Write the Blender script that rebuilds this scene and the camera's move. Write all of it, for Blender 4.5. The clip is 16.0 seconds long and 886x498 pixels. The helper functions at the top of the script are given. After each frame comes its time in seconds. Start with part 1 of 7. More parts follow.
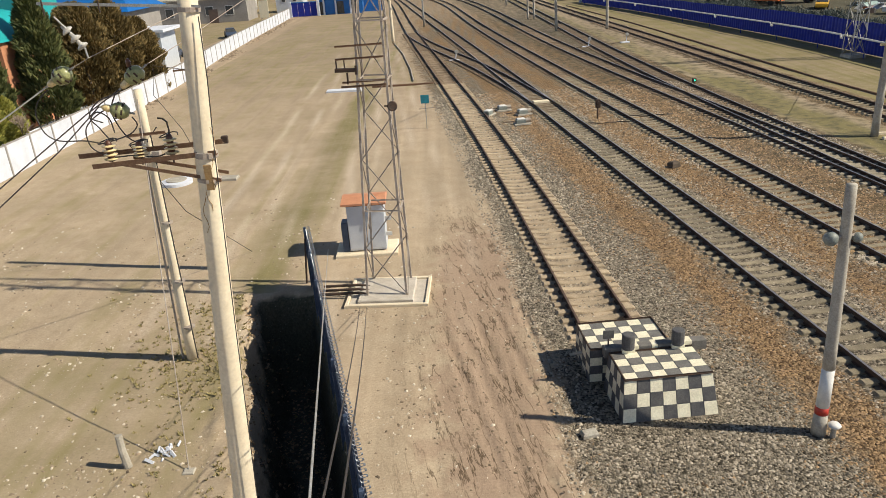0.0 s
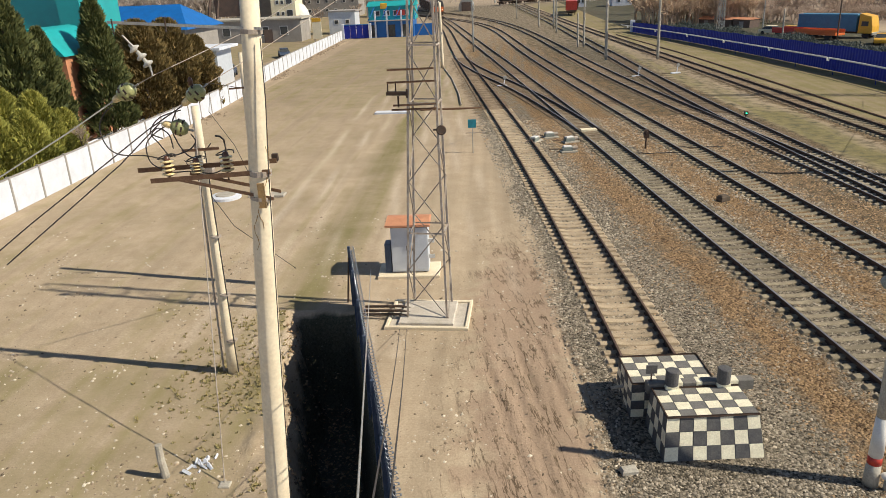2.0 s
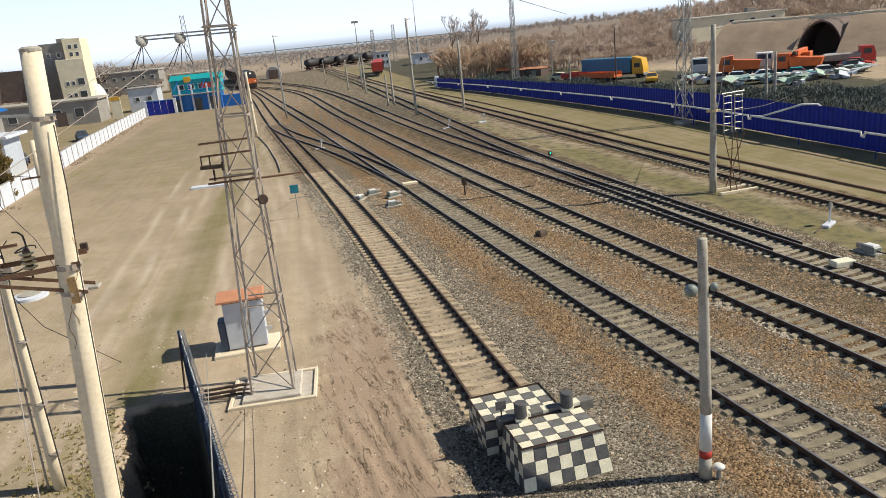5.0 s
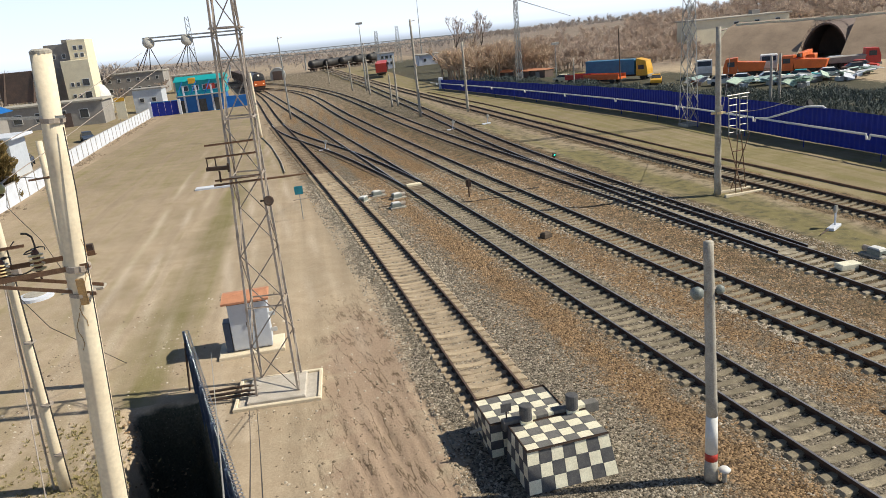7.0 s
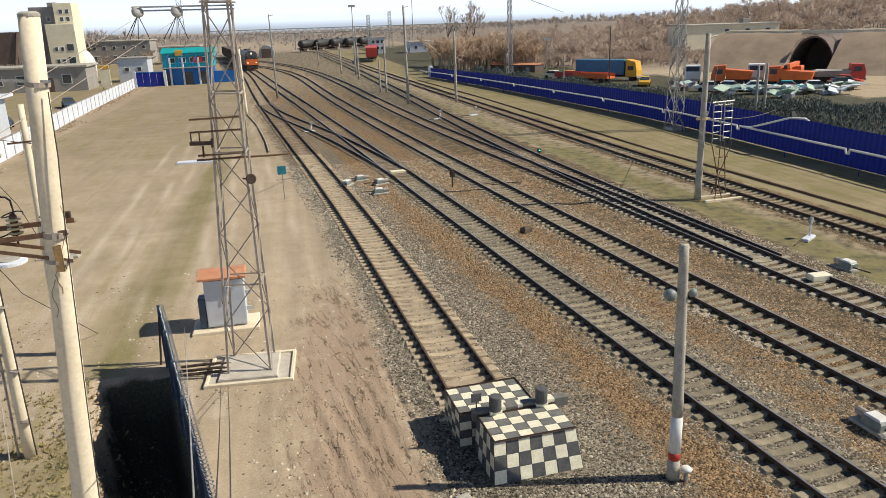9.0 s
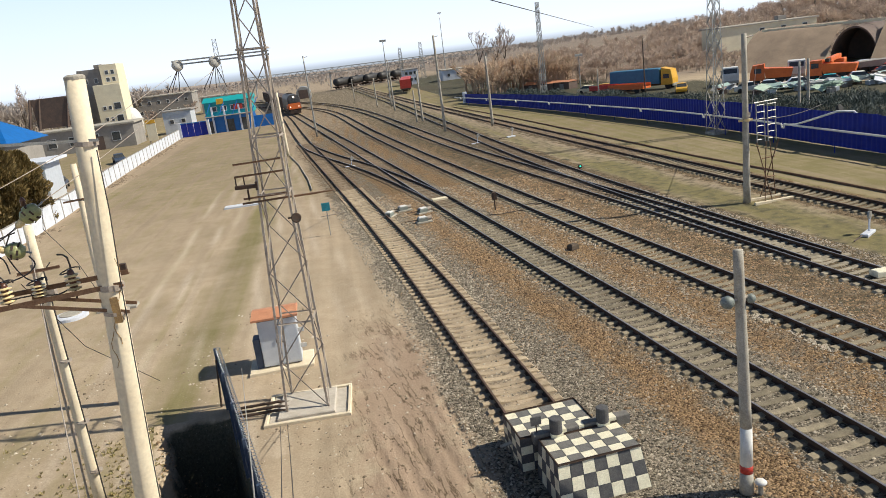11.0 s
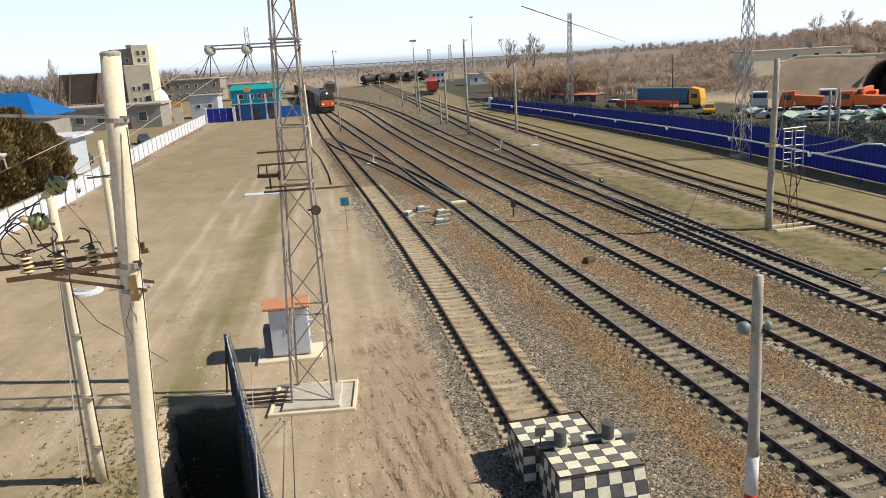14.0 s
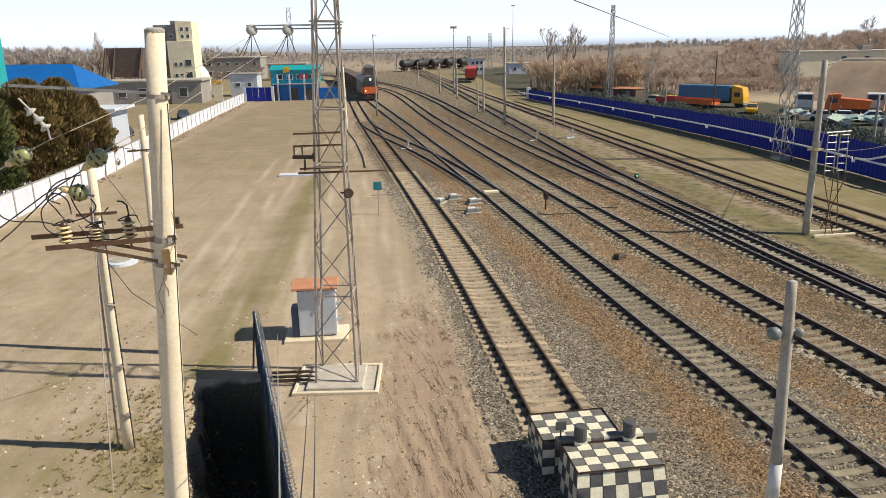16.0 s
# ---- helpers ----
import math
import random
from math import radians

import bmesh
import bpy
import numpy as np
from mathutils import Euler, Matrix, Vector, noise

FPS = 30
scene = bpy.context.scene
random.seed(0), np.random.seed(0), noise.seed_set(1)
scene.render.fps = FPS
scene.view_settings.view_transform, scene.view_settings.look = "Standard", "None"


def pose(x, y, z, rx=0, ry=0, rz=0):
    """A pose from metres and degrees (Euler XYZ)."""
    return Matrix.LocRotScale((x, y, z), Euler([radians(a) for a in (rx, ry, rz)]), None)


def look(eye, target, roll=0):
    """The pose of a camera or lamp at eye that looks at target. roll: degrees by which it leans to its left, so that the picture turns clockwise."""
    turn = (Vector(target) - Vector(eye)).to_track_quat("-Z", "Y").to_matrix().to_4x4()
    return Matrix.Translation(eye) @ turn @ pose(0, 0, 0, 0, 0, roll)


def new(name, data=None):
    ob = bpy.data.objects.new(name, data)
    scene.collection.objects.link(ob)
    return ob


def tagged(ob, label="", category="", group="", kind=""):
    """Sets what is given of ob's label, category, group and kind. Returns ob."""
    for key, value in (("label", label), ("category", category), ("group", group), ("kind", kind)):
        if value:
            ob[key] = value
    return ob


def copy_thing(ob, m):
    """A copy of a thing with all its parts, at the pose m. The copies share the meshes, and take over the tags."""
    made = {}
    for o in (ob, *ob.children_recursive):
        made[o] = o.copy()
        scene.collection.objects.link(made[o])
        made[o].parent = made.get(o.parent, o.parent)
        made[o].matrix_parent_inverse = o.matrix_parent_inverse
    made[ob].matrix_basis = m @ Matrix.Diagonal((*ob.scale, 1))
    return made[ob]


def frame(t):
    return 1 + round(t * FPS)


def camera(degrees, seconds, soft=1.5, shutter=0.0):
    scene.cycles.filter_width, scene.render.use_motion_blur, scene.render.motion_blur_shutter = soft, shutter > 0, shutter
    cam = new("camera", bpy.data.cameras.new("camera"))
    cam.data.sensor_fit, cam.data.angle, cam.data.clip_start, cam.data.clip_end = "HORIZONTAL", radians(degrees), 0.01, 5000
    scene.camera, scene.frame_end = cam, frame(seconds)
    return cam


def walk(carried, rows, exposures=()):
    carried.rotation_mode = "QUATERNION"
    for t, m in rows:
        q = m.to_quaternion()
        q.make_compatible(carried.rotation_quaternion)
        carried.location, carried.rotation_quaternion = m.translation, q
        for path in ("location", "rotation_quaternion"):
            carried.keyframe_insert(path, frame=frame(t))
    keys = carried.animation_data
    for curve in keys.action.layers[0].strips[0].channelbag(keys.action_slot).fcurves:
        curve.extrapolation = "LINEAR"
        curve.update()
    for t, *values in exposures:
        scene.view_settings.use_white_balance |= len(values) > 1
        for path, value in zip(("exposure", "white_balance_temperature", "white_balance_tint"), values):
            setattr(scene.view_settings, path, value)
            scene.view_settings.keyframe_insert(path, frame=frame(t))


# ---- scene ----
cam = camera(62.78, 16.0, 0.6)
PATH = [
    (0.0, pose(0.128, 0.014, 11.023, 67.53, 3.40, -0.36)),
    (0.5, pose(0.096, 0.060, 11.023, 68.63, 3.66, 2.36)),
    (1.0, pose(0.101, 0.080, 11.018, 69.96, 6.25, 2.13)),
    (1.5, pose(0.086, 0.162, 11.008, 69.25, 6.10, 3.62)),
    (2.0, pose(0.025, 0.064, 11.059, 69.52, 2.26, 3.47)),
    (2.5, pose(-0.105, 0.011, 11.053, 69.30, 2.29, 2.08)),
    (3.0, pose(-0.172, 0.034, 11.094, 68.74, -0.72, -3.90)),
    (3.5, pose(-0.001, -0.023, 11.061, 71.49, 2.62, -7.54)),
    (4.0, pose(0.072, -0.055, 11.108, 73.38, 3.86, -6.40)),
    (4.5, pose(0.013, -0.032, 11.094, 73.55, 4.81, -9.82)),
    (5.0, pose(0.047, -0.024, 11.094, 73.10, 5.39, -11.24)),
    (7.5, pose(-0.018, -0.011, 11.124, 73.36, 5.18, -10.73)),
    (8.0, pose(-0.001, -0.086, 11.128, 73.93, 3.25, -10.81)),
    (8.5, pose(-0.058, -0.010, 11.113, 72.60, 2.67, -10.88)),
    (9.0, pose(-0.023, -0.111, 11.131, 72.36, 1.70, -11.49)),
    (9.5, pose(-0.021, -0.049, 11.123, 72.54, 4.57, -9.93)),
    (10.0, pose(0.016, -0.054, 11.122, 73.90, 6.98, -9.19)),
    (12.5, pose(-0.037, -0.077, 11.121, 74.82, 5.00, -9.60)),
    (13.0, pose(-0.020, -0.115, 11.135, 74.90, 3.14, -10.11)),
    (13.5, pose(-0.046, -0.081, 11.129, 74.67, 2.54, -10.26)),
    (14.0, pose(-0.080, 0.000, 11.099, 74.95, 3.03, -6.96)),
    (14.5, pose(-0.059, 0.020, 11.095, 74.14, 4.14, -3.94)),
    (15.0, pose(0.005, -0.018, 11.122, 72.63, 4.91, -5.04)),
    (15.5, pose(-0.055, -0.003, 11.126, 72.62, 3.16, -4.10)),
    (16.0, pose(-0.072, -0.009, 11.119, 74.10, 0.90, -3.92)),
]
# seconds, stops, white balance
EXPOSURES = [(0.0, 0.19, 6200, 10), (3.0, 0.19, 6200, 10), (4.0, 0.17, 6000, 9), (12.5, 0.17, 6000, 9), (16.0, 0.18, 6100, 10)]
walk(cam, PATH, EXPOSURES)

# Light: clear spring sun from the right, pale sky
SUN_EL, SUN_AZ = 42.0, 100.0
world = bpy.data.worlds.new("sky")
scene.world = world
world.use_nodes = True
wn = world.node_tree.nodes
sky = wn.new("ShaderNodeTexSky")
sky.sky_type = "NISHITA"
sky.sun_disc = False
sky.sun_elevation, sky.sun_rotation = radians(SUN_EL), radians(SUN_AZ)
sky.air_density, sky.dust_density, sky.ozone_density = 1.0, 0.6, 2.0
wn["Background"].inputs[1].default_value = 0.05
world.node_tree.links.new(sky.outputs[0], wn["Background"].inputs[0])
sun = new("sun", bpy.data.lights.new("sun", "SUN"))
sun.data.energy, sun.data.angle, sun.data.color = 5.0, radians(0.6), (1.0, 0.88, 0.68)
sa, se = radians(SUN_AZ), radians(SUN_EL)
sun.matrix_world = look((60, 0, 60), (60 - math.sin(sa) * math.cos(se), -math.cos(sa) * math.cos(se), 60 - math.sin(se)))

# Glowing ring: bright haze painted low round the whole horizon, far behind everything
haze = bpy.data.materials.new("horizon_haze")
haze.use_nodes = True
hn, hl = haze.node_tree.nodes, haze.node_tree.links
hn.remove(hn["Principled BSDF"])
he, hp, hs_, hr = hn.new("ShaderNodeEmission"), hn.new("ShaderNodeNewGeometry"), hn.new("ShaderNodeSeparateXYZ"), hn.new("ShaderNodeMapRange")
hc, hz = hn.new("ShaderNodeValToRGB"), hn.new("ShaderNodeTexNoise")
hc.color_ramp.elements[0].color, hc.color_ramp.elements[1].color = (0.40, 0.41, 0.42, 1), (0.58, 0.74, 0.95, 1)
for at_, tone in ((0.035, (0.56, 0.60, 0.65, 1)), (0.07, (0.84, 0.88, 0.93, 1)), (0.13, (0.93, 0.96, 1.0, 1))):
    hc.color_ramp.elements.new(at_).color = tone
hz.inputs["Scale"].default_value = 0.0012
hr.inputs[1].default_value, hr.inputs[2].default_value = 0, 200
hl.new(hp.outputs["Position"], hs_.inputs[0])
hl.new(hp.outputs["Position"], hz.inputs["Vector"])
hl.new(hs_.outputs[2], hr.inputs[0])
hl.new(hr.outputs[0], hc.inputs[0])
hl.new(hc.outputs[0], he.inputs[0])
hl.new(he.outputs[0], hn["Material Output"].inputs[0])
HAZE_R = 1100
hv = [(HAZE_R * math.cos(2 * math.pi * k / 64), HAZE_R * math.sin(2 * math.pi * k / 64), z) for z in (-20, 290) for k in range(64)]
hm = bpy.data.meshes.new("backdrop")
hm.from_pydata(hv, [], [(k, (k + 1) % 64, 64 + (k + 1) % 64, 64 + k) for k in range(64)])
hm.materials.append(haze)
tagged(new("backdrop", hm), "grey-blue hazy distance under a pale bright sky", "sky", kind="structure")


# Materials
def mat(name, base, second=None, scale=3.0, rough=0.8, metal=0.0, bump=0.2, fine=40.0, grime=0.25, rnd=0.0, emit=0.0):
    """A surface with variation at two scales (metres) and a fine relief."""
    m = bpy.data.materials.new(name)
    m.use_nodes = True
    n, l = m.node_tree.nodes, m.node_tree.links
    b = n["Principled BSDF"]
    b.inputs["Roughness"].default_value, b.inputs["Metallic"].default_value = rough, metal
    second = second or tuple(c * (1 - grime) for c in base)
    co = n.new("ShaderNodeNewGeometry")
    src = co.outputs["Position"]
    big = n.new("ShaderNodeTexNoise")
    big.inputs["Scale"].default_value, big.inputs["Detail"].default_value, big.inputs["Roughness"].default_value = scale, 5, 0.65
    l.new(src, big.inputs["Vector"])
    ramp = n.new("ShaderNodeMapRange")
    ramp.inputs[1].default_value, ramp.inputs[2].default_value = 0.35, 0.65
    l.new(big.outputs["Fac"], ramp.inputs[0])
    mix = n.new("ShaderNodeMix")
    mix.data_type = "RGBA"
    mix.inputs["A"].default_value, mix.inputs["B"].default_value = (*base, 1), (*second, 1)
    l.new(ramp.outputs[0], mix.inputs["Factor"])
    small = n.new("ShaderNodeTexNoise")
    small.inputs["Scale"].default_value, small.inputs["Detail"].default_value = fine, 3
    l.new(src, small.inputs["Vector"])
    val = n.new("ShaderNodeMapRange")
    val.inputs[1].default_value, val.inputs[2].default_value = 0.3, 0.7
    val.inputs[3].default_value, val.inputs[4].default_value = 1 - grime, 1 + grime * 0.6
    l.new(small.outputs["Fac"], val.inputs[0])
    hsv = n.new("ShaderNodeHueSaturation")
    l.new(mix.outputs["Result"], hsv.inputs["Color"])
    l.new(val.outputs[0], hsv.inputs["Value"])
    out = hsv.outputs[0]
    if rnd:
        info = n.new("ShaderNodeObjectInfo")
        r = n.new("ShaderNodeMapRange")
        r.inputs[3].default_value, r.inputs[4].default_value = 1 - rnd, 1 + rnd
        l.new(info.outputs["Random"], r.inputs[0])
        h2 = n.new("ShaderNodeHueSaturation")
        l.new(out, h2.inputs["Color"])
        l.new(r.outputs[0], h2.inputs["Value"])
        out = h2.outputs[0]
    l.new(out, b.inputs["Base Color"])
    if bump:
        bp = n.new("ShaderNodeBump")
        bp.inputs["Strength"].default_value, bp.inputs["Distance"].default_value = bump, 0.02
        l.new(small.outputs["Fac"], bp.inputs["Height"])
        l.new(bp.outputs[0], b.inputs["Normal"])
    if emit:
        b.inputs["Emission Color"].default_value = (*base, 1)
        b.inputs["Emission Strength"].default_value = emit
    return m


def leaf_mat(name, a, b, rough=0.7, thin=0.0):
    """Foliage and twigs whose clumps differ by island."""
    m = bpy.data.materials.new(name)
    m.use_nodes = True
    n, l = m.node_tree.nodes, m.node_tree.links
    g = n.new("ShaderNodeNewGeometry")
    r = n.new("ShaderNodeValToRGB")
    r.color_ramp.elements[0].color, r.color_ramp.elements[1].color = (*a, 1), (*b, 1)
    l.new(g.outputs["Random Per Island"], r.inputs[0])
    l.new(r.outputs[0], n["Principled BSDF"].inputs["Base Color"])
    n["Principled BSDF"].inputs["Roughness"].default_value = rough
    if thin:
        tr, mx = n.new("ShaderNodeBsdfTranslucent"), n.new("ShaderNodeMixShader")
        mx.inputs[0].default_value = thin
        l.new(r.outputs[0], tr.inputs[0])
        l.new(n["Principled BSDF"].outputs[0], mx.inputs[1])
        l.new(tr.outputs[0], mx.inputs[2])
        l.new(mx.outputs[0], n["Material Output"].inputs[0])
    return m


def ground_mat():
    """Dirt, ballast, rust-stained ballast and grass, told apart by masks on the sheet."""
    m = bpy.data.materials.new("ground_soil")
    m.use_nodes = True
    n, l = m.node_tree.nodes, m.node_tree.links
    b = n["Principled BSDF"]
    b.inputs["Roughness"].default_value = 0.95
    b.inputs["Specular IOR Level"].default_value = 0.10
    pos = n.new("ShaderNodeNewGeometry").outputs["Position"]

    def noise_at(scale, detail=4, rough=0.6):
        t = n.new("ShaderNodeTexNoise")
        t.inputs["Scale"].default_value, t.inputs["Detail"].default_value, t.inputs["Roughness"].default_value = scale, detail, rough
        l.new(pos, t.inputs["Vector"])
        return t.outputs["Fac"]

    def span(fac, lo, hi, a=0.0, c=1.0):
        t = n.new("ShaderNodeMapRange")
        for i, v in enumerate((lo, hi, a, c), 1):
            t.inputs[i].default_value = v
        l.new(fac, t.inputs[0])
        return t.outputs[0]

    def mixed(fac, a, c):
        t = n.new("ShaderNodeMix")
        t.data_type = "RGBA"
        l.new(fac, t.inputs["Factor"])
        for s, v in (("A", a), ("B", c)):
            if isinstance(v, tuple):
                t.inputs[s].default_value = (*v, 1)
            else:
                l.new(v, t.inputs[s])
        return t.outputs["Result"]

    def math_of(op, a, c):
        t = n.new("ShaderNodeMath")
        t.operation = op
        for i, v in enumerate((a, c)):
            if isinstance(v, (int, float)):
                t.inputs[i].default_value = v
            else:
                l.new(v, t.inputs[i])
        return t.outputs[0]

    def mask(name, wild):
        t = n.new("ShaderNodeAttribute")
        t.attribute_name = name
        return span(math_of("ADD", t.outputs["Fac"], math_of("MULTIPLY", math_of("SUBTRACT", wild, 0.5), 1.1)), 0.35, 0.65)

    lane = n.new("ShaderNodeMapping")
    lane.inputs["Scale"].default_value = (1.5, 0.045, 1.0)
    lane.inputs["Rotation"].default_value = (0, 0, radians(-4))
    l.new(pos, lane.inputs["Vector"])
    lanes = n.new("ShaderNodeTexNoise")
    lanes.inputs["Scale"].default_value, lanes.inputs["Detail"].default_value = 1.0, 3
    l.new(lane.outputs[0], lanes.inputs["Vector"])
    mid, fine, broad, grit = noise_at(1.3), noise_at(14, 5, 0.7), noise_at(0.18), noise_at(55, 3)
    dirt = mixed(span(broad, 0.35, 0.65), (0.475, 0.38, 0.27), (0.41, 0.332, 0.235))
    dirt = mixed(span(mid, 0.4, 0.95), dirt, (0.37, 0.285, 0.195))
    brown = n.new("ShaderNodeAttribute")
    brown.attribute_name = "brown"
    dirt = mixed(math_of("MULTIPLY", brown.outputs["Fac"], span(noise_at(0.09, 4), 0.3, 0.6, 0.6, 1.0)), dirt, (0.30, 0.235, 0.165))
    red = mixed(mask("red", mid), dirt, (0.37, 0.275, 0.198))
    xyz = n.new("ShaderNodeSeparateXYZ")
    l.new(pos, xyz.inputs[0])
    across = n.new("ShaderNodeCombineXYZ")
    l.new(math_of("MULTIPLY", math_of("ADD", xyz.outputs[0], math_of("MULTIPLY", xyz.outputs[1], 0.16)), 2.1), across.inputs[0])
    l.new(math_of("MULTIPLY", xyz.outputs[1], 0.30), across.inputs[1])
    seams = n.new("ShaderNodeTexNoise")
    seams.inputs["Scale"].default_value, seams.inputs["Detail"].default_value, seams.inputs["Roughness"].default_value = 1.0, 5, 0.6
    l.new(across.outputs[0], seams.inputs["Vector"])
    seam = span(math_of("ABSOLUTE", math_of("SUBTRACT", seams.outputs["Fac"], 0.5), 0), 0.004, 0.022, 1.0, 0.0)
    trod = n.new("ShaderNodeAttribute")
    trod.attribute_name = "red"
    seam = math_of("MULTIPLY", math_of("MULTIPLY", seam, span(trod.outputs["Fac"], 0.12, 0.5)), span(noise_at(0.7, 3), 0.38, 0.55, 0.0, 0.9))
    red = mixed(seam, red, (0.11, 0.078, 0.05))
    grass = mixed(span(fine, 0.4, 0.6), (0.262, 0.222, 0.112), (0.185, 0.165, 0.075))
    col = mixed(mask("grass", math_of("ADD", math_of("MULTIPLY", lanes.outputs["Fac"], 0.55), math_of("MULTIPLY", noise_at(0.35, 6, 0.65), 0.45))), red, grass)
    wheel = n.new("ShaderNodeAttribute")
    wheel.attribute_name = "wheel"
    col = mixed(math_of("MULTIPLY", wheel.outputs["Fac"], span(fine, 0.3, 0.7, 0.35, 1.0)), col, (0.56, 0.47, 0.37))
    damp = span(noise_at(0.42, 6, 0.7), 0.56, 0.74, 0.0, 0.45)
    col = mixed(damp, col, (0.275, 0.215, 0.145))
    cells = n.new("ShaderNodeTexVoronoi")
    cells.inputs["Scale"].default_value = 17.0
    l.new(pos, cells.inputs["Vector"])
    bw = n.new("ShaderNodeSeparateColor")
    l.new(cells.outputs["Color"], bw.inputs[0])
    stone = mixed(bw.outputs[0], (0.045, 0.039, 0.029), (0.36, 0.308, 0.235))
    rust = mixed(bw.outputs[1], (0.075, 0.045, 0.025), (0.42, 0.285, 0.155))
    stone = mixed(mask("rust", mid), stone, rust)
    bal = mask("ballast", mid)
    col = mixed(bal, col, stone)
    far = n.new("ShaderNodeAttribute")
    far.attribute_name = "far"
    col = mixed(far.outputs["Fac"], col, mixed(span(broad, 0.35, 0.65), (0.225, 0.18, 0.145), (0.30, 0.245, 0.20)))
    # Dark tone, also painted on where the ground lies in shade
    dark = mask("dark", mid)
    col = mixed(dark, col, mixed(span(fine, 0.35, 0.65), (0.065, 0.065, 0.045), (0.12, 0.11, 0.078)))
    speck = span(noise_at(24, 2), 0.70, 0.74)
    col = mixed(math_of("MULTIPLY", speck, 0.8), col, (0.60, 0.55, 0.47))
    smooth_val = math_of("MULTIPLY", span(fine, 0.25, 0.75, 0.78, 1.17), span(lanes.outputs["Fac"], 0.3, 0.72, 0.87, 1.12))
    pick = n.new("ShaderNodeMix")
    l.new(bal, pick.inputs["Factor"])
    l.new(smooth_val, pick.inputs["A"])
    l.new(span(fine, 0.25, 0.75, 0.62, 1.30), pick.inputs["B"])
    rough_val = pick.outputs["Result"]
    hsv = n.new("ShaderNodeHueSaturation")
    l.new(col, hsv.inputs["Color"])
    l.new(math_of("MULTIPLY", rough_val, span(noise_at(0.5, 7, 0.72), 0.3, 0.7, 0.95, 1.05)), hsv.inputs["Value"])
    l.new(hsv.outputs[0], b.inputs["Base Color"])
    h = math_of("MULTIPLY", math_of("ADD", math_of("MULTIPLY", fine, 0.6), math_of("MULTIPLY", grit, 0.35)), span(bal, 0, 1, 0.5, 1.0))
    h = math_of("ADD", h, math_of("MULTIPLY", math_of("MULTIPLY", cells.outputs["Distance"], bal), -1.2))
    bp = n.new("ShaderNodeBump")
    bp.inputs["Strength"].default_value, bp.inputs["Distance"].default_value = 0.8, 0.055
    l.new(h, bp.inputs["Height"])
    l.new(bp.outputs[0], b.inputs["Normal"])
    return m


M_GROUND = ground_mat()
M_RAIL = mat("rail_rust", (0.055, 0.036, 0.027), (0.10, 0.056, 0.034), 6, 0.7, 0.2, 0.2)
M_RAILTOP = mat("rail_worn_steel", (0.50, 0.48, 0.47), (0.36, 0.32, 0.30), 2, 0.38, 0.8, 0.05)
M_RAILDULL = mat("rail_dull_top", (0.16, 0.10, 0.075), (0.11, 0.07, 0.05), 2, 0.6, 0.3, 0.1)
M_SLEEPER = mat("sleeper_concrete", (0.30, 0.255, 0.175), (0.19, 0.16, 0.11), 3, 0.9, 0, 0.4, 30, 0.25, 0.22)
M_SLEEPER_TAN = mat("sleeper_dusty", (0.46, 0.37, 0.255), (0.37, 0.29, 0.195), 3, 0.9, 0, 0.4, 30, 0.2, 0.15)
M_SLEEPER_PALE = mat("sleeper_pale_concrete", (0.37, 0.325, 0.245), (0.25, 0.215, 0.155), 3, 0.9, 0, 0.4, 30, 0.2, 0.18)
M_SLEEPER_RUST = mat("sleeper_rust_dusted", (0.25, 0.185, 0.12), (0.165, 0.12, 0.078), 3, 0.9, 0, 0.4, 30, 0.3, 0.25)
M_IRON = mat("dark_iron", (0.055, 0.045, 0.04), (0.10, 0.06, 0.04), 8, 0.7, 0.4)
M_CONC = mat("pole_concrete", (0.78, 0.69, 0.52), (0.68, 0.58, 0.42), 1.6, 0.85, 0, 0.12, 18, 0.09)
M_CONC2 = mat("grey_concrete", (0.47, 0.44, 0.375), (0.34, 0.31, 0.26), 2.5, 0.9, 0, 0.35, 30, 0.2)
M_CONC3 = mat("pale_plinth_concrete", (0.58, 0.53, 0.46), (0.46, 0.41, 0.34), 2.5, 0.9, 0, 0.35, 30, 0.2)
M_CRACK = mat("concrete_crack", (0.30, 0.20, 0.10), (0.42, 0.26, 0.10), 6, 0.9)
M_RUST = mat("rusty_steel", (0.24, 0.145, 0.085), (0.16, 0.09, 0.055), 7, 0.75, 0.3)
M_STEEL = mat("weathered_steel", (0.46, 0.41, 0.36), (0.33, 0.27, 0.215), 5, 0.7, 0.1)
M_GALV = mat("galvanised_steel", (0.44, 0.44, 0.42), (0.34, 0.33, 0.30), 4, 0.5, 0.5)
M_INS = mat("cream_porcelain", (0.80, 0.66, 0.36), (0.68, 0.52, 0.26), 12, 0.3)
M_INSG = mat("olive_porcelain", (0.36, 0.37, 0.17), (0.27, 0.28, 0.12), 10, 0.3)
M_INSD = mat("brown_porcelain", (0.13, 0.055, 0.03), (0.09, 0.04, 0.025), 10, 0.3)
M_INSW = mat("grey_porcelain", (0.55, 0.54, 0.50), (0.40, 0.38, 0.34), 10, 0.3)
M_WIRE = mat("dark_wire", (0.07, 0.06, 0.055), None, 4, 0.6, 0.3, 0)
M_WIREL = mat("bright_wire", (0.55, 0.54, 0.50), None, 4, 0.4, 0.5, 0)
M_FENCE = mat("navy_fence_paint", (0.05, 0.075, 0.13), (0.07, 0.10, 0.165), 3, 0.5, 0.2, 0.1)
M_BARB = mat("razor_wire", (0.42, 0.46, 0.52), (0.30, 0.34, 0.40), 9, 0.35, 0.8)
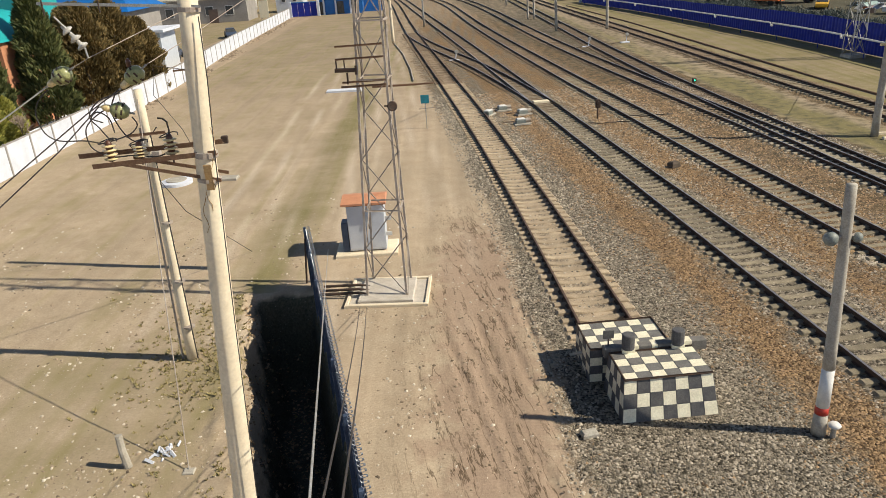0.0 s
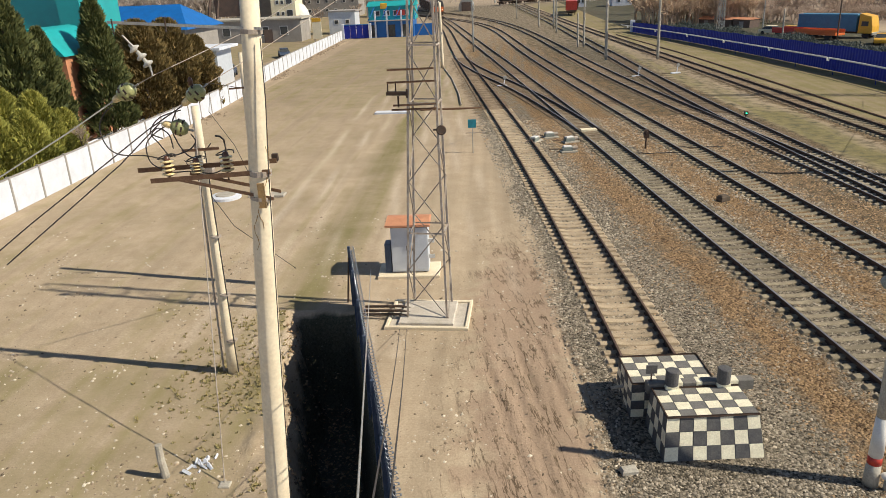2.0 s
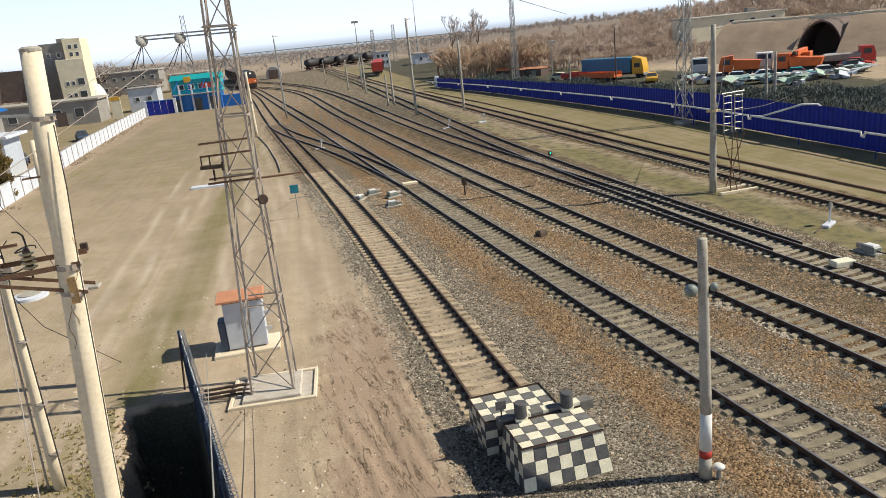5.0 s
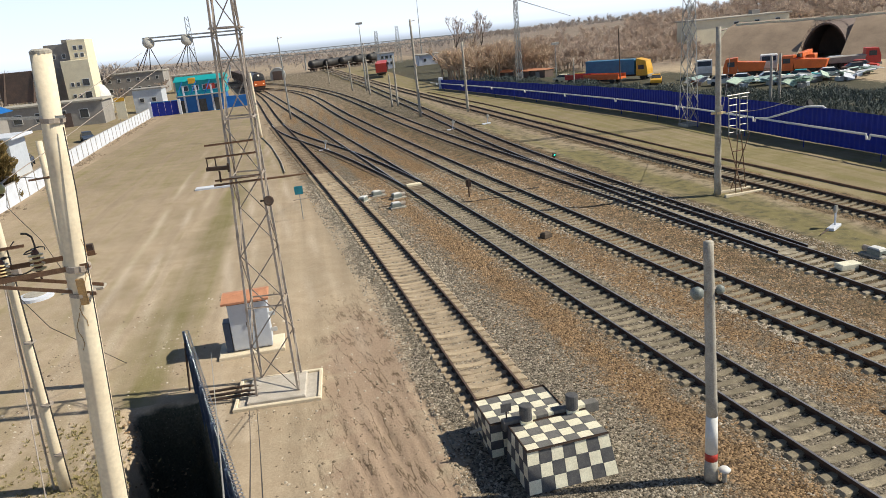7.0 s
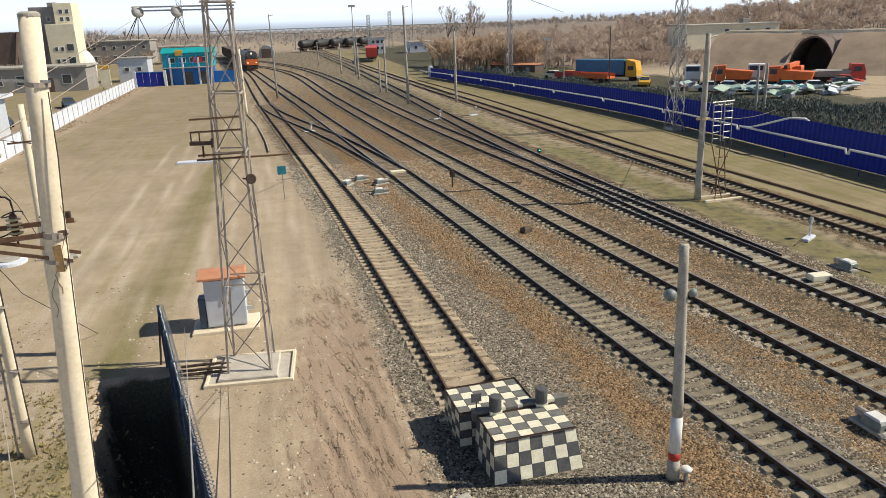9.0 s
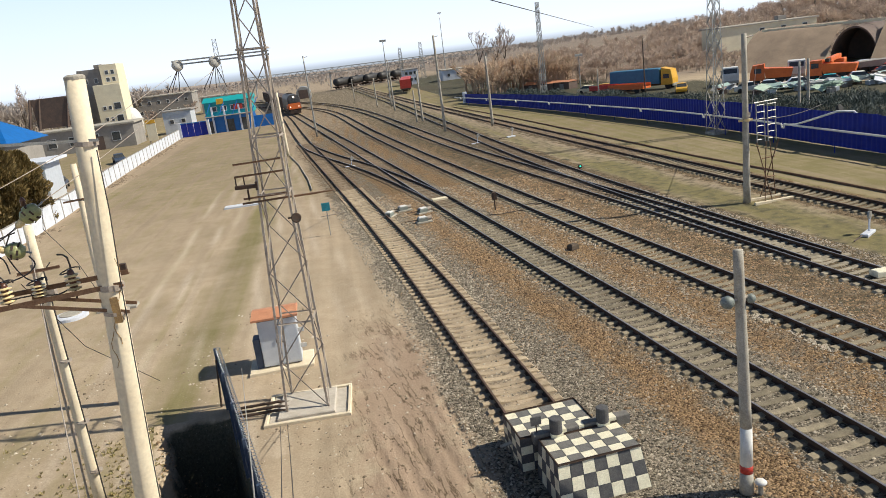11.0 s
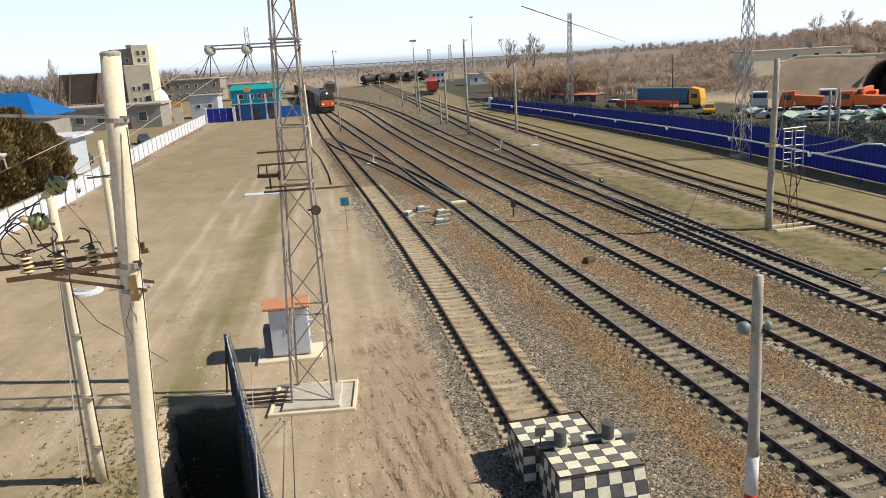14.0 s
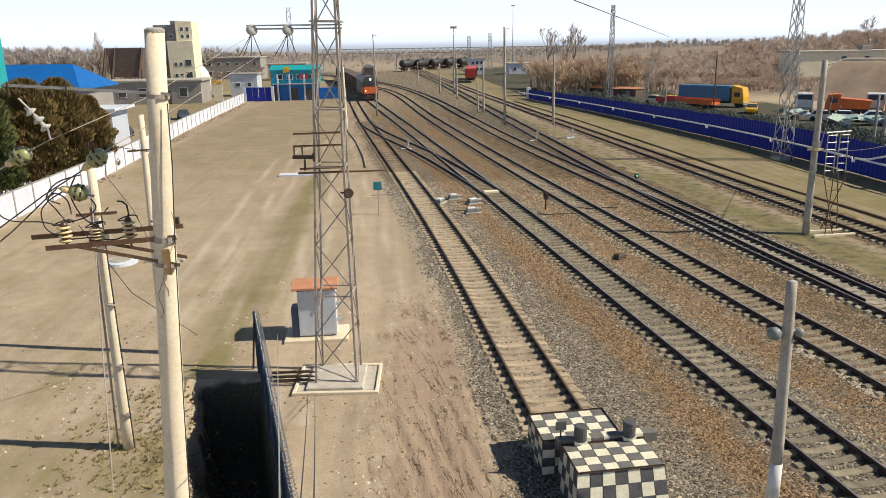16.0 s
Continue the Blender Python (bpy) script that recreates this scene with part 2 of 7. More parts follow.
M_BOXW = mat("cream_checker_paint", (0.86, 0.82, 0.64), (0.74, 0.69, 0.52), 5, 0.7, 0, 0.2, 30, 0.14)
M_BOXB = mat("black_checker_paint", (0.07, 0.07, 0.077), (0.115, 0.112, 0.11), 5, 0.65, 0, 0.2, 30, 0.25)
# Paler grey for the dark squares on the block tops
M_BOXG = mat("grey_top_checker", (0.19, 0.185, 0.175), (0.13, 0.127, 0.12), 4, 0.75, 0, 0.2, 30, 0.25)
# Beam paint, greyer than the black of the checks
M_BEAM = mat("grey_beam_paint", (0.20, 0.19, 0.17), (0.14, 0.13, 0.12), 5, 0.7)
M_CAB = mat("grey_cabinet_paint", (0.62, 0.66, 0.72), (0.54, 0.58, 0.64), 2, 0.45, 0.1, 0.05, 30, 0.08)
M_CABROOF = mat("orange_primer", (0.60, 0.29, 0.16), (0.50, 0.22, 0.12), 3, 0.7)
M_WHITE = mat("white_paint", (0.76, 0.76, 0.74), (0.64, 0.63, 0.60), 2, 0.6, 0, 0.1, 30, 0.08)
M_WALLW = mat("whitewashed_concrete", (0.68, 0.71, 0.78), (0.56, 0.59, 0.66), 1.2, 0.85, 0, 0.2, 25, 0.1)
M_BLUEF = mat("deep_blue_sheet", (0.003, 0.017, 0.29), (0.003, 0.012, 0.21), 1.5, 0.75, 0.0, 0.05, 25, 0.1)
M_BLUE = mat("bright_blue_sheet", (0.01, 0.15, 0.50), (0.012, 0.12, 0.40), 1.0, 0.45, 0.1, 0.05, 20, 0.1)
M_TEAL = mat("turquoise_sheet", (0.02, 0.38, 0.40), (0.02, 0.32, 0.34), 0.8, 0.5, 0, 0.05, 20, 0.1)
M_SIGNB = mat("teal_sign", (0.02, 0.25, 0.33), None, 3, 0.5)
M_PLASTER = mat("cream_plaster", (0.84, 0.76, 0.56), (0.74, 0.66, 0.48), 0.6, 0.9, 0, 0.1, 12, 0.1)
M_GREYW = mat("grey_render", (0.34, 0.32, 0.295), (0.27, 0.25, 0.23), 0.6, 0.9, 0, 0.1, 12, 0.12)
M_DARKB = mat("sooty_brown_steel", (0.10, 0.075, 0.065), (0.15, 0.10, 0.08), 0.8, 0.8)
M_LAMP = mat("grey_green_lamp_paint", (0.24, 0.27, 0.25), (0.17, 0.19, 0.175), 6, 0.5)
M_GLASS = mat("dark_window_glass", (0.05, 0.055, 0.06), (0.08, 0.085, 0.09), 2, 0.15, 0, 0)
M_RED = mat("red_paint", (0.55, 0.05, 0.03), (0.45, 0.04, 0.025), 2, 0.5)
M_ORANGE = mat("orange_paint", (0.75, 0.17, 0.03), (0.62, 0.13, 0.025), 1, 0.5)
M_YELLOW = mat("yellow_paint", (0.75, 0.42, 0.03), (0.65, 0.35, 0.03), 1, 0.5)
M_LIGHT = mat("lit_headlamp", (1.0, 0.86, 0.62), None, 3, 0.3, emit=1.5, bump=0)
M_GREEN = mat("lit_green_lamp", (0.05, 0.9, 0.45), None, 3, 0.3, emit=2.0, bump=0)
M_TYRE = mat("black_rubber", (0.03, 0.03, 0.03), None, 5, 0.8)
M_LOCO = mat("loco_grey_paint", (0.045, 0.045, 0.05), (0.075, 0.068, 0.065), 1, 0.5, 0.1)
M_TANK = mat("tank_black_paint", (0.03, 0.03, 0.033), (0.06, 0.055, 0.05), 1, 0.5)
M_TRUNK = mat("bark", (0.13, 0.10, 0.075), (0.09, 0.07, 0.05), 5, 0.95)
# Twigs paler than bark, the far ones greyer: distance haze in the colour
M_TWIG = leaf_mat("bare_twigs", (0.50, 0.40, 0.325), (0.62, 0.505, 0.415), 0.9, 0.35)
M_TWIGF = leaf_mat("haze_grey_twigs", (0.44, 0.385, 0.345), (0.54, 0.48, 0.435), 0.9, 0.35)
M_SCRUB = leaf_mat("dark_scrub", (0.045, 0.060, 0.055), (0.125, 0.15, 0.135), 0.9)
M_WILLOW = leaf_mat("ochre_twigs", (0.52, 0.40, 0.29), (0.64, 0.50, 0.375), 0.9, 0.35)
M_TUFT = leaf_mat("dry_grass", (0.21, 0.185, 0.075), (0.38, 0.31, 0.14), 0.9)
M_SOIL = leaf_mat("dark_clods", (0.12, 0.09, 0.06), (0.36, 0.275, 0.19), 0.95)
M_CONIF = leaf_mat("thuja_green", (0.055, 0.075, 0.022), (0.17, 0.18, 0.055), 0.7, 0.2)
M_CONIFB = leaf_mat("thuja_browned", (0.11, 0.085, 0.028), (0.26, 0.18, 0.06), 0.7, 0.2)
M_BUSH = leaf_mat("yellow_green_bush", (0.22, 0.235, 0.042), (0.47, 0.44, 0.095), 0.7, 0.25)
M_STONE = leaf_mat("crushed_stone", (0.05, 0.043, 0.033), (0.54, 0.47, 0.37), 0.9)
M_STONER = leaf_mat("rusty_stone", (0.065, 0.042, 0.025), (0.47, 0.315, 0.175), 0.9)
M_PEBBLE = leaf_mat("pale_pebbles", (0.28, 0.22, 0.15), (0.66, 0.59, 0.48), 0.9)


# Mesh building
class Mesh:
    def __init__(self):
        self.v, self.f = [], []

    def add(self, v, f):
        k = len(self.v)
        self.v += [tuple(p) for p in v]
        self.f += [tuple(i + k for i in q) for q in f]
        return self

    def box(self, x0, y0, z0, x1, y1, z1, m=None, taper=(1, 1)):
        cx, cy = (x0 + x1) / 2, (y0 + y1) / 2
        a, b = (x1 - x0) / 2, (y1 - y0) / 2
        v = []
        for z, (s, t) in ((z0, (1, 1)), (z1, taper)):
            v += [Vector((cx + i * a * s, cy + j * b * t, z)) for i, j in ((-1, -1), (1, -1), (1, 1), (-1, 1))]
        if m:
            v = [m @ p for p in v]
        return self.add(v, [(0, 3, 2, 1), (4, 5, 6, 7), (0, 1, 5, 4), (1, 2, 6, 5), (2, 3, 7, 6), (3, 0, 4, 7)])

    def slab(self, x0, y0, z0, x1, y1, z1, c=0.01, m=None):
        """A box with its upper edges chamfered."""
        v = [Vector(p) for p in ((x0, y0, z0), (x1, y0, z0), (x1, y1, z0), (x0, y1, z0), (x0, y0, z1 - c), (x1, y0, z1 - c), (x1, y1, z1 - c), (x0, y1, z1 - c),
                                 (x0 + c, y0 + c, z1), (x1 - c, y0 + c, z1), (x1 - c, y1 - c, z1), (x0 + c, y1 - c, z1))]
        if m:
            v = [m @ p for p in v]
        f = [(0, 3, 2, 1), (8, 9, 10, 11)]
        for a in (0, 4):
            f += [(a + i, a + (i + 1) % 4, a + 4 + (i + 1) % 4, a + 4 + i) for i in range(4)]
        return self.add(v, f)

    def tube(self, pts, r, n=6, closed_ends=True):
        """A round bar along points; r is one radius or one for each point."""
        pts = [Vector(p) for p in pts]
        rs = r if isinstance(r, (list, tuple)) else [r] * len(pts)
        v, f = [], []
        for i, p in enumerate(pts):
            d = (pts[min(i + 1, len(pts) - 1)] - pts[max(i - 1, 0)]).normalized()
            side = d.cross(Vector((0, 0, 1)) if abs(d.z) < 0.95 else Vector((0, 1, 0))).normalized()
            up = side.cross(d)
            v += [p + (side * math.cos(a) + up * math.sin(a)) * rs[i] for a in (2 * math.pi * j / n for j in range(n))]
        for i in range(len(pts) - 1):
            f += [(i * n + j, i * n + (j + 1) % n, (i + 1) * n + (j + 1) % n, (i + 1) * n + j) for j in range(n)]
        if closed_ends:
            f += [tuple(range(n))[::-1], tuple(range((len(pts) - 1) * n, len(pts) * n))]
        return self.add(v, f)

    def bar(self, a, b, w):
        """A square bar from a to b."""
        return self.tube([a, b], w * 0.7071, 4)

    def angle(self, a, b, w, t=0.008):
        """An L-section from a to b."""
        a, b = Vector(a), Vector(b)
        d = (b - a).normalized()
        s = d.cross(Vector((0, 0, 1)) if abs(d.z) < 0.95 else Vector((0, 1, 0))).normalized()
        u = s.cross(d)
        sec = [(0, 0), (w, 0), (w, t), (t, t), (t, w), (0, w)]
        v = [p + s * x + u * y for p in (a, b) for x, y in sec]
        f = [(i, (i + 1) % 6, 6 + (i + 1) % 6, 6 + i) for i in range(6)] + [(0, 5, 4, 3, 2, 1), (6, 7, 8, 9, 10, 11)]
        return self.add(v, f)

    def lathe(self, prof, n=12, m=None):
        """A turned form from (radius, height) pairs."""
        v = [Vector((r * math.cos(2 * math.pi * j / n), r * math.sin(2 * math.pi * j / n), z)) for r, z in prof for j in range(n)]
        if m:
            v = [m @ p for p in v]
        f = [(i * n + j, i * n + (j + 1) % n, (i + 1) * n + (j + 1) % n, (i + 1) * n + j) for i in range(len(prof) - 1) for j in range(n)]
        f += [tuple(range(n))[::-1], tuple(range((len(prof) - 1) * n, len(prof) * n))]
        return self.add(v, f)

    def sweep(self, line, sec):
        """A section (side, up) swept along ground points (x, y, z)."""
        line = [Vector(p) for p in line]
        k, v, f = len(sec), [], []
        for i, p in enumerate(line):
            d = line[min(i + 1, len(line) - 1)] - line[max(i - 1, 0)]
            s = Vector((d.y, -d.x, 0)).normalized()
            v += [p + s * a + Vector((0, 0, b)) for a, b in sec]
        for i in range(len(line) - 1):
            f += [(i * k + j, (i + 1) * k + j, (i + 1) * k + (j + 1) % k, i * k + (j + 1) % k) for j in range(k)]
        f += [tuple(range(k)), tuple(range((len(line) - 1) * k, len(line) * k))[::-1]]
        return self.add(v, f)

    def data(self, name, material, smooth=False):
        me = bpy.data.meshes.new(name)
        me.from_pydata(self.v, [], self.f)
        me.materials.append(material)
        if smooth:
            me.polygons.foreach_set("use_smooth", [True] * len(me.polygons))
        me.update()
        return me


def thing(name, label, category, m=None, group="", kind=""):
    ob = tagged(new(name), label, category, group, kind)
    if m is not None:
        ob.matrix_world = m
    return ob


def part(name, mesh, material, parent, label="", smooth=False, m=None):
    ob = new(name, mesh.data(name, material, smooth) if isinstance(mesh, Mesh) else mesh)
    ob.parent = parent
    if m is not None:
        ob.matrix_basis = m
    return tagged(ob, label)


def whole(name, mesh, material, label, category="", kind="", group="", smooth=False):
    return tagged(new(name, mesh.data(name, material, smooth)), label, category, group, kind)


def curve_x(points):
    """x over y through given (y, x) pairs, smooth."""
    ys, xs = [p[0] for p in points], [p[1] for p in points]
    k = np.linspace(ys[0], ys[-1], 400)
    v = np.interp(k, ys, xs)
    for _ in range(3):
        pad = np.concatenate([2 * v[0] - v[20:0:-1], v, 2 * v[-1] - v[-2:-22:-1]])
        v = np.convolve(pad, np.ones(41) / 41, "valid")
    return lambda y: float(np.interp(y, k, v))


# Track centre lines
T1 = curve_x([(17, 4.74), (19.4, 4.62), (22.8, 4.45), (28.3, 4.02), (36.8, 3.3), (51, 1.9), (65.7, 0.25), (77, -0.95), (91, -2.6), (125, -6.0), (164, -9.3), (200, -13.5), (240, -20)])
T2 = curve_x([(-60, 20.4), (0, 13.6), (18.3, 11.25), (22, 10.75), (27.7, 10.05), (36, 9.1), (55, 6.95), (64, 5.8), (72, 4.85), (80, 3.9), (101, 1.45), (143, -3.9), (156, -5.5), (180, -8.2), (212, -12.6), (300, -26)])
T3 = curve_x([(-60, 27), (0, 19.0), (25.4, 15.4), (28.2, 15.0), (35.8, 13.95), (66.8, 10.2), (76, 9.1), (100, 6.4), (123, 4.3), (152, 2.4), (175, 0.4), (205, -7), (240, -22), (280, -45)])
T4 = curve_x([(-60, 27.5), (0, 23.3), (26.9, 20.65), (33, 20.0), (41, 18.75), (57, 16.3), (63, 15.3), (89, 12.4), (133, 9.5), (165, 6.5), (205, 0), (250, -14), (300, -36)])
T5 = curve_x([(26.9, 20.65), (33, 20.05), (37, 19.65), (43, 18.95), (57, 18.2), (75, 17.2), (94, 16.9), (113, 16.4), (194, 14), (300, 9)])
T6 = curve_x([(-60, 36), (0, 31), (30, 27.8), (44, 26.7), (66, 25.4), (90, 23.8), (115, 22.0), (160, 19.0), (300, 12)])
XO = curve_x([(110, -4.6), (104, -4.0), (96, -2.5), (88, -0.6), (80, 1.6), (72, 3.6), (64, 5.2), (56, 6.75), (50, 7.5)][::-1])
# Line of the blue sheet fence
BF = curve_x([(12, 40.5), (30, 39.2), (50, 38.4), (58, 38.3), (70, 38.2), (85, 36.4), (120, 31.6), (146, 26.6)])
RAIL_TOP = 0.30

# ---- ground: one sheet to the horizon ----
def axis(stops, far, back):
    """Grid lines: (from, to, step) runs, then growing steps out to the horizon."""
    a = []
    for lo, hi, step in stops:
        a += list(np.arange(lo, hi - 1e-6, step))
    s, v = stops[-1][2], stops[-1][1]
    while v < far:
        a.append(v)
        s *= 1.18
        v += s
    s, v = stops[0][2], stops[0][0]
    while v > -back:
        s *= 1.25
        v -= s
        a.insert(0, v)
    return np.array(a)


def bank(x, y):
    """The wooded rise behind the lorry yard and low swells left of the yard."""
    d = (x - 92) * 0.75 + (y - 152) * 0.66
    z = min(5.0, max(0.0, d) * 0.045) * min(1, max(0, (x - 35) / 60)) * min(1, max(0, (520 - y) / 150))
    if x > 100:
        z += min(1.0, (x - 100) / 60) * min(1, max(0, d) / 40) * (3.0 + 1.2 * noise.noise((x * 0.02, y * 0.01, 4)))
    if x < -90:
        z += min(1.0, (-90 - x) / 120) * (2.5 + 2.0 * noise.noise((x * 0.004, y * 0.006, 9)))
    return z


RUTS = [(0.35, -0.18, 12, 21, 0.08), (0.9, -0.17, 9, 22, 0.06), (1.4, -0.17, 8, 22, 0.095), (2.1, -0.16, 9, 22, 0.09), (2.75, -0.12, 13, 23, 0.07), (-0.9, -0.14, 9, 20, 0.05)]


# Pale tyre marks over the yard: x at y = 38, slope
WHEELS = [(-10.9, -0.03), (-9.6, -0.03), (-8.7, -0.05), (-7.6, -0.05), (-5.2, -0.06), (-4.1, -0.06), (-1.6, -0.10), (-0.4, -0.10)]


def ground_z(x, y):
    z = 0.025 * min(1.0, 18 / max(abs(y), 1)) * noise.noise((x * 0.5, y * 0.5, 1.0)) + 0.05 * noise.noise((x * 0.12, y * 0.12, 5.0))
    if -20 < y < 200:
        d = min(abs(x - T2(y)), abs(x - T3(y)), abs(x - T4(y)), abs(x - T5(y)) if y > 27 else 99, abs(x - T1(y)) + (0 if y > 17 else 99), abs(x - T6(y)))
        k = max(0.0, min(1.0, (2.9 - d) / 1.3))
        z = z * (1 - k) + 0.07 * k
        if -4 < x < 5 and 7 < y < 24:
            for c, sl, y0, y1, dp in RUTS:
                k = min(1, max(0, (y - y0) / 2)) * min(1, max(0, (y1 - y) / 2)) * min(1, max(0.1, 0.6 + 1.3 * noise.noise((x * 0.3, y * 0.28, c * 7))))
                q = (x - c - (y - 16) * sl - 0.10 * noise.noise((y * 0.45, c * 5, 1)) - 0.06 * noise.noise((y * 1.4, c * 3, 8))) / 0.085
                z += k * dp * (-math.exp(-q * q) + 0.55 * math.exp(-((q - 1.9) ** 2)) + 0.35 * math.exp(-((q + 1.9) ** 2)))
        if 5 < y < 24.6:
            e = -5.05 + (23.9 - y) * 0.2453
            u = e - x
            k = min(1, max(0, (u - 0.12) / 0.3)) * min(1, max(0, (2.45 + 0.55 * noise.noise((y * 0.5, 2, 2)) + 0.35 * noise.noise((y * 1.7, 3, 2)) - u) / 0.7)) * min(1, max(0, (23.2 - y) / 0.9))
            # Cut deep so that little sky reaches the ditch floor
            z -= 3.3 * k
            if k < 0.05 and 2.3 < u < 3.4:
                z += 0.14 * max(0, noise.noise((x * 1.5, y * 1.1, 4)) + 0.25)
    return z + bank(x, y)


xs = axis([(-44, -13, 0.5), (-13, 5, 0.13), (5, 24, 0.3), (24, 44, 0.5)], 3200, 2200)
ys = axis([(4, 30, 0.22), (30, 62, 0.5)], 3400, 900)
nx, ny = len(xs), len(ys)
gv, masks = [], {"ballast": [], "rust": [], "grass": [], "red": [], "far": [], "dark": [], "wheel": [], "brown": []}
for y in ys:
    near = -30 < y < 320
    yy = min(max(y, -55), 298)
    t1, t2, t3, t4, t5, t6 = T1(yy), T2(yy), T3(yy), T4(yy), T5(max(yy, 27)), T6(yy)
    for x in xs:
        gv.append((x, y, ground_z(x, y)))
        bl = ru = gr = rd = fa = da = wh_ = 0.0
        bn = 0.72 * min(1.0, max(0.0, (y - 42) / 45)) if y < 320 and x < 45 else 0.0
        if -13 < x < 4 and 20 < y < 90:
            for c, sl in WHEELS:
                wh_ = max(wh_, math.exp(-((x - c - (y - 38) * sl - 0.3 * noise.noise((y * 0.11, c, 2))) / 0.24) ** 2) * max(0, 0.35 + 1.3 * noise.noise((c * 3, y * 0.16, 6))))
        if near:
            wob = 0.5 * noise.noise((x * 0.4, y * 0.25, 3))
            soft = 0.7 + max(0.0, y - 40) * 0.012
            edge = max(min(x - (t1 - 2.0 + wob), t5 + 2.2 + wob - x), 1.9 + wob * 0.5 - abs(x - t6))
            bl = min(1.0, max(0.0, 0.5 + 0.5 * edge / soft))
            if 20 < y < 70 and t3 + 2.6 + wob < x < t4 - 2.3 + wob:
                bl = 0.55
            for c, w in ((t2 - 2.3, 1.15), (t3 - 2.2, 0.75), (t3 + 2.3, 0.8), (t4 - 2.1, 1.2), (t2 + 1.9, 0.5), (t5 + 2.0, 0.5)):
                ru = max(ru, math.exp(-((x - c) / w) ** 2) * (0.62 + 0.3 * noise.noise((x * 0.25, y * 0.12, 6))) * 1.15)
            if y > 50:
                ru = max(ru, min(0.42, (y - 50) * 0.03))
            if x > t2 + 2:
                ru = max(ru, 0.56 - 0.16 * min(1, max(0, (y - 60) / 50)))
            # Dark rust, plus the shade between sleepers put into the ballast colour
            if t3 + 1.7 < x < t5 + 2.5:
                da = 0.47
            if t5 + 2.5 <= x < t6 + 2:
                da = 0.40
            gr = max(gr, 0.60 * math.exp(-((x + 6.9 - (y - 40) * 0.015) / 2.0) ** 2) * (1 if 22 < y < 60 else max(0, 1 - abs(y - 60) / 25)))
            gr = max(gr, 0.72 * math.exp(-((x - t6 + 4.0) / 3.0) ** 2) * (1 if y < 60 else 0.75))
            if t6 + 1.5 < x < 42:
                gr = 0.58
            gr = max(gr, (0.46 if y < 20 else 0.38) if x < -6 and y < 24 else 0.0, 0.36 if x < -9 and y < 60 else 0)
            if y > 50 and -26 < x < t1 - 2.5:
                gr = max(gr, min(0.44, (y - 50) * 0.012 + 0.2))
            rd = 0.75 * math.exp(-(((x - 0.9) / 1.9) ** 2 + ((y - 25) / 6.5) ** 2)) + 0.75 * math.exp(-(((x - 0.9) / 2.3) ** 2 + ((y - 13.5) / 8) ** 2))
            if x < -27 and 42 < y < 80:
                gr = 0.1
            if x < -34:
                gr = 0.5
            # Strip behind the blue fence: dry grass with its shade painted in
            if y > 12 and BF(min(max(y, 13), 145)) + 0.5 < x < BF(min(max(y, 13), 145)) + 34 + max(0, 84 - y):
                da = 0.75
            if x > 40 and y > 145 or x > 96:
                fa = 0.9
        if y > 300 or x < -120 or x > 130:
            # Plain between the woods mixed paler, standing in for distance haze
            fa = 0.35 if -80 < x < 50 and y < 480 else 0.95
        # Ditch soil coloured darker where the fence throws its shade
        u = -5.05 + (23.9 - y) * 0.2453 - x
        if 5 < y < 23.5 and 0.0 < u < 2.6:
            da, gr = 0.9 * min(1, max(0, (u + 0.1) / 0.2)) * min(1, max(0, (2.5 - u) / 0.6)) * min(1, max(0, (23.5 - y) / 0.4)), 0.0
        bl *= 1 - 0.5 * min(1, max(0, (y - 70) / 70))
        if abs(x - t1) < 1.25 and y > 17:
            bl = 0.42
        for k, v in zip(("ballast", "rust", "grass", "red", "far", "dark", "wheel", "brown"), (bl, ru, gr, rd, fa, da, wh_, bn)):
            masks[k].append(v)
gf = [(j * nx + i, j * nx + i + 1, (j + 1) * nx + i + 1, (j + 1) * nx + i) for j in range(ny - 1) for i in range(nx - 1)]
gme = bpy.data.meshes.new("ground")
gme.from_pydata(gv, [], gf)
for k, v in masks.items():
    gme.attributes.new(k, "FLOAT", "POINT").data.foreach_set("value", v)
gme.materials.append(M_GROUND)
gme.polygons.foreach_set("use_smooth", [True] * len(gme.polygons))
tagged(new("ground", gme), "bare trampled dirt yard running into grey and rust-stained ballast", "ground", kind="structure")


# ---- tracks ----
SEC = [(-0.075, -0.18), (0.075, -0.18), (0.075, -0.165), (0.012, -0.15), (0.012, -0.045), (0.036, -0.035), (0.036, -0.004), (-0.036, -0.004), (-0.036, -0.035), (-0.012, -0.045), (-0.012, -0.15), (-0.075, -0.165)]
HEAD = [(-0.032, -0.006), (0.032, -0.006), (0.032, 0.0), (-0.032, 0.0)]


def sleeper_mesh(material):
    s = Mesh()
    st = [(-1.27, -0.05), (-1.2, 0.015), (-0.62, 0.02), (-0.3, -0.035), (0.3, -0.035), (0.62, 0.02), (1.2, 0.015), (1.27, -0.05)]
    v = [(x, y0, z) for x, t in st for y0, z in ((-0.15, -0.14), (-0.13, t - 0.02), (-0.09, t), (0.09, t), (0.13, t - 0.02), (0.15, -0.14))]
    s.add(v, [(i * 6 + j, i * 6 + (j + 1) % 6, i * 6 + 6 + (j + 1) % 6, i * 6 + 6 + j)[::-1] for i in range(7) for j in range(5)] + [(5, 4, 3, 2, 1, 0)[::-1], (42, 43, 44, 45, 46, 47)[::-1]])
    for c in (-0.795, 0.795):
        s.slab(c - 0.17, -0.08, -0.005, c + 0.17, 0.08, 0.03, 0.01)
    return s.data("sleeper", material)


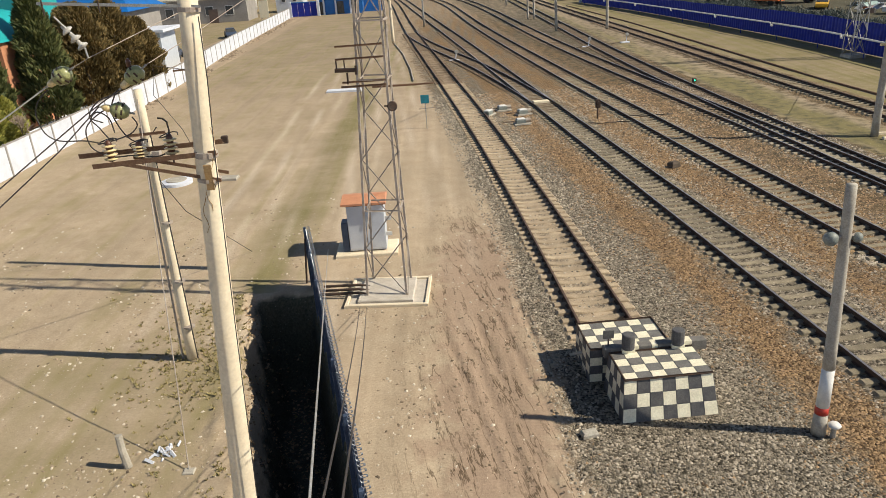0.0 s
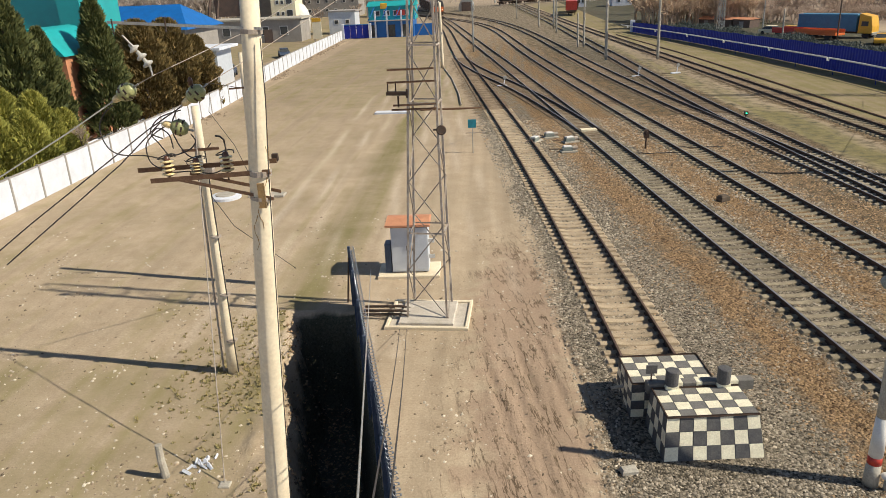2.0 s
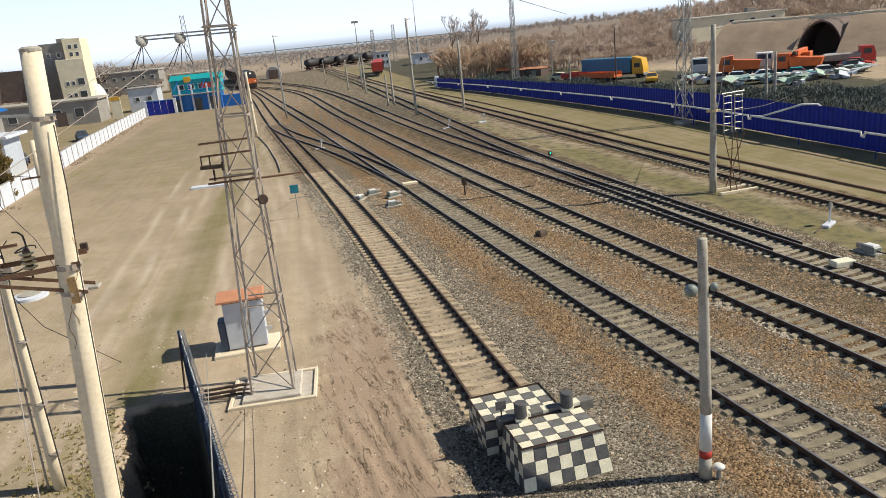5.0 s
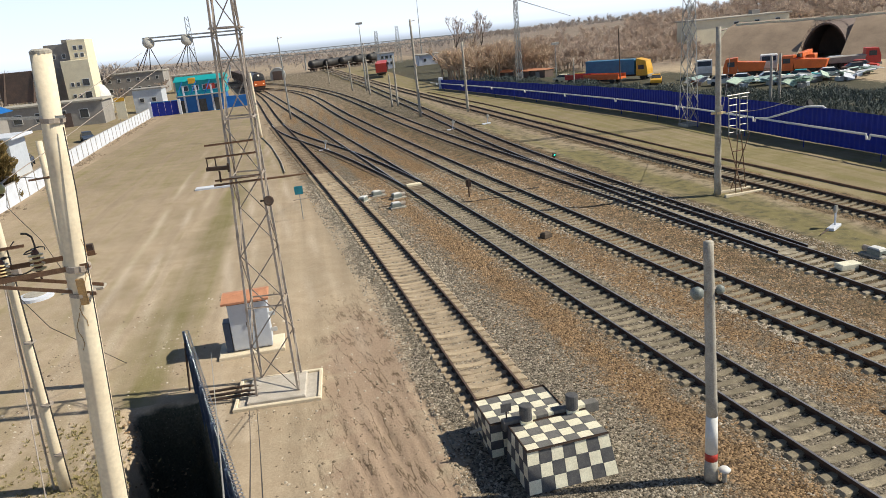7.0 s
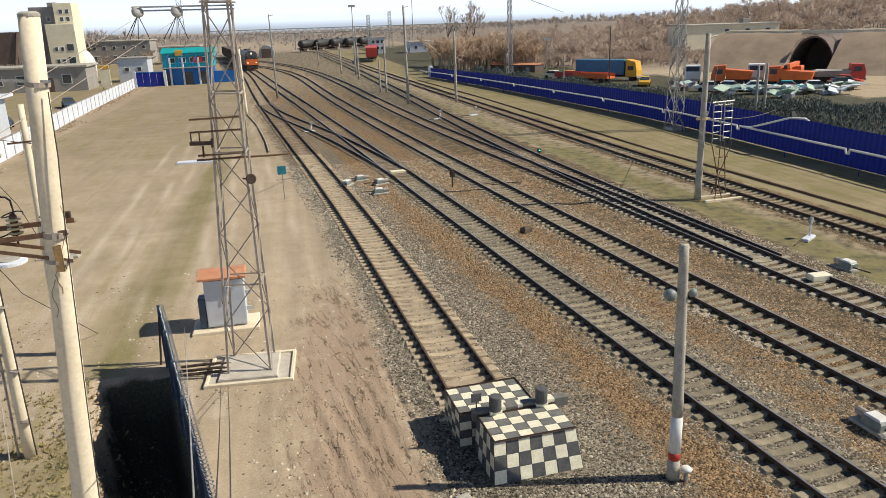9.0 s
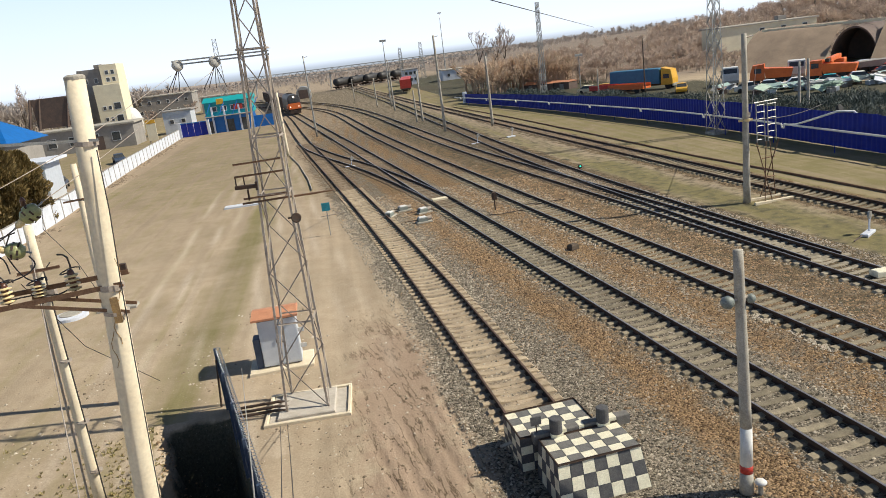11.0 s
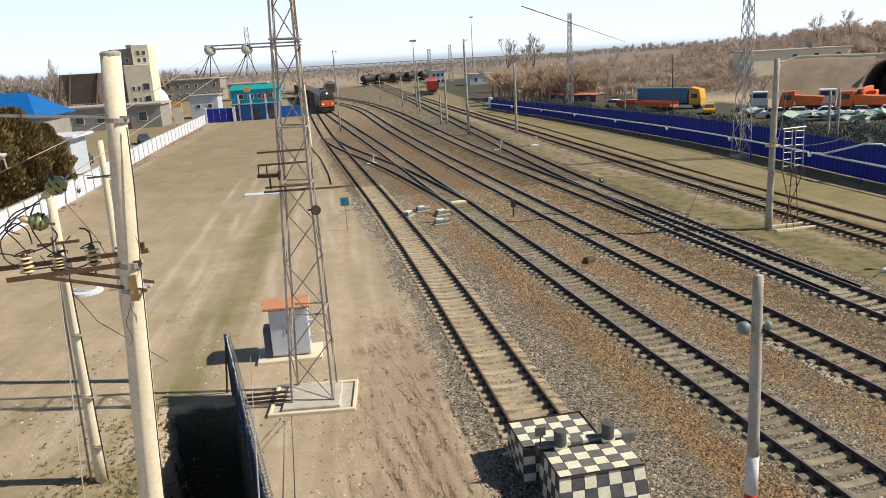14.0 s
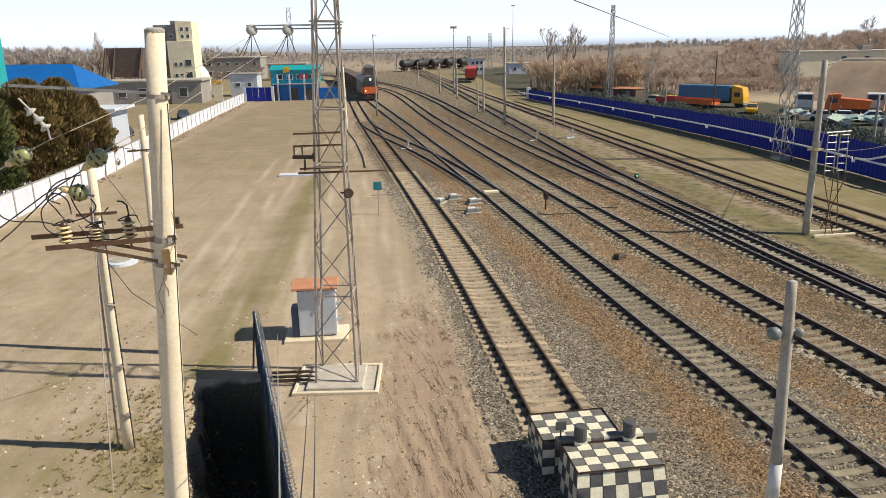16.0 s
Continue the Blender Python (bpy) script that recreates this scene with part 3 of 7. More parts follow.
def line_of(fx, y0, y1, step, off=0.0):
    out = []
    for y in np.arange(y0, y1 + 1e-6, step):
        s = fx(y + 0.3) - fx(y - 0.3)
        k = math.hypot(s, 0.6)
        out.append((fx(y) + off * 0.6 / k, y - off * s / k, RAIL_TOP))
    return out


SLEEPER, SLEEPER_D, SLEEPER_P, SLEEPER_R = sleeper_mesh(M_SLEEPER), sleeper_mesh(M_SLEEPER_TAN), sleeper_mesh(M_SLEEPER_PALE), sleeper_mesh(M_SLEEPER_RUST)


def track(fx, y0, y1, data, top, label, sleeper_to=88.0, offs=(-0.795, 0.795)):
    tr = thing("railway_track", label, "railway track", group="parallel railway tracks")
    for off in offs:
        ln = line_of(fx, y0, y1, 1.5, off)
        r = part("rail", Mesh().sweep(ln, SEC), M_RAIL, tr)
        part("rail_head", Mesh().sweep(ln, HEAD), top, r, "worn running surface")
    rest = Mesh()
    y, k = y0, 0
    while y < min(y1, 108):
        a = math.atan2(fx(y + 0.3) - fx(y - 0.3), 0.6)
        m = pose(fx(y), y, RAIL_TOP - 0.165 + 0.01 * math.sin(k * 2.4), 0, 0, -math.degrees(a) + 1.3 * math.sin(k * 1.7))
        if y < sleeper_to:
            part("sleeper", data if y < (45 if data is SLEEPER_P else 64) else SLEEPER_R, None, tr, m=m)
        else:
            rest.slab(-1.35, -0.14, -0.1, 1.35, 0.14, 0.0, 0.03, m)
        y += 0.545
        k += 1
    if rest.v:
        tagged(part("sleeper_run", rest, M_SLEEPER_RUST, tr), kind="stuff")
    return tr


track(T1, 17.4, 238, SLEEPER_D, M_RAILDULL, "rusty dead-end siding on dusty tan concrete sleepers")
track(T2, 4.0, 298, SLEEPER, M_RAILTOP, "railway track with shiny rails on concrete sleepers")
track(T3, 6.0, 278, SLEEPER, M_RAILTOP, "railway track with shiny rails on concrete sleepers")
track(T4, 8.0, 298, SLEEPER_P, M_RAILTOP, "railway track with shiny rails on pale concrete sleepers")
track(T5, 28.0, 298, SLEEPER_P, M_RAILTOP, "railway track branching from a turnout on concrete sleepers", 60)
track(T6, 8.0, 298, SLEEPER, M_RAILDULL, "dull rusty outer track on half-buried sleepers", 60)
track(XO, 50.5, 109.5, SLEEPER, M_RAILTOP, "dark crossover track linking siding and main line", 50)
whole("old_rail", Mesh().sweep([(31.8, 25, 0.1), (30.3, 43, 0.1), (29.0, 56, 0.1), (27.6, 82, 0.1), (26.0, 107, 0.1), (23, 140, 0.1)], [(-0.08, -0.15), (0.08, -0.15), (0.05, 0.04), (-0.05, 0.04)]), M_RUST,
      "half-buried rusty abandoned rail beside the outer track", "rail")


# ---- near line post with pair of spot lamps ----
def tapered_pole(parent, name, base, top, r0, r1, material, n=16, label=""):
    b, t = Vector(base), Vector(top)
    pts = [b.lerp(t, k / 8) for k in range(9)]
    return part(name, Mesh().tube(pts, [r0 + (r1 - r0) * k / 8 for k in range(9)], n), material, parent, label, True)


def near_pole():
    p = thing("utility_pole", "tall tapered cream concrete utility pole with cracked collar and crossarms", "utility pole", pose(-3.97, 10.15, 0))
    shaft = tapered_pole(p, "shaft", (0, 0, -0.02), (0.84, -0.1, 11.32), 0.215, 0.125, M_CONC)
    cap = Mesh().lathe([(0.13, 0), (0.13, 0.035), (0.09, 0.06)], 14, pose(0.84, -0.1, 11.3))
    part("cap", cap, M_CONC2, shaft, smooth=False)
    crk = Mesh()
    for k in range(7):
        a = -1.9 + 0.55 * k
        z0 = 7.4 + 0.33 * k
        pts = []
        for i in range(7):
            z = z0 + i * 0.09
            c = Vector((0, 0, 0)).lerp(Vector((0.84, -0.1, 11.32)), z / 11.32)
            r = 0.215 - 0.09 * z / 11.32
            b = a + 0.25 * math.sin(i * 1.3 + k)
            pts.append((c.x + r * math.cos(b), c.y + r * math.sin(b), z))
        crk.tube(pts, 0.006, 4)
    part("crack", crk, M_CRACK, shaft, "dark rust-stained cracks")
    part("spall", Mesh().slab(-0.05, -0.012, -0.25, 0.05, 0.012, 0.12, 0.01, pose(0.68, -0.24, 8.3)), M_CRACK, shaft, "ochre spalled patch")
    # lower crossarm with three pin insulators
    for dy, z0 in ((-0.2, 8.53), (0.17, 8.60)):
        part("crossarm", Mesh().angle((0.62, dy, z0 + 0.01), (-1.15 - (0.35 if dy > 0 else 0), dy, z0 - 0.09), 0.07), M_RUST, p)
    for dy in (-0.2, 0.17):
        part("brace", Mesh().angle((0.62, dy * 1.05, 8.15), (-0.72, dy, 8.46), 0.05), M_RUST, p)
    part("collar", Mesh().tube([(0.44, -0.09, 8.5), (0.445, -0.09, 8.58)], 0.165, 16), M_STEEL, p)
    part("collar", Mesh().tube([(0.42, -0.09, 8.15), (0.425, -0.09, 8.2)], 0.17, 16), M_STEEL, p)
    for x, z0, h in ((-0.95, 8.50, 0.25), (-0.52, 8.53, 0.18), (-0.07, 8.54, 0.25)):
        i = part("insulator", Mesh().lathe([(0.05, 0), (0.05, h), (0.03, h + 0.05)], 12, pose(x, 0, z0)), M_INSD, p, "dark brown insulator core", True)
        for k in range(4):
            z = z0 + h * (k + 0.2) / 4
            part("rib", Mesh().lathe([(0.05, z), (0.092, z + 0.008), (0.096, z + h * 0.09), (0.05, z + h * 0.13)], 14, pose(x, 0, 0)), M_INS, i, "cream glazed rib", True)
        part("pin", Mesh().tube([(x, 0, 8.42), (x, 0, z0 + 0.02)], 0.014, 6), M_IRON, i)
        top = z0 + h
        part("hook", Mesh().tube([(x, 0, top), (x + 0.02, 0, top + 0.10), (x + 0.01, 0, top + 0.22), (x - 0.04, 0, top + 0.27), (x - 0.11, 0, top + 0.28)] if x > -0.1 else [(x, 0, top), (x + 0.02, 0, top + 0.05), (x + 0.09, 0, top + 0.06)], 0.013, 6), M_WIRE, i)
        part("tie_loop", Mesh().tube([(x + 0.13 * math.cos(q * 0.7), 0.13 * math.sin(q * 0.7), top + 0.03 + 0.02 * math.sin(q)) for q in range(8)], 0.009, 5), M_WIRE, i)
    # upper arm and strings of discs
    part("crossarm", Mesh().angle((0.76, -0.2, 10.50), (-1.35, -0.2, 10.66), 0.038), M_GALV, p)
    part("strap", Mesh().tube([(0.575, -0.1, 10.46), (0.58, -0.1, 10.52)], 0.15, 16), M_STEEL, p)
    for x in (-1.28, -0.55):
        part("bolt", Mesh().tube([(x, -0.2, 10.52), (x, -0.2, 10.72)], 0.011, 6), M_IRON, p)
    part("earth_wire", Mesh().tube([(0.72, -0.22, 10.4), (0.70, -0.25, 9.6), (0.62, -0.26, 8.6), (0.46, -0.27, 6.0), (0.2, -0.25, 1.5), (0.1, -0.24, 0)], 0.008, 5), M_WIRE, p)
    # chain of small caps down to the first strain line
    ch = part("cap_chain", Mesh().tube([(-1.22, -0.1, 10.5), (-1.08, 0, 10.26), (-0.95, 0, 10.06), (-0.94, 0, 9.94)], 0.014, 6), M_GALV, p)
    for a, b in (((-1.15, -0.02, 10.34), (-1.10, 0, 10.27)), ((-1.07, 0, 10.23), (-1.02, 0, 10.16)), ((-1.0, 0, 10.13), (-0.95, 0, 10.06))):
        m = Matrix.Translation(Vector(a)) @ (Vector(b) - Vector(a)).to_track_quat("Z", "Y").to_matrix().to_4x4()
        part("cap", Mesh().lathe([(0.025, -0.05), (0.03, 0.0), (0.075, 0.03), (0.08, 0.05), (0.03, 0.065)], 14, m), M_INSW, ch, "pale grey glazed cap", True)
    # egg insulators with cream end clamps
    for a, b, r in (((-1.17, 0, 9.83), (-1.62, 0, 9.58), 0.125), ((-0.22, 0.1, 9.79), (-0.62, 0, 9.49), 0.125), ((-0.52, 0.1, 9.13), (-0.95, 0.0, 9.28), 0.12)):
        a, b = Vector(a), Vector(b)
        ln = (b - a).length
        m = Matrix.Translation(a) @ (b - a).to_track_quat("Z", "Y").to_matrix().to_4x4()
        z0, z1 = ln * 0.16, ln * 0.68
        prof = []
        for k in range(13):
            u = k / 12
            prof.append((r * max(0.12, math.sin(math.pi * (0.08 + 0.84 * u)) ** 0.55) * (0.86 if k in (4, 8) else 1.0), z0 + (z1 - z0) * u))
        e = part("strain_insulator", Mesh().lathe(prof, 18, m), M_INSG, p, "olive green egg-shaped strain insulator", True)
        for k, u in ((0, 0.36), (1, 0.64)):
            for q in range(0, 360, 60):
                zz = z0 + (z1 - z0) * u
                part("slot", Mesh().box(r * 0.90, -0.035, zz - 0.012, r * 0.985, 0.035, zz + 0.012, m @ pose(0, 0, 0, 0, 0, q + 30 * k)), M_IRON, e)
        part("clamp", Mesh().lathe([(0.035, z1 - 0.01), (0.055, z1 + 0.02), (0.045, z1 + 0.09), (0.02, z1 + 0.12)], 10, m), M_INS, e, "cream end clamp", True)
        part("link", Mesh().tube([a, a.lerp(b, 0.2)], 0.016, 6), M_GALV, e)
        part("link", Mesh().tube([a.lerp(b, 0.8), b], 0.016, 6), M_GALV, e)
    part("line_wire", Mesh().tube([(-1.62, 0, 9.58), (-2.19, -0.25, 9.22), (-4.4, -1.4, 7.9)], 0.011, 5), M_WIREL, p)
    part("line_wire", Mesh().tube([(-1.17, 0, 9.83), (-0.94, 0.02, 9.94), (-0.07, 1.5, 10.38), (-0.6, 12.4, 11.3)], 0.006, 5), M_STEEL, p)
    part("line_wire", Mesh().tube([(-0.22, 0.1, 9.79), (-0.1, 1.4, 9.95), (0.60, 12.4, 11.3)], 0.006, 5), M_STEEL, p)
    part("line_wire", Mesh().tube([(-0.62, 0.0, 9.49), (-1.1, -0.1, 9.2), (-2.6, -0.9, 8.1), (-4.0, -1.7, 7.0)], 0.010, 5), M_WIRE, p)
    part("line_wire", Mesh().tube([(-0.95, 0.0, 9.28), (-1.5, -0.3, 8.75), (-2.9, -1.2, 7.6)], 0.010, 5), M_WIRE, p)
    # jumpers from the eggs down to the pin insulators
    for pts in (((-1.6, 0, 9.55), (-1.78, 0, 9.4), (-1.86, 0, 9.2), (-1.8, 0, 8.95), (-1.62, 0, 8.83), (-1.27, 0, 8.81), (-1.05, 0, 8.76), (-0.95, 0, 8.74)),
                ((-0.9, 0, 9.22), (-1.1, 0, 9.1), (-1.22, 0, 8.95), (-1.2, 0, 8.72), (-1.05, 0, 8.6), (-0.9, 0, 8.55), (-0.6, 0, 8.56), (-0.3, 0, 8.52), (-0.08, 0, 8.6)),
                ((-0.7, 0, 9.42), (-0.82, 0.05, 9.2), (-0.78, 0.1, 8.95), (-0.66, 0.05, 8.8), (-0.52, 0, 8.74)),
                ((-0.62, 0, 9.45), (-0.95, 0, 9.35), (-1.12, 0, 9.15), (-1.02, 0, 8.98), (-0.92, 0, 8.82)),
                ((-0.55, 0.05, 9.1), (-0.5, 0.05, 8.98), (-0.62, 0.02, 8.86), (-0.9, 0, 8.78)),
                ((-0.95, 0, 9.05), (-1.1, 0.0, 9.12), (-1.0, 0.02, 9.2), (-0.86, 0.02, 9.1), (-0.82, 0, 8.9))):
        q = [Vector(v) for v in pts]
        fine = []
        for i in range(len(q) - 1):
            p0, p1, p2, p3_ = q[max(i - 1, 0)], q[i], q[i + 1], q[min(i + 2, len(q) - 1)]
            for k in range(4):
                u = k / 4
                fine.append(0.5 * (2 * p1 + (p2 - p0) * u + (2 * p0 - 5 * p1 + 4 * p2 - p3_) * u * u + (3 * p1 - p0 - 3 * p2 + p3_) * u ** 3))
        part("jumper_wire", Mesh().tube(fine + [q[-1]], 0.010, 5), M_WIRE, p)
    part("pin_insulator", Mesh().lathe([(0.02, 0), (0.04, 0.015), (0.03, 0.05), (0.042, 0.065), (0.025, 0.10), (0.012, 0.12)], 12, pose(-0.5, 0.2, 9.76)), M_INSD, p, "small dark brown pin insulator", True)
    for c in p.children:
        if c is not shaft:
            c.location.x += 0.21
    whole("anchor_plate", Mesh().slab(-6.55, 13.72, 0, -6.28, 13.95, 0.07, 0.02), M_CONC2, "small concrete anchor block holding a stay wire", "anchor block")
    part("stub_bracket", Mesh().angle((0.12, -0.18, 0.95), (-0.9, -0.25, 0.85), 0.06), M_RUST, p)


near_pole()


def stay_pole():
    p = thing("utility_pole", "slim leaning concrete pole with strapped cable and steel stubs", "utility pole", pose(-7.91, 19.12, 0))
    tapered_pole(p, "shaft", (-0.12, 0.1, -0.02), (-0.03, 0.1, 8.1), 0.165, 0.105, M_CONC)
    part("strut", Mesh().bar((-0.40, 0.05, 0), (-0.17, 0.05, 7.1), 0.045), M_STEEL, p, "thin weathered side rod")
    part("conduit", Mesh().tube([(0.13, -0.13, 0.1), (0.12, -0.05, 6.9), (0.3, 0.0, 7.1)], 0.02, 6), M_WIRE, p)
    for z in (1.1, 2.6, 4.4, 6.2):
        part("strap", Mesh().tube([(0.02 + z * 0.004, 0, z), (0.02 + z * 0.004, 0, z + 0.05)], 0.175 - z * 0.006, 14), M_STEEL, p)
    part("crossarm", Mesh().angle((-0.5, -0.1, 6.9), (0.55, -0.1, 6.95), 0.07), M_RUST, p)
    part("junction_box", Mesh().slab(0.1, -0.2, 6.2, 0.3, 0.0, 6.5, 0.02), M_STEEL, p)


stay_pole()
p3 = thing("utility_pole", "slim concrete pole farther along the yard with hanging wires", "utility pole", pose(-9.0, 26.0, 0))
tapered_pole(p3, "shaft", (0, 0, -0.02), (0.12, 0.3, 8.85), 0.16, 0.10, M_CONC)
part("crossarm", Mesh().angle((-0.4, 0, 7.6), (0.5, 0, 7.65), 0.06), M_RUST, p3)
part("hanging_wire", Mesh().tube([(0.4, -0.1, 7.6), (-0.9, -0.4, 7.9), (-1.1, -0.4, 6.9), (-0.4, -0.2, 5.6), (0.0, -0.2, 4.5)], 0.012, 5), M_WIRE, p3)
part("lamp_bracket", Mesh().bar((0.1, 0, 5.1), (1.0, -0.1, 5.0), 0.05).slab(0.9, -0.18, 4.98, 1.12, -0.02, 5.25, 0.02), M_IRON, p3)
p4 = thing("utility_pole", "pale concrete pole with small bolted bracket at the yard edge", "utility pole", pose(-7.95, 8.75, 0))
tapered_pole(p4, "shaft", (0, 0, -0.02), (-0.05, 0.1, 8.2), 0.17, 0.11, M_CONC)
part("bracket", Mesh().angle((-0.25, -0.15, 4.75), (0.4, -0.15, 4.85), 0.06), M_STEEL, p4)
part("clamp", Mesh().tube([(-0.04, 0.05, 4.7), (-0.04, 0.05, 4.76)], 0.16, 14), M_STEEL, p4)


def short_post():
    p = thing("lamp_post", "short grey concrete post, white and red painted foot, two lamps", "lamp post", pose(8.4, 14.1, 0))
    tapered_pole(p, "shaft", (0, 0, 1.75), (-0.12, 0.05, 6.1), 0.135, 0.11, M_CONC2, 14)
    part("white_band", Mesh().tube([(0, 0, 0.75), (0, 0, 1.75)], [0.15, 0.137], 14), M_WHITE, p, "white painted band", True)
    part("red_band", Mesh().tube([(0, 0, 0.55), (0, 0, 0.75)], 0.151, 14), M_RED, p, "faded red band", True)
    part("base", Mesh().tube([(0, 0, -0.02), (0, 0, 0.55)], [0.17, 0.151], 14), M_CONC2, p, "", True)
    vent = part("vent_pipe", Mesh().tube([(0.24, -0.2, 0), (0.24, -0.2, 0.3)], 0.06, 10), M_GALV, p)
    part("vent_cap", Mesh().lathe([(0.13, 0.3), (0.15, 0.34), (0.1, 0.39), (0.02, 0.4)], 14, pose(0.24, -0.2, 0)), M_WHITE, vent, "pale round cap", True)
    part("bracket", Mesh().bar((-0.36, 0, 4.95), (0.12, 0, 5.0), 0.05), M_STEEL, p)
    for x, s in ((-0.34, 1), (0.22, 0.72)):
        part("lamp", Mesh().lathe([(0.02, -0.12 * s), (0.11 * s, -0.1 * s), (0.16 * s, 0), (0.13 * s, 0.1 * s), (0.05 * s, 0.15 * s)], 14, pose(x - 0.08, 0, 4.94, 90, 0, 20)), M_LAMP, p, "round grey lamp housing", True)


short_post()


# ---- dark steel fence with razor wire, its foot in a ditch coloured for shade ----
FA, FB = Vector((-5.05, 23.9)), Vector((-1.15, 8.0))
fdir = (FB - FA).normalized()
flen = (FB - FA).length
fence = thing("steel_fence", "dark navy sheet-steel fence topped with coiled razor wire", "fence", pose(FA.x, FA.y, 0, 0, 0, math.degrees(math.atan2(fdir.y, fdir.x))))
nseg = 7
for i in range(nseg + 1):
    x = flen * i / nseg
    part("post", Mesh().slab(x - 0.05, -0.12, -0.3, x + 0.05, -0.02, 2.3, 0.01), M_FENCE, fence)
for i in range(nseg):
    x0, x1 = flen * i / nseg + 0.02, flen * (i + 1) / nseg - 0.02
    sh = Mesh()
    n = 22
    v = [(x0 + (x1 - x0) * k / n, 0.02 * (1 if k % 4 in (1, 2) else 0), z) for z in (0.02, 2.18) for k in range(n + 1)]
    v += [(a, b + 0.004, c) for a, b, c in v]
    k2 = 2 * (n + 1)
    f = [(k, k + 1, n + 2 + k, n + 1 + k) for k in range(n)] + [(k2 + k + 1, k2 + k, k2 + n + 1 + k, k2 + n + 2 + k) for k in range(n)]
    f += [(k + 1, k, k2 + k, k2 + k + 1) for k in range(n)] + [(n + 1 + k, n + 2 + k, k2 + n + 2 + k, k2 + n + 1 + k) for k in range(n)]
    part("panel", sh.add(v, f), M_FENCE, fence)
for z in (0.5, 1.9):
    part("rail", Mesh().slab(0, -0.06, z, flen, -0.02, z + 0.06, 0.008), M_FENCE, fence)
coil = Mesh()
turns = int(flen / 0.16)
cp = [(0.02 + flen * k / (turns * 8), 0.02 + 0.07 * math.cos(k * math.pi / 4), 2.27 + 0.07 * math.sin(k * math.pi / 4)) for k in range(turns * 8)]
coil.tube(cp, 0.009, 3)
for k in range(0, turns * 8, 8):
    x, y, z = cp[k]
    coil.box(x - 0.025, y - 0.018, z - 0.012, x + 0.025, y + 0.018, z + 0.012)
part("razor_wire", coil, M_BARB, fence, "coiled bluish razor wire")
part("end_strut", Mesh().bar((0.05, -0.1, 1.9), (-0.35, -0.25, 0.0), 0.05), M_IRON, fence)


# ---- lattice mast on a concrete plinth ----
def lattice(parent, w0, w1, z0, z1, bays, leg=0.07, brace=0.045, material=None, cross=False, depth=1.0):
    c = [(-1, -1), (1, -1), (1, 1), (-1, 1)]
    w = lambda z: (w0 + (w1 - w0) * (z - z0) / (z1 - z0)) / 2
    for i, j in c:
        a, b = w(z0), w(z1)
        part("leg", Mesh().angle((i * a, j * a * depth, z0), (i * b, j * b * depth, z1), leg), material, parent)
    zs = [z0]
    q = (w1 / w0) ** (1 / bays)
    tot = sum(q ** k for k in range(bays))
    for k in range(bays):
        zs.append(zs[-1] + (z1 - z0) * q ** k / tot)
    for s in range(4):
        i, j = c[s], c[(s + 1) % 4]
        for k in range(bays):
            a, b = w(zs[k]), w(zs[k + 1])
            p, r = (i, j) if (k + s) % 2 else (j, i)
            mm = Mesh().angle((p[0] * a, p[1] * a * depth, zs[k]), (r[0] * b, r[1] * b * depth, zs[k + 1]), brace)
            if cross:
                mm.angle((r[0] * a, r[1] * a * depth, zs[k]), (p[0] * b, p[1] * b * depth, zs[k + 1]), brace)
            part("brace", mm, material, parent)


mast = thing("lattice_mast", "tall rusty steel lattice mast carrying switch bars", "lattice mast", pose(-2.22, 23.15, 0.16, 0, 1.1, -4))
lattice(mast, 1.36, 0.9, 0.0, 7.3, 5, 0.07, 0.035, M_STEEL)
lattice(mast, 0.9, 0.56, 7.3, 14.6, 6, 0.065, 0.035, M_STEEL)
for z in (3.0, 7.25, 9.0, 11.6):
    w = 0.43 if z > 6 else 0.55
    part("ring", Mesh().angle((-w, -w, z), (w, -w, z), 0.05).angle((w, -w, z), (w, w, z), 0.05).angle((w, w, z), (-w, w, z), 0.05).angle((-w, w, z), (-w, -w, z), 0.05), M_STEEL, mast)
for z, x0, x1 in ((8.26, -1.1, 0.36), (7.88, -1.12, 0.38), (7.18, -0.95, 0.42), (7.04, -1.0, 0.42)):
    part("switch_bar", Mesh().angle((x0, -0.45, z), (x1, -0.45, z + 0.06), 0.055), M_RUST, mast)
part("switch_drive", Mesh().slab(-1.15, -0.5, 7.52, -0.5, -0.38, 7.64, 0.02).slab(-0.52, -0.52, 7.45, -0.46, -0.36, 7.72, 0.01), M_IRON, mast)
for x in (-1.1, -0.85):
    part("switch_rod", Mesh().tube([(x, -0.44, 7.9), (x, -0.44, 7.6)], 0.02, 5), M_IRON, mast)
part("switch_rod", Mesh().tube([(-0.78, -0.44, 7.5), (-0.78, -0.44, 7.15)], 0.03, 6), M_IRON, mast)
part("loudspeaker", Mesh().lathe([(0.05, -0.14), (0.07, -0.05), (0.15, 0.06), (0.16, 0.08), (0.12, 0.07)], 14, pose(0.55, -0.5, 6.45, 80, 0, 15)), M_IRON, mast, "dark horn loudspeaker", True)
part("bracket", Mesh().bar((0.3, -0.44, 6.45), (0.5, -0.46, 6.45), 0.04), M_IRON, mast)
# top arm with two round insulators
for dz in (0, 0.1):
    part("top_arm", Mesh().angle((-2.35, -0.3, 11.36 + dz), (0.5, -0.3, 11.40 + dz), 0.045), M_GALV, mast)
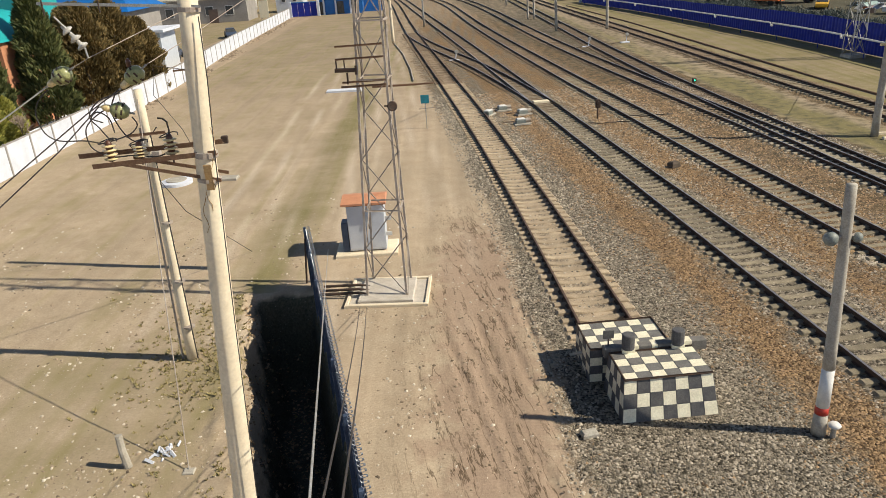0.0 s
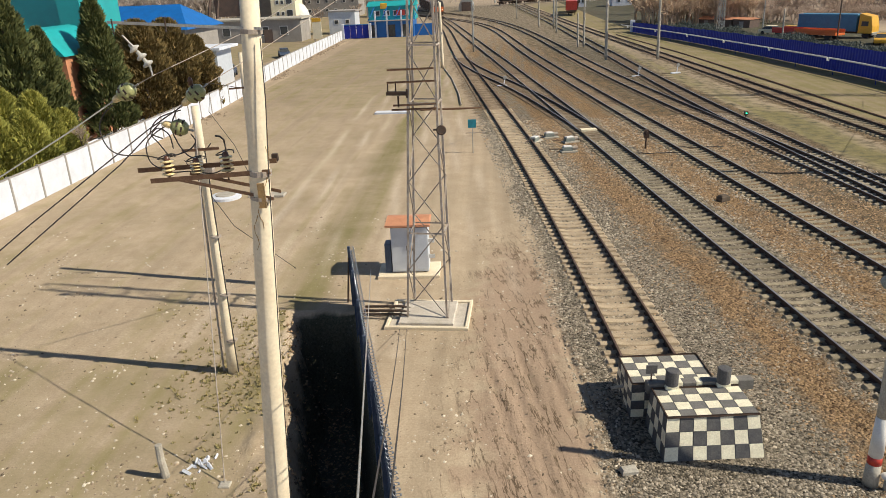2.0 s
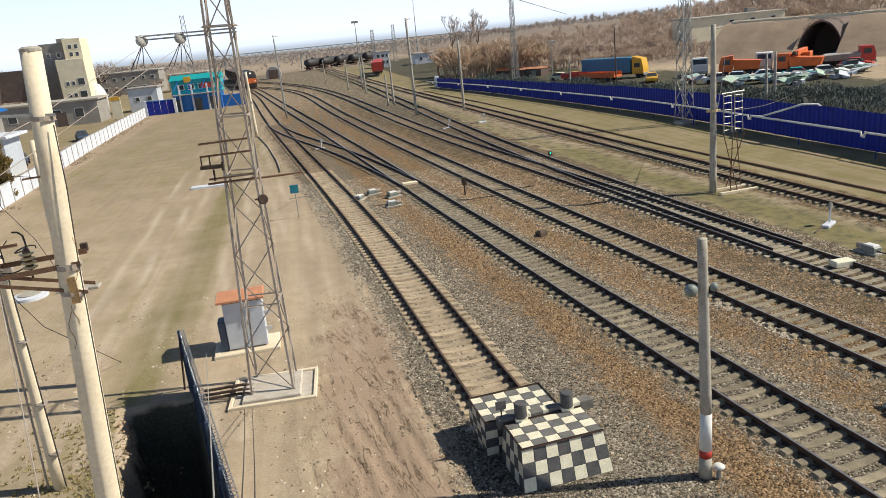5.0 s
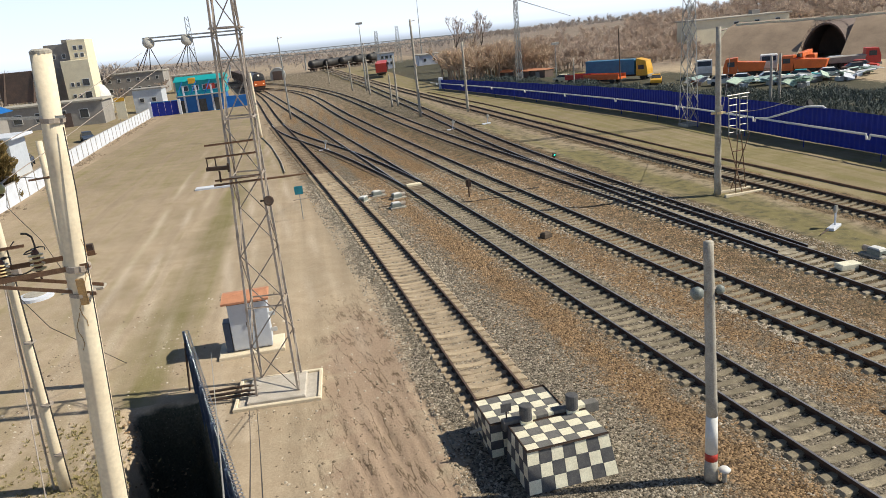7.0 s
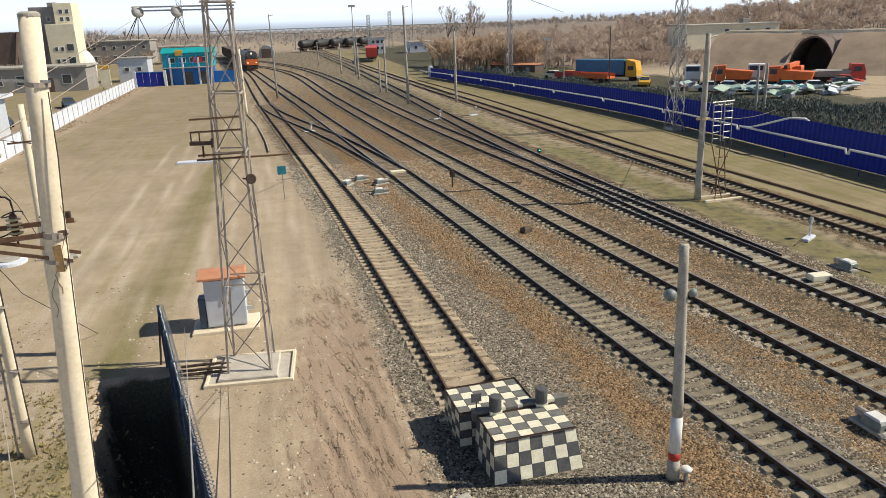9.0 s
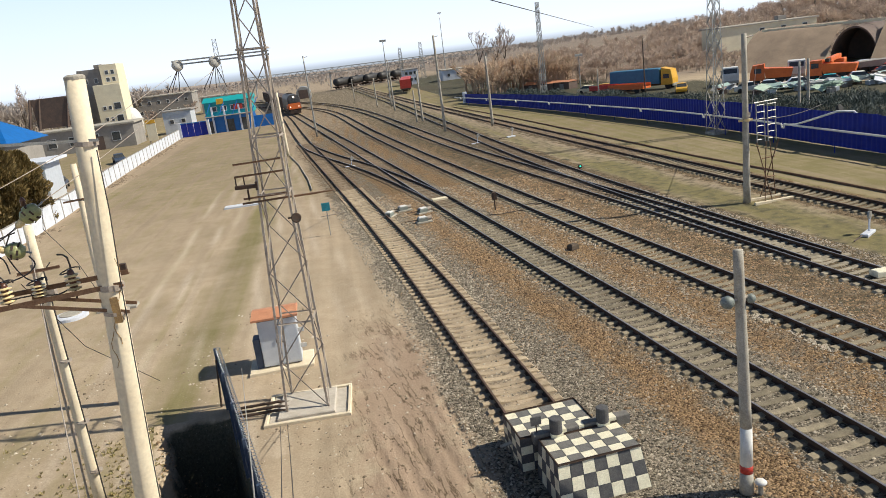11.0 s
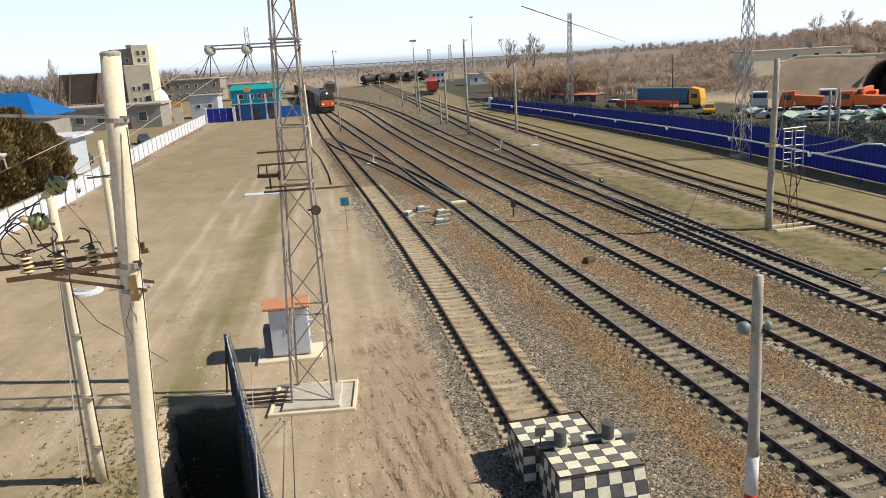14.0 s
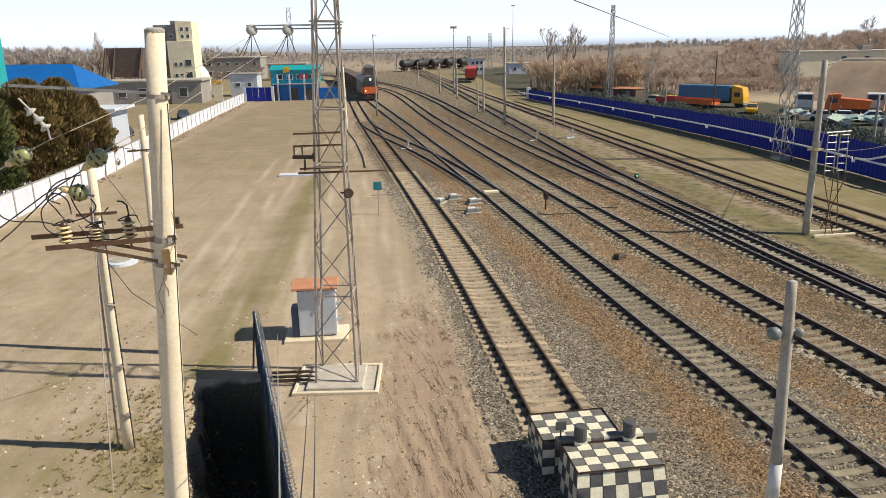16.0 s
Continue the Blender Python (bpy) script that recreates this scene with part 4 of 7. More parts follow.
for x in (-2.2, -1.12):
    ins = part("disc_insulator", Mesh().lathe([(0.03, -0.07), (0.15, -0.05), (0.17, 0.0), (0.15, 0.05), (0.03, 0.07)], 18, pose(x, -0.3, 11.36, 75, 0, 20)), M_INSW, mast, "round pale disc insulator", True)
    for dx, dy in ((-0.5, 0.25), (-0.28, -0.1), (-0.1, 0.1), (0.2, 0.2)):
        part("hanger", Mesh().tube([(x, -0.3, 11.28), (x + dx, -0.3 + dy, 10.6)], 0.012, 5), M_IRON, ins)

plinth = thing("mast_plinth", "pale cast concrete plinth with raised kerb under the mast", "concrete plinth", pose(-2.25, 22.95, 0, 0, 0, -3))
part("slab", Mesh().slab(-1.0, -0.85, -0.1, 0.9, 0.95, 0.16, 0.03), M_CONC3, plinth)
for q in ((-1.42, -1.12, 1.42, -1.0), (-1.42, 1.0, 1.42, 1.12), (-1.42, -1.0, -1.3, 1.0), (1.3, -1.0, 1.42, 1.0)):
    part("kerb", Mesh().slab(q[0], q[1], -0.1, q[2], q[3], 0.12, 0.02), M_CONC, plinth)
part("fill", Mesh().slab(-1.3, -1.0, -0.1, 1.3, 1.0, 0.05, 0.02), M_CONC3, plinth)
for k, y in enumerate((0.35, 0.0, -0.3)):
    whole("conduit_pipe", Mesh().tube([(-4.6, 23.1 + y, 0.16), (-3.3, 23.0 + y, 0.2), (-2.9, 23.0 + y, 0.1)], 0.05, 8), M_IRON, "dark conduit pipe between fence and plinth", "conduit pipe", group="conduit pipes")

# ---- relay cabinet ----
cab = thing("relay_cabinet", "tall grey steel relay cabinet with overhanging orange roof", "relay cabinet", pose(-3.3, 27.1, 0, 0, 0, 1.5))
part("base", Mesh().slab(-1.3, -0.8, -0.1, 1.15, 0.7, 0.14, 0.03), M_CONC, cab, "pale concrete plinth")
body = part("body", Mesh().slab(-0.72, -0.5, 0.2, 0.72, 0.5, 2.12, 0.02), M_CAB, cab)
part("roof", Mesh().add([(-0.9, -0.72, 2.12), (0.84, -0.72, 2.12), (0.84, 0.66, 2.12), (-0.9, 0.66, 2.12), (-0.9, -0.72, 2.2), (0.84, -0.72, 2.2), (0.84, 0.66, 2.2), (-0.9, 0.66, 2.2), (-0.86, 0.0, 2.36), (0.8, 0.0, 2.36)],
                        [(0, 3, 2, 1), (0, 1, 5, 4), (1, 2, 6, 9, 5), (2, 3, 7, 6), (3, 0, 4, 8, 7), (4, 5, 9, 8), (6, 7, 8, 9)]), M_CABROOF, cab, "rusty orange sheet roof")
for x in (-0.69, 0.02):
    d = part("door", Mesh().slab(x, -0.525, 0.28, x + 0.67, -0.5, 2.04, 0.006), M_CAB, cab)
    part("handle", Mesh().bar((x + (0.58 if x < 0 else 0.09), -0.55, 1.1), (x + (0.58 if x < 0 else 0.09), -0.55, 1.3), 0.02), M_IRON, d)
part("side_panel", Mesh().slab(-1.0, -0.42, 0.15, -0.76, 0.1, 1.35, 0.02), M_FENCE, cab, "dark side box")
part("crossbar", Mesh().bar((-0.72, -0.54, 2.06), (0.72, -0.54, 2.06), 0.03), M_IRON, cab)
for x in (-0.6, 0.6):
    part("foot", Mesh().slab(x - 0.08, -0.4, 0.14, x + 0.08, 0.4, 0.2, 0.01), M_IRON, cab)
for z in (0.75, 1.4):
    part("notice", Mesh().slab(0.74, -0.5, z, 0.98, -0.46, z + 0.16, 0.006), M_WHITE, cab, "small white plate")


# ---- checkered buffer stop ----
def checker(parent, c00, c10, c11, c01, nu, nv, skip=0, gap=0.03, proud=0.008, dark=None):
    """Painted squares over a four-cornered face."""
    c00, c10, c11, c01 = (Vector(c) for c in (c00, c10, c11, c01))
    nrm = (c10 - c00).cross(c01 - c00).normalized() * proud
    at = lambda a, b: c00.lerp(c10, a).lerp(c01.lerp(c11, a), b)
    rq = random.Random(nu * 10 + nv)
    for i in range(nu):
        for j in range(nv):
            g = [gap * rq.uniform(0.4, 1.6) for _ in range(4)]
            q = [at((i + g[0]) / nu, (j + g[1]) / nv), at((i + 1 - g[2]) / nu, (j + g[1]) / nv), at((i + 1 - g[2]) / nu, (j + 1 - g[3]) / nv), at((i + g[0]) / nu, (j + 1 - g[3]) / nv)]
            q += [p + nrm for p in q]
            part("square", Mesh().add(q, [(0, 3, 2, 1), (4, 5, 6, 7), (0, 1, 5, 4), (1, 2, 6, 5), (2, 3, 7, 6), (3, 0, 4, 7)]), M_BOXW if (i + j + skip) % 2 else dark or M_BOXB, parent)


def edge_strip(parent, a, b):
    part("edge_angle", Mesh().angle(a, b, 0.045, 0.012), M_IRON, parent, "dark steel edge angle")


def buffer_stop():
    b = thing("buffer_stop", "concrete buffer stop painted in cream and black checks", "buffer stop", pose(5.17, 15.22, 0, 0, 0, 4.5))
    w, h, l, s = 1.21, 1.03, 1.3, 0.10
    A, B, C, D = (-w, -0.30, 0), (w, -0.30, 0), (w, l, 0), (-w, l, 0)
    E, F, G, H = (-w + s, 0, h), (w - s, 0, h), (w - s, l, h), (-w + s, l, h)
    f = part("front_block", Mesh().add([A, B, C, D, E, F, G, H], [(0, 3, 2, 1), (4, 5, 6, 7), (0, 1, 5, 4), (1, 2, 6, 5), (2, 3, 7, 6), (3, 0, 4, 7)]), M_BOXB, b)
    checker(f, A, B, F, E, 7, 3, 1)
    checker(f, E, F, G, H, 6, 4, 1, dark=M_BOXG)
    checker(f, D, A, E, H, 5, 3, 0)
    checker(f, B, C, G, F, 5, 3, 0)
    for p, q in ((E, F), (E, H), (H, G)):
        edge_strip(f, p, q)
    # rear block across the rails
    x0, x1, y0, y1, z1 = -1.52, 0.62, 1.62, 3.05, 1.0
    r = part("rear_block", Mesh().slab(x0, y0, 0, x1, y1, z1, 0.02), M_BOXB, b)
    checker(r, (x0, y0, z1), (x1, y0, z1), (x1, y1, z1), (x0, y1, z1), 6, 4, 0, dark=M_BOXG)
    checker(r, (x0, y1, 0), (x0, y0, 0), (x0, y0, z1), (x0, y1, z1), 4, 4, 1)
    checker(r, (x1, y0, 0), (x1, y1, 0), (x1, y1, z1), (x1, y0, z1), 4, 4, 1)
    checker(r, (x0, y0, 0), (x1, y0, 0), (x1, y0, z1), (x0, y0, z1), 6, 4, 1)
    for p, q in (((x0, y0, z1), (x1, y0, z1)), ((x0, y0, z1), (x0, y1, z1)), ((x0, y1, z1), (x1, y1, z1)), ((x1, y0, z1), (x1, y1, z1))):
        edge_strip(r, p, q)
    # buffer beam between the blocks
    beam = part("buffer_beam", Mesh().slab(-1.2, 1.33, 0.88, 1.52, 1.58, 1.16, 0.02), M_BEAM, b, "grey and cream striped beam")
    for xa, xb in ((-0.55, -0.3), (0.05, 0.2), (0.72, 1.12)):
        part("stripe", Mesh().slab(xa, 1.322, 0.9, xb, 1.588, 1.166, 0.004), M_BOXW, beam)
    for x in (-0.6, 0.72):
        c = part("buffer_post", Mesh().slab(x - 0.17, 1.22, 0.7, x + 0.17, 1.36, 1.14, 0.02), M_BOXW, b)
        part("buffer_head", Mesh().lathe([(0.155, 0), (0.165, 0.02), (0.165, 0.4), (0.15, 0.42)], 16, pose(x, 1.3, 1.14)), M_BOXB, c, "black drum")
    t = part("target_plate", Mesh().slab(-1.2, 1.5, 1.36, -0.92, 1.54, 1.60, 0.01), M_BOXB, b, "small black target plate")
    part("rod", Mesh().tube([(-1.06, 1.52, 1.1), (-1.06, 1.52, 1.4)], 0.02, 6), M_IRON, t)
    for x in (-0.95, 0.55):
        part("support_rail", Mesh().bar((x, 1.48, 0.0), (x, 1.44, 0.9), 0.13), M_IRON, b)
    part("side_bar", Mesh().bar((-1.85, 2.45, 0.4), (-1.5, 2.4, 0.48), 0.08), M_CONC2, b)


buffer_stop()


# ---- small things along the siding ----
def point_machine(m, label):
    p = thing("point_machine", label, "point machine", m, "point machines")
    part("base", Mesh().slab(-0.55, -0.3, 0, 0.55, 0.3, 0.1, 0.02), M_CONC2, p)
    part("housing", Mesh().slab(-0.42, -0.22, 0.1, 0.22, 0.22, 0.36, 0.05), M_LAMP, p)
    part("lid", Mesh().slab(-0.36, -0.20, 0.36, 0.18, 0.20, 0.42, 0.03), M_WHITE, p, "pale sheet lid")
    part("motor", Mesh().tube([(0.25, 0, 0.26), (0.55, 0, 0.26)], 0.13, 10), M_STEEL, p)
    part("rod", Mesh().bar((-0.45, 0.1, 0.2), (-1.3, 0.1, 0.22), 0.04), M_IRON, p)
    return p


point_machine(pose(5.0, 47.3, 0.05, 0, 0, 8), "pale grey point machine with a boxy lid")
point_machine(pose(4.15, 51.9, 0.05, 0, 0, 15), "grey point machine with rusty rods")
point_machine(pose(3.0, 50.6, 0.05, 0, 0, 60), "small grey track-side junction case")
point_machine(pose(5.4, 50.2, 0.05, 0, 0, 20), "white-lidded grey track-side case")
point_machine(pose(23.2, 26.2, 0.03, 0, 0, 100), "pale blue-grey point machine beside the turnout")
point_machine(pose(14.75, 14.8, 0.05, 0, 0, 95), "pale blue-grey junction case between the tracks")
whole("joint_cover", Mesh().slab(20.6, 24.9, 0.12, 21.5, 25.4, 0.36, 0.03), M_BOXW, "cream painted wooden cover between the rails", "cover")

sign = thing("track_sign", "small teal square sign plate on a thin post", "sign", pose(-1.29, 47.9, 0))
part("post", Mesh().tube([(0, 0, 0), (0, 0, 2.2)], 0.03, 8), M_GALV, sign)
part("plate", Mesh().slab(-0.3, -0.04, 1.7, 0.25, 0.0, 2.25, 0.01), M_SIGNB, sign, "teal plate")
part("crossbar", Mesh().bar((-0.45, 0, 1.35), (0.75, 0, 1.4), 0.04), M_STEEL, sign)
dw = thing("dwarf_signal", "short dark ground signal between the tracks", "dwarf signal", pose(10.05, 47.8, 0))
part("post", Mesh().tube([(0, 0, 0), (0, 0, 0.8)], 0.05, 8), M_IRON, dw)
part("head", Mesh().slab(-0.15, -0.14, 0.75, 0.15, 0.12, 1.3, 0.04), M_IRON, dw)
part("hood", Mesh().tube([(0, -0.12, 1.1), (0, -0.3, 1.1)], 0.09, 8), M_IRON, dw)
d2 = thing("dwarf_signal", "low ground signal showing a green light", "dwarf signal", pose(19.6, 57.6, 0))
part("post", Mesh().tube([(0, 0, 0), (0, 0, 0.25)], 0.05, 8), M_IRON, d2)
part("head", Mesh().slab(-0.14, -0.12, 0.2, 0.14, 0.12, 0.5, 0.04), M_IRON, d2)
part("lens", Mesh().tube([(0, -0.12, 0.36), (0, -0.16, 0.36)], 0.055, 12), M_GREEN, d2, "lit green lens")

whole("timber_beam", Mesh().slab(-6.4, 65.0, 0, -0.9, 65.25, 0.16, 0.02), M_RUST, "long dark timber beam lying on the dirt", "timber beam")
whole("concrete_slab", Mesh().slab(-10.3, 63.6, 0, -7.2, 64.5, 0.2, 0.04), M_WALLW, "pale broken concrete slab lying on the dirt", "concrete slab")
whole("pipe", Mesh().tube([(-2.8, 67.2, 0.1), (-3.3, 74, 0.1), (-4.6, 86, 0.1), (-6.2, 97, 0.1)], 0.06, 8), M_STEEL, "weathered thin pipe laid along the siding", "pipe")
mh = thing("manhole", "round whitewashed concrete manhole ring with dark lid", "manhole", pose(-14.9, 38.3, 0))
part("ring", Mesh().lathe([(0.85, -0.05), (0.85, 0.16), (0.6, 0.2)], 24), M_WALLW, mh)
part("lid", Mesh().lathe([(0.55, 0.19), (0.55, 0.24), (0.2, 0.25)], 24), M_CONC2, mh)
whole("concrete_slab", Mesh().slab(-13.6, 38.2, 0, -11.6, 38.9, 0.14, 0.03), M_CONC2, "flat worn concrete slab beside the manhole", "concrete slab")
st = whole("stump_post", Mesh().tube([(-7.98, 14.15, -0.05), (-8.02, 14.13, 0.5), (-8.03, 14.16, 0.92)], [0.1, 0.09, 0.085], 9), M_CONC2, "short broken grey concrete stump post", "stump post")
cr, rd_ = Mesh(), random.Random(21)
for k in range(16):
    x, y, a, ln = -7.3 + rd_.gauss(0, 0.17), 14.5 + rd_.gauss(0, 0.2), rd_.uniform(0, 3.1), rd_.uniform(0.05, 0.24)
    cr.bar((x, y, 0.03), (x + ln * math.cos(a), y + ln * math.sin(a), 0.04 + rd_.uniform(0, 0.1)), rd_.uniform(0.03, 0.07))
whole("debris", cr, M_WALLW, "small pile of pale broken timber and rubble", "debris")
whole("stone_block", Mesh().slab(-0.2, -0.13, 0, 0.2, 0.13, 0.12, 0.04, pose(3.1, 14.45, 0, 0, 0, 12)), M_CONC2, "loose pale stone block by the buffer stop", "stone block")
whole("stone_block", Mesh().slab(-0.25, -0.2, 0, 0.25, 0.2, 0.3, 0.09, pose(11.5, 35.8, 0.05, 0, 0, 25)), M_TRUNK, "dark lump of stone between the tracks", "stone block")
for a, c, sag, mt, lab in (((-3.18, 21.75, 0.1), (-0.45, 1.2, 9.05), 0.15, M_WIRE, "dark sagging cable climbing from the plinth"), ((-2.95, 21.74, 0.1), (-0.35, 1.2, 9.05), 0.2, M_WIRE, "dark sagging cable climbing from the plinth"),
                           ((-4.40, 23.99, 1.37), (-0.38, 1.11, 9.00), 0.0, M_WIREL, "bright taut guy wire over the fence")):
    pts = [Vector(a).lerp(Vector(c), k / 10) - Vector((0, 0, sag * math.sin(math.pi * k / 10))) for k in range(11)]
    whole("cable", Mesh().tube(pts, 0.009, 5), mt, lab, "cable", group="cables to the mast")
whole("cable", Mesh().tube([(-8.2, 27.6, 0.0), (-8.6, 22.5, 3.6), (-8.5, 19.3, 6.6)], 0.012, 5), M_WIRE, "thin dark stay wire down to the dirt", "cable")
whole("cable", Mesh().tube([(-6.42, 13.84, 0.0), (-7.2, 16.5, 3.95), (-7.96, 19.15, 7.9)], 0.014, 6), M_STEEL, "thin steel stay wire anchored in the dirt", "cable")


# ---- whitewashed wall round the yard ----
WALL = curve_x([(14, -26.0), (40, -26.05), (72, -26.1), (96, -28.2), (125, -29.3), (152, -30.2)])
wall_w = thing("wall_west", "long whitewashed concrete panel wall with rusty posts and coping", "wall", kind="structure")
y = 20.0
while y < 151:
    y1 = y + 2.75
    a, b = Vector((WALL(y), y, 0)), Vector((WALL(y1), y1, 0))
    m = Matrix.Translation(a) @ pose(0, 0, 0, 0, 0, math.degrees(math.atan2((b - a).y, (b - a).x)))
    ln = (b - a).length
    part("panel", Mesh().slab(0.1, -0.05, 0.0, ln - 0.02, 0.05, 1.84, 0.01), M_WALLW, wall_w, m=m)
    part("post", Mesh().slab(-0.06, -0.09, 0, 0.08, 0.09, 1.95, 0.02), M_GREYW, wall_w, m=m)
    part("coping", Mesh().slab(0.09, -0.08, 1.84, ln - 0.07, 0.08, 1.9, 0.01), M_GREYW, wall_w, m=m)
    y = y1
part("grille", Mesh().slab(-25.97, 33.0, 0.95, -25.95, 34.2, 1.5, 0.004), M_IRON, wall_w, "dark grille")


# ---- deep blue sheet fence with a white pipe along it ----
fence_b = thing("sheet_fence", "long deep blue corrugated sheet fence along the yard", "fence", kind="structure")
pipe = thing("gas_pipe", "white painted pipe with expansion loops on thin posts", "pipe")
y, k = 12.0, 0
while y < 145:
    y1 = y + 2.5
    a, b = Vector((BF(y), y, 0)), Vector((BF(y1), y1, 0))
    m = Matrix.Translation(a) @ pose(0, 0, 0, 0, 0, math.degrees(math.atan2((b - a).y, (b - a).x)))
    ln = (b - a).length
    v, n = [], 20
    for z in (0.05, (2.75 if y < 75 else 2.75 - (y - 75) * 0.0135) + 0.04 * math.sin(k * 1.9)):
        for e in (0.0, -0.01):
            v += [(ln * i / n * 0.995, e + 0.04 * (1 if i % 4 in (1, 2) else 0), z) for i in range(n + 1)]
    q = n + 1
    f = [(i + 1, i, 2 * q + i, 2 * q + i + 1) for i in range(n)] + [(q + i, q + i + 1, 3 * q + i + 1, 3 * q + i) for i in range(n)]
    f += [(i, i + 1, q + i + 1, q + i) for i in range(n)] + [(2 * q + i + 1, 2 * q + i, 3 * q + i, 3 * q + i + 1) for i in range(n)]
    part("panel", Mesh().add(v, f), M_BLUEF, fence_b, m=m)
    part("post", Mesh().slab(-0.04, -0.12, 0, 0.04, -0.04, 2.6 if y < 75 else 2.6 - (y - 75) * 0.0135, 0.01), M_BLUEF, fence_b, m=m)
    PZ = 1.68 if y < 75 else 1.68 - (y - 75) * 0.005
    if k % 5 == 2:
        seg = [(0, 1.7, PZ), (ln * 0.42, 1.7, PZ), (ln * 0.46, 1.7, PZ - 0.3), (ln * 0.54, 1.7, PZ - 0.3), (ln * 0.58, 1.7, PZ), (ln, 1.7, PZ)]
    else:
        seg = [(0, 1.7, PZ), (ln, 1.7, PZ)]
    part("pipe_length", Mesh().tube(seg, 0.085, 8), M_WHITE, pipe, m=m)
    if k % 3 == 0:
        part("pipe_post", Mesh().tube([(0, 1.7, 0), (0, 1.7, PZ - 0.05)], 0.035, 6), M_BLUEF, pipe, m=m)
    y, k = y1, k + 1
part("branch", Mesh().tube([(36.75, 55.2, 1.66), (36.85, 54.2, 1.75), (37.05, 53.0, 2.1), (37.4, 51.6, 2.55), (37.9, 50.8, 2.86), (38.9, 50.3, 2.8), (39.6, 50.0, 2.2), (39.9, 49.9, 0.0)], 0.08, 8), M_WHITE, pipe, "white branch bent up over the fence", True)
whole("cable_coil", Mesh().lathe([(0.12, -0.1), (0.34, -0.09), (0.36, 0.0), (0.34, 0.09), (0.12, 0.1)], 16, pose(38.45, 51.2, 2.98, 70, 0, 25)), M_TYRE, "dark coil hung on the top of the blue fence", "cable coil")
part("end_post", Mesh().slab(-0.4, -0.4, 0, 0.4, 0.4, 2.2, 0.05), M_WALLW, fence_b, "pale concrete end pillar", m=pose(BF(145), 145.6, 0))


# ---- line poles, masts and the trestle ladder ----
def line_pole(x, y, h, label, r=0.17, arm=True, material=None):
    p = thing("line_pole", label, "line pole", pose(x, y, 0), "line poles")
    tapered_pole(p, "shaft", (0, 0, -0.05), (-0.012 * h, 0.0, h), r, r * 0.68, material or M_CONC2, 12)
    part("collar", Mesh().tube([(0, 0, h * 0.52), (0, 0, h * 0.55)], r * 0.9, 10), M_STEEL, p)
    if arm:
        part("arm", Mesh().bar((-0.1, 0, h - 0.25), (0.5, 0.1, h - 0.15), 0.06), M_STEEL, p)
    return p


cat = line_pole(23.7, 39.5, 9.85, "tall grey concrete line pole with a clamped bracket", 0.21)
part("clamp", Mesh().tube([(0, 0, 4.9), (0, 0, 5.05)], 0.22, 12).bar((-0.5, 0, 4.97), (0.4, 0, 4.97), 0.1), M_INS, cat)
line_pole(21.6, 98.7, 9.4, "weathered concrete line pole standing alone", 0.2)
line_pole(15.15, 100.0, 12.9, "tall thin concrete line pole", 0.2)
line_pole(14.5, 118.7, 8.0, "pair-braced concrete line pole", 0.18)
line_pole(13.6, 119.2, 5.2, "short concrete pole beside a line pole", 0.16, False)
line_pole(-2.7, 117.0, 12.5, "thin grey pole beside the main line", 0.14, True, M_GALV)
line_pole(12.9, 150.0, 7.0, "distant concrete line pole", 0.18)
line_pole(10.6, 168.0, 6.5, "distant concrete line pole", 0.18)
line_pole(16.2, 190.0, 10.0, "distant thin line pole", 0.15)
line_pole(7.0, 205.0, 6.0, "distant thin line pole", 0.15)
line_pole(42.3, 112.6, 5.0, "white-footed pole behind the blue fence", 0.13, False)
line_pole(51.4, 115.6, 8.8, "thin dark pole in the lorry yard", 0.12, True, M_TRUNK)
line_pole(49.2, 71.9, 5.3, "short concrete pole behind the blue fence", 0.17, False)
line_pole(50.6, 72.4, 5.4, "short concrete pole behind the blue fence", 0.17, False)
line_pole(-6.35, 97.3, 8.2, "pale concrete pole beside the siding", 0.22, False, M_CONC)
for x, y, h in ((13.3, 162.0, 14.0), (48.5, 300.0, 24.5), (47.9, 137.0, 6.6)):
    p = thing("floodlight_mast", "slim grey floodlight mast with lamp heads", "floodlight mast", pose(x, y, 0), "floodlight masts")
    tapered_pole(p, "shaft", (0, 0, 0), (0, 0, h), 0.02 * h ** 0.7 + 0.06, 0.07, M_GALV, 8)
    part("lamp_head", Mesh().slab(-0.7, -0.2, h - 0.1, 0.7, 0.2, h + 0.35, 0.05), M_GALV, p)
for x, y, h, w in ((36.3, 65.8, 15.2, 1.25), (39.6, 133.6, 17.0, 0.95), (27.0, 262.0, 13.0, 1.6), (40.0, 305.0, 14.5, 1.8), (-25.1, 190.0, 19.9, 1.7)):
    tw = thing("lattice_tower", "galvanised steel lattice tower", "lattice tower", pose(x, y, 0, 0, 0, 8), "lattice towers")
    lattice(tw, w, w * 0.5, 0.25, h, 10, 0.09 if y < 100 else 0.1, 0.05 if y < 100 else 0.06, M_GALV, True)
    part("footing", Mesh().slab(-w * 0.58, -w * 0.58, -0.1, w * 0.58, w * 0.58, 0.28, 0.04), M_CONC2, tw)


